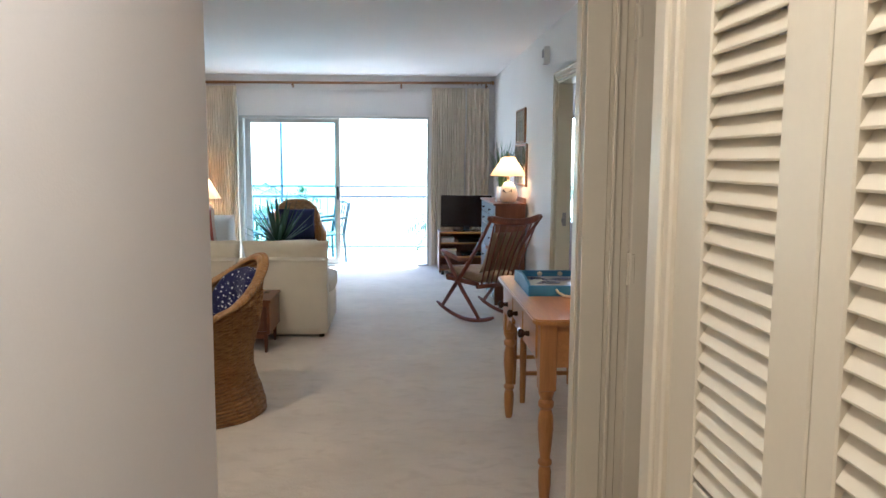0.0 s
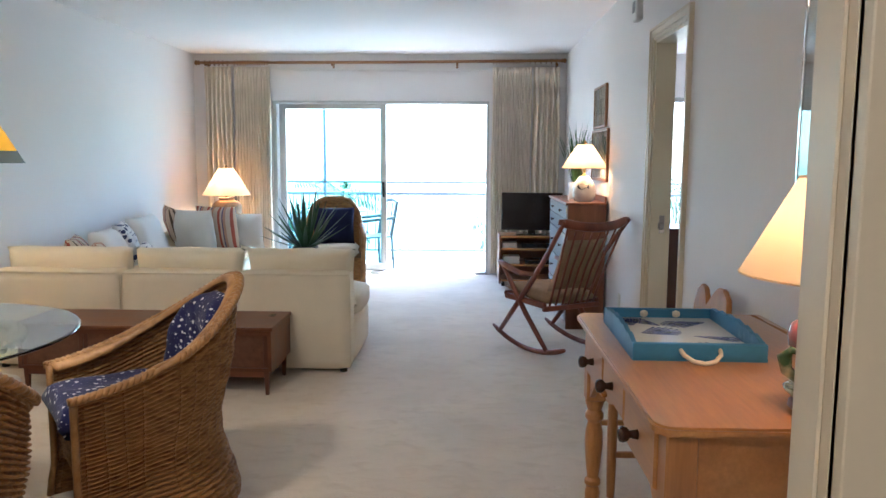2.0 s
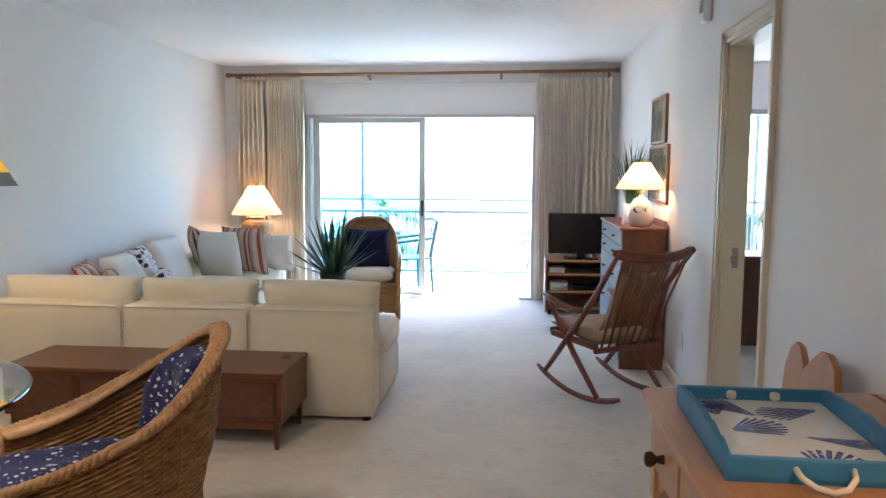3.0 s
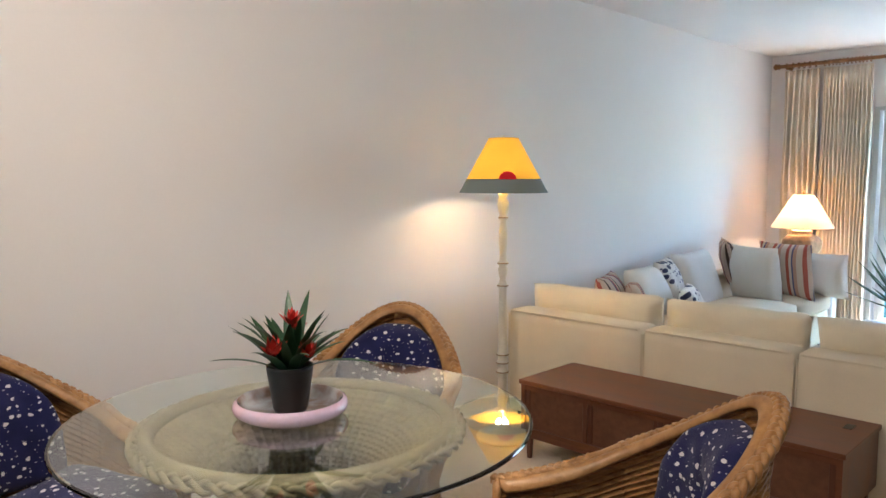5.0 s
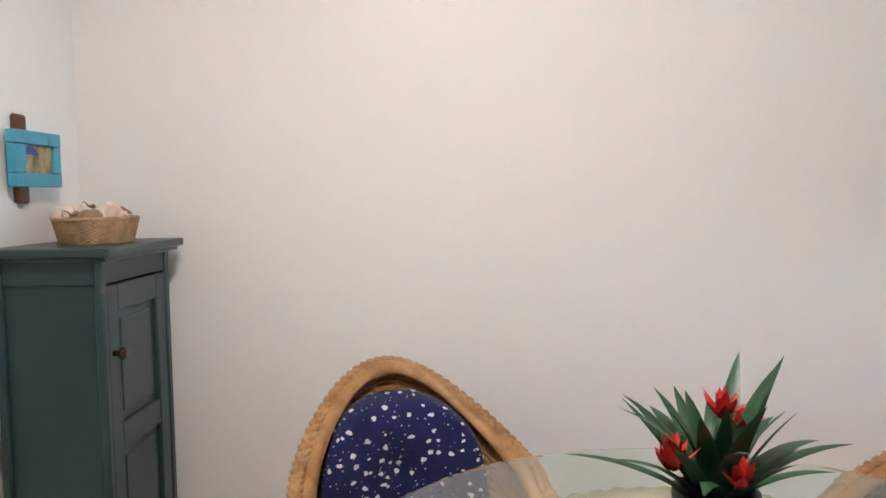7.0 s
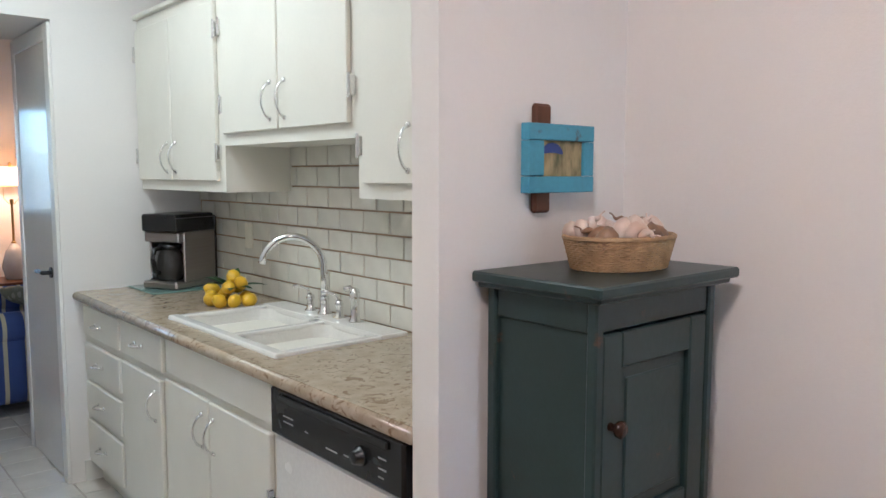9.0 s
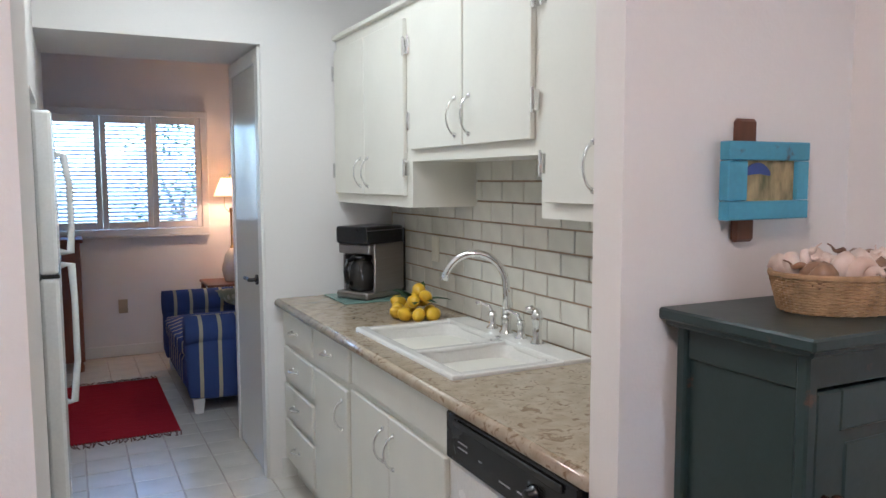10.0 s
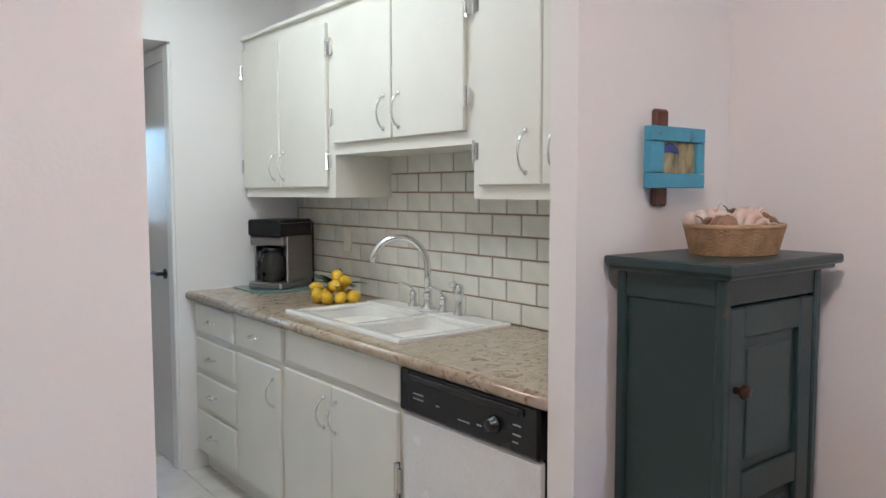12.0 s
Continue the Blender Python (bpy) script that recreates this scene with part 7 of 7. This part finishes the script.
for xs in (-0.104, 0.092):
    part("side_panel", boxes((xs, -0.085, 0.03, xs + 0.012, 0.13, 0.262), bevel=0.004), STEEL, cm, "brushed steel cheek")
part("rear_tank", boxes((-0.10, 0.128, 0.01, 0.10, 0.155, 0.33), bevel=0.008), BLACK, cm)
part("side_band", boxes((-0.10, -0.12, 0.215, 0.10, 0.13, 0.262), bevel=0.006), STEEL, cm)
part("head", boxes((-0.102, -0.135, 0.262, 0.102, 0.13, 0.345), bevel=0.012, seg=2), BLACK, cm, "glossy black brewing head")
part("lid_seam", boxes((-0.1035, -0.13, 0.325, 0.1035, 0.125, 0.328)), STEEL, cm)
bm = bmesh.new()
lathe(bm, [(0.055, 0.037), (0.066, 0.05), (0.072, 0.10), (0.062, 0.155), (0.048, 0.175), (0.05, 0.185)], n=24, m=pose(0, -0.065, 0), close=False)
cf = part("carafe", bm, mat("dark_carafe_glass", (0.03, 0.028, 0.026), rough=0.05), cm, "glass carafe", smooth=True)
bm = bmesh.new()
lathe(bm, [(0.052, 0.182), (0.054, 0.20), (0.03, 0.212)], n=20, m=pose(0, -0.065, 0))
tube(bm, [(0.0, -0.115, 0.19), (0.0, -0.165, 0.185), (0.0, -0.175, 0.14), (0.0, -0.165, 0.085), (0.0, -0.135, 0.075)], 0.011, n=8)
part("carafe_handle", bm, BLACK, cf, smooth=True)

# lemons
lm = thing("lemon_bunch", "bunch of yellow lemons with dark leaves on the counter", "lemons", pose(-2.54, 0.60, CTZ))
rng = random.Random(21)
spots = [(-0.02, -0.10, 0.03), (0.05, -0.07, 0.032), (0.08, -0.01, 0.028), (0.07, 0.05, 0.028), (0.03, 0.10, 0.03), (-0.03, 0.11, 0.03), (-0.05, 0.04, 0.03), (0.0, -0.02, 0.075), (0.03, 0.05, 0.078), (-0.02, 0.06, 0.095), (-0.03, -0.03, 0.11), (0.02, -0.13, 0.05), (-0.06, -0.06, 0.06)]
for k, (x, y, z) in enumerate(spots):
    bm = bmesh.new()
    r = rng.uniform(0.026, 0.031)
    lathe(bm, [(0.003, -1.28 * r), (0.35 * r, -1.12 * r), (0.8 * r, -0.7 * r), (r, 0), (0.8 * r, 0.7 * r), (0.35 * r, 1.12 * r), (0.003, 1.3 * r)], n=14, m=pose(x, y, z, rng.uniform(40, 130), rng.uniform(-50, 50), rng.uniform(0, 360)))
    part("lemon", bm, LEMON, lm, smooth=True)
for k in range(9):
    bm = bmesh.new()
    blade(bm, (-0.01, 0, 0.07), k * 0.75 + 0.3, rng.uniform(0.11, 0.15), 0.05, rng.uniform(0.1, 0.9), 0.9, seg=5)
    part("leaf", bm, LEAF, lm, smooth=True)

# refrigerator, seen edge-on
fr = thing("refrigerator", "white top-freezer refrigerator with long handles", "refrigerator", pose(0, 0, 0))
part("cabinet", boxes((-1.158, -0.14, 0.03, -0.50, 0.60, 1.70), bevel=0.004), FRIDGE, fr)
for z0, z1 in ((0.06, 1.145), (1.16, 1.71)):
    d = part("door", boxes((-1.222, -0.14, z0, -1.162, 0.60, z1), bevel=0.012, seg=2), FRIDGE, fr)
    bm = bmesh.new()
    zz = (z1 - 0.02, z1 - 0.60) if z0 < 1 else (z0 + 0.02, z0 + 0.42)
    tube(bm, [(-1.222, -0.06, zz[0]), (-1.262, -0.06, zz[0]), (-1.268, -0.06, zz[0] * 0.75 + zz[1] * 0.25), (-1.268, -0.06, zz[0] * 0.3 + zz[1] * 0.7), (-1.25, -0.06, zz[1]), (-1.222, -0.06, zz[1])], [0.015, 0.016, 0.013, 0.013, 0.015, 0.014], n=8)
    part("handle", bm, FRIDGE, d, "long white handle", smooth=True)
part("hinge_strip", boxes((-1.225, -0.13, 1.146, -1.17, 0.59, 1.159)), BLACK, fr)

# ---- den behind the kitchen ----
sf = thing("striped_loveseat", "small blue striped loveseat with white feet", "sofa", pose(0, 0, 0))
EX0, EX1, EY0, EY1 = WX + 0.06, -1.90, -2.78, -1.36
bm = bmesh.new()
soft_box(bm, EX0, EY0 + 0.18, 0.10, EX1, EY1 - 0.18, 0.33, bevel=0.03)
part("base", bm, DENIM, sf, smooth=True)
bm = bmesh.new()
soft_box(bm, EX0 + 0.2, EY0 + 0.19, 0.33, EX1 + 0.02, EY1 - 0.19, 0.46, bevel=0.05, puff=0.02)
part("seat_cushion", bm, DENIM, sf, smooth=True)
bm = bmesh.new()
soft_box(bm, EX0, EY0 + 0.1, 0.10, EX0 + 0.22, EY1 - 0.1, 0.80, bevel=0.06, puff=0.02)
part("back", bm, DENIM, sf, smooth=True)
for y0 in (EY0, EY1 - 0.20):
    bm = bmesh.new()
    soft_box(bm, EX0 + 0.02, y0 + 0.03, 0.10, EX1 + 0.01, y0 + 0.17, 0.52, bevel=0.03)
    tube(bm, [(EX0 + 0.02, y0 + 0.10, 0.53), (EX1 + 0.02, y0 + 0.10, 0.53)], 0.095, n=20)
    part("arm", bm, DENIM_X, sf, "rolled arm with pale stripes", smooth=True)
for x in (EX0 + 0.06, EX1 - 0.05):
    for y in (EY0 + 0.09, EY1 - 0.09):
        bm = bmesh.new()
        lathe(bm, [(0.035, 0.0), (0.05, 0.10)], n=4, m=pose(x, y, 0, 0, 0, 45))
        part("foot", bm, WHITE, sf)
cushion("throw_pillow", "sage green pillow on the striped loveseat", (-2.36, -1.78, 0.64), -66, -70, 0.40, 0.34, 0.13, pattern("sage_print", (0.20, 0.20, 0.12), (0.34, 0.32, 0.22), 18, size=0.4))
rg_ = thing("red_rug", "red woven rug with a knotted dark fringe", "rug", pose(0, 0, 0))
part("weave", boxes((-1.80, -2.45, 0.0, -0.95, -1.14, 0.008), bevel=0.002), RUG, rg_)
for y, s in ((-1.14, 1), (-2.45, -1)):
    bm = bmesh.new()
    rng = random.Random(5)
    for k in range(46):
        x = -1.80 + 0.85 * k / 45
        tube(bm, [(x, y, 0.006), (x + rng.uniform(-0.012, 0.012), y + s * 0.04, 0.006), (x + rng.uniform(-0.02, 0.02), y + s * rng.uniform(0.06, 0.085), 0.004)], 0.004, n=4)
    tagged(part("fringe", bm, FRINGE, rg_, "dark knotted fringe"), kind="stuff")
lt = table_lamp("table_lamp", "lit lamp with a cream shade in the den", pose(-2.495, -3.08, 0.62), [(0.06, 0), (0.07, 0.01), (0.09, 0.10), (0.06, 0.22), (0.02, 0.28)], CERAMIC, "", 0.72, 0.87, 0.14, 0.075, 0.58)
et = thing("end_table", "small wooden end table beside the loveseat", "table", pose(-2.49, -3.08, 0))
part("top", boxes((-0.24, -0.22, 0.60, 0.24, 0.22, 0.62), bevel=0.004), WALNUT, et)
for x in (-0.21, 0.21):
    for y in (-0.19, 0.19):
        part("leg", boxes((x - 0.018, y - 0.018, 0, x + 0.018, y + 0.018, 0.60)), WALNUT_V, et)
hb = thing("tall_bookcase", "dark red wooden cabinet by the den window", "cabinet", pose(0, 0, 0))
part("carcass", boxes((-1.33, -3.30, 0.08, -0.85, -2.90, 1.0), bevel=0.006), TEAK, hb)
part("top", boxes((-1.35, -3.32, 1.0, -0.83, -2.88, 1.03), bevel=0.006), TEAK, hb)
for x in (-1.29, -0.89):
    bm = bmesh.new()
    lathe(bm, [(0.03, 0.0), (0.035, 0.04), (0.025, 0.08)], n=12, m=pose(x, -2.94, 0))
    part("foot", bm, TEAK, hb)
ol = thing("wall_outlet", "ivory outlet plate on the den wall", "outlet", pose(-1.64, DY, 0.42))
part("plate", boxes((-0.036, 0, -0.058, 0.036, 0.006, 0.058), bevel=0.002), mat("ivory_plate", (0.50, 0.44, 0.32), rough=0.4), ol)
ob = thing("wall_outlet", "ivory outlet plate on the tiled splashback", "outlet", pose(WX + 0.013, 0.36, 1.16))
part("plate", boxes((0, -0.036, -0.058, 0.006, 0.036, 0.058), bevel=0.002), CREAM, ob)

# pictures by the kitchen opening
bpx = thing("bird_picture", "small turquoise-framed bird painting on a wooden strap", "picture", pose(0, 0, 0))
part("wooden_strap", boxes((-2.472, SY, 1.352, -2.418, SY + 0.018, 1.592), bevel=0.006), WALNUT_V, bpx, "dark driftwood strap")
bx0, bx1, bz0, bz1, by = -2.590, -2.370, 1.397, 1.547, SY + 0.018
part("frame", boxes((bx0, by, bz1 - 0.036, bx1, by + 0.026, bz1), (bx0, by, bz0, bx1, by + 0.026, bz0 + 0.036), (bx0, by, bz0 + 0.037, bx0 + 0.034, by + 0.025, bz1 - 0.037), (bx1 - 0.05, by, bz0 + 0.037, bx1, by + 0.025, bz1 - 0.037), bevel=0.002), TURQ, bpx, "turquoise painted boards")
PAINTING = mat("reed_painting", (0.42, 0.33, 0.17), rough=0.6, var=0.5, scale=22, color2=(0.10, 0.11, 0.05), stretch=(1.8, 1, 0.7), fine=0.12)
part("canvas", boxes((bx0 + 0.034, by + 0.002, bz0 + 0.036, bx1 - 0.05, by + 0.016, bz1 - 0.036)), PAINTING, bpx, "reeds in ochre and green")
bm = bmesh.new()
slab(bm, [(0.034 * math.cos(t) * (1.2 if math.cos(t) > 0 else 1), 0.011 * math.sin(t) + 0.006 * math.cos(2 * t)) for t in [2 * math.pi * i / 16 for i in range(16)]], 0, 0.002, m=pose(-2.455, by + 0.016, 1.49, -90) )
part("blue_bird", bm, mat("blue_bird_paint", (0.04, 0.08, 0.30), rough=0.5), bpx, "blue bird shape")
hp = thing("framed_picture", "large picture in a thin dark bronze frame", "picture", pose(0, 0, 0))
ky0, kx0, kx1, kz0, kz1 = SY, -0.941, -0.34, 1.348, 1.602
part("frame", boxes((kx0, ky0, kz0, kx0 + 0.012, ky0 + 0.022, kz1), (kx1 - 0.012, ky0, kz0, kx1, ky0 + 0.022, kz1), (kx0, ky0, kz0, kx1, ky0 + 0.022, kz0 + 0.012), (kx0, ky0, kz1 - 0.012, kx1, ky0 + 0.022, kz1), bevel=0.002), mat("bronze_frame", (0.20, 0.11, 0.07), rough=0.25, metal=0.8, var=0.1), hp)
part("mount", boxes((kx0 + 0.012, ky0, kz0 + 0.012, kx1 - 0.012, ky0 + 0.012, kz1 - 0.012)), mat("blue_sky_print", (0.25, 0.42, 0.66), rough=0.08, var=0.2, scale=4, color2=(0.45, 0.58, 0.72), Coat_Weight=0.5), hp, "glazed blue print")

# ---- balcony ----
rl = thing("balcony_railing", "grey metal balcony railing with thin balusters", "railing", pose(0, NY + 1.75, 0))
RAIL = mat("grey_railing", (0.16, 0.20, 0.22), rough=0.4, var=0.03)
part("top_rail", boxes((-4.0, -0.025, 0.86, 5.5, 0.025, 0.90), bevel=0.004), RAIL, rl)
part("screen_rail", boxes((-4.0, -0.02, 1.03, 5.5, 0.02, 1.06), bevel=0.004), RAIL, rl)
part("bottom_rail", boxes((-4.0, -0.02, 0.06, 5.5, 0.02, 0.09), bevel=0.004), RAIL, rl)
for x in (-3.2, -1.55, 1.9, 3.6):
    part("post", boxes((x - 0.02, -0.02, -0.03, x + 0.02, 0.02, 2.6), bevel=0.003), RAIL, rl)
bal = None
for k in range(80):
    x = -3.9 + k * 0.118
    if bal is None:
        o = part("baluster", boxes((-0.007, -0.007, 0.09, 0.007, 0.007, 0.86)), RAIL, rl)
        o.matrix_basis, bal = pose(x, 0, 0), o.data
    else:
        share("baluster", bal, rl, pose(x, 0, 0))


def patio_chair(m):
    c = thing("patio_chair", "grey-green plastic balcony chair with a slatted back", "chair", m, group="balcony chairs")
    G = PATIO
    bm = bmesh.new()
    soft_box(bm, -0.23, -0.22, 0.40, 0.23, 0.24, 0.43, bevel=0.012, puff=0.0)
    part("seat", bm, G, c, smooth=True)
    for x in (-0.21, 0.21):
        for y, t in ((-0.22, 0.86), (0.22, 0.62)):
            bm = bmesh.new()
            tube(bm, [(x * 1.08, y * 1.1, 0), (x, y, 0.42), (x * 1.05, y - (0.08 if y < 0 else 0), t)], 0.018, n=6)
            part("leg", bm, G, c)
        bm = bmesh.new()
        tube(bm, [(x * 1.06, 0.26, 0.62), (x * 1.1, 0.0, 0.64), (x * 1.04, -0.26, 0.66)], 0.022, n=6, flat=0.5)
        part("arm", bm, G, c)
    for k in range(5):
        bm = bmesh.new()
        x = -0.16 + 0.08 * k
        tube(bm, [(x, -0.22, 0.43), (x * 1.05, -0.30, 0.84)], 0.02, n=6, flat=0.3)
        part("slat", bm, G, c)
    bm = bmesh.new()
    tube(bm, [(-0.22, -0.30, 0.85), (0, -0.33, 0.88), (0.22, -0.30, 0.85)], 0.022, n=6, flat=0.6)
    part("top_rail", bm, G, c)
    return c


PATIO = mat("patio_plastic", (0.07, 0.14, 0.15), rough=0.5, var=0.1)
pcx = patio_chair(pose(-0.78, 11.15, -0.03, 0, 0, 120))
copy_thing(pcx, pose(-1.70, 11.35, -0.03, 0, 0, -60))
pt = thing("patio_table", "round pale blue balcony table", "table", pose(-1.25, 11.55, -0.03))
bm = bmesh.new()
lathe(bm, [(0.38, 0.70), (0.40, 0.71), (0.40, 0.725), (0.38, 0.735)], n=40)
part("top", bm, mat("patio_table_top", (0.45, 0.55, 0.62), rough=0.3), pt)
bm = bmesh.new()
lathe(bm, [(0.22, 0.0), (0.20, 0.02), (0.03, 0.05), (0.03, 0.70)], n=20)
part("pedestal", bm, PATIO, pt)
tp_ = thing("potted_topiary", "small round green plant on the balcony table", "plant", pose(-1.13, 11.5, 0.705))
bm = bmesh.new()
lathe(bm, [(0.06, 0.0), (0.08, 0.12), (0.07, 0.12), (0.001, 0.10)], n=20)
part("pot", bm, DARKPOT, tp_, smooth=True)
bm = bmesh.new()
rng = random.Random(31)
for k in range(260):
    a, e, r = rng.uniform(0, 6.28), rng.uniform(-1.2, 1.5), rng.uniform(0.05, 0.135)
    p = (r * math.cos(a) * math.cos(e), r * math.sin(a) * math.cos(e), 0.22 + r * math.sin(e))
    blade(bm, p, a + rng.uniform(-0.8, 0.8), 0.04, 0.018, e + rng.uniform(-0.5, 0.6), 0.5, seg=2)
tagged(part("foliage", bm, GRASS, tp_), kind="stuff")

# tree tops beyond the railing
PALMLEAF = mat("palm_frond", (0.06, 0.14, 0.05), rough=0.5, var=0.3, scale=2)
TRUNK = mat("palm_trunk", (0.20, 0.15, 0.11), rough=0.9, var=0.2, scale=6, bump=0.6, bump_scale=20)


def palm(x, y, top, seed, size=2.2):
    t = thing("palm_tree", "tall green palm tree beyond the balcony", "tree", pose(x, y, -7.0), group="palms beyond the balcony")
    rg = random.Random(seed)
    h = top + 7.0
    bm = bmesh.new()
    tube(bm, [(0.25 * math.sin(i / 8 * 2), 0.1 * i / 8, h * i / 8) for i in range(9)], [0.22 - 0.09 * i / 8 for i in range(9)], n=10)
    part("trunk", bm, TRUNK, t, smooth=True)
    bm = bmesh.new()
    cx, cy = 0.25 * math.sin(2), 0.1
    for k in range(22):
        yaw, lift = k * 2.4, rg.uniform(-0.2, 1.2)
        p, el = Vector((cx, cy, h)), lift
        for i in range(16):
            d = Vector((math.cos(yaw) * math.cos(el), math.sin(yaw) * math.cos(el), math.sin(el)))
            for s in (-1, 1):
                blade(bm, p, yaw + s * 1.0, size * 0.28 * math.sin(math.pi * (0.15 + 0.8 * i / 16)), 0.05, el - 0.5, 0.6, seg=2)
            p = p + d * size / 16
            el -= 0.11
    tagged(part("fronds", bm, PALMLEAF, t), kind="stuff")
    return t


palm(2.1, 32.0, -1.3, 3)
palm(-4.4, 26.0, -0.2, 8)
palm(6.8, 24.0, 0.2, 14)
# leafy trees in front of the den window
CROWN = mat("tree_leaf", (0.10, 0.17, 0.08), rough=0.5, var=0.3, scale=6, color2=(0.12, 0.16, 0.07))
for k, (x, y) in enumerate(((-3.9, -17.0), (0.2, -19.0))):
    t = thing("garden_tree", "leafy green tree outside the den window", "tree", pose(x, y, -3.0), group="trees outside the den window")
    rg = random.Random(40 + k)
    bm = bmesh.new()
    tube(bm, [(0, 0, 0), (0.05, 0.0, 2.0), (0.0, 0.1, 4.0)], [0.14, 0.11, 0.06], n=8)
    for i in range(6):
        a = i * 1.1
        tube(bm, [(0.03, 0, 2.2 + 0.25 * i), (0.7 * math.cos(a), 0.7 * math.sin(a), 3.2 + 0.3 * i)], [0.05, 0.015], n=6)
    part("trunk", bm, TRUNK, t)
    bm = bmesh.new()
    for i in range(1600):
        a, r, z = rg.uniform(0, 6.28), 1.5 * rg.uniform(0.1, 1) ** 0.6, rg.uniform(2.6, 6.0)
        r *= (1 - ((z - 4.2) / 2.2) ** 2) ** 0.5 if abs(z - 4.2) < 2.2 else 0.1
        blade(bm, (r * math.cos(a), r * math.sin(a), z), rg.uniform(0, 6.28), 0.16, 0.09, rg.uniform(-0.6, 0.8), 0.5, seg=2)
    tagged(part("crown", bm, CROWN, t), kind="stuff")

# ---- tiles ----
TH, TWD, G = 0.081, 0.157, 0.006
spl = thing("splashback", "white subway tiles with tan grout joints", "splashback", pose(0, 0, 0), kind="structure")
part("mortar", boxes((WX + 0.0005, KY + 0.001, CTZ, WX + 0.006, 2.28, 1.545)), GROUT, spl)
me_t = None
for r in range(8):
    z0 = CTZ + 0.004 + r * TH
    zc = z0 + (TH - G) / 2
    y = KY - 0.133 - (TWD / 2 if r % 2 else 0)
    while y < 2.28:
        a, b = max(y, KY + 0.004), min(y + TWD - G, 2.278)
        if b - a > 0.02 and not (z0 + TH > 1.40 and not (0.70 < (a + b) / 2 < 1.66)):
            full_t = b - a > TWD - G - 0.001
            if full_t and me_t is not None:
                share("tile", me_t, spl, pose(WX + 0.006, (a + b) / 2, zc))
            else:
                w = (b - a) / 2
                bm = bmesh.new()
                box(bm, -0.001, -w, -(TH - G) / 2, 0.007, w, (TH - G) / 2, bevel=0.002)
                o = part("tile", bm, TILE, spl)
                o.matrix_basis = pose(WX + 0.006, (a + b) / 2, zc)
                if full_t:
                    me_t = o.data
        y += TWD
fl_t = bpy.data.objects["kitchen_floor"]
FT = 0.205
bm = bmesh.new()
box(bm, -FT / 2 + 0.003, -FT / 2 + 0.003, -0.006, FT / 2 - 0.003, FT / 2 - 0.003, 0.0, bevel=0.002)
o = part("tile", bm, FLOOR_TILE, fl_t)
o.matrix_basis = pose(-1.49 - FT / 2, -0.54, 0.0005)
me_f = o.data
near = []
for i in range(-7, 6):
    for j in range(-14, 14):
        x, y = -1.49 - FT / 2 + i * FT, -0.54 + j * FT
        if (i, j) != (0, 0) and WX - 0.05 < x < -0.40 and DY + 0.05 < y < SY - 0.15:
            if y < PY or x < -1.1:
                near.append((x, y))
for x, y in sorted(near, key=lambda q: abs(q[1] + 0.7) + abs(q[0] + 1.6))[:290]:
    share("tile", me_f, fl_t, pose(x, y, 0.0005))
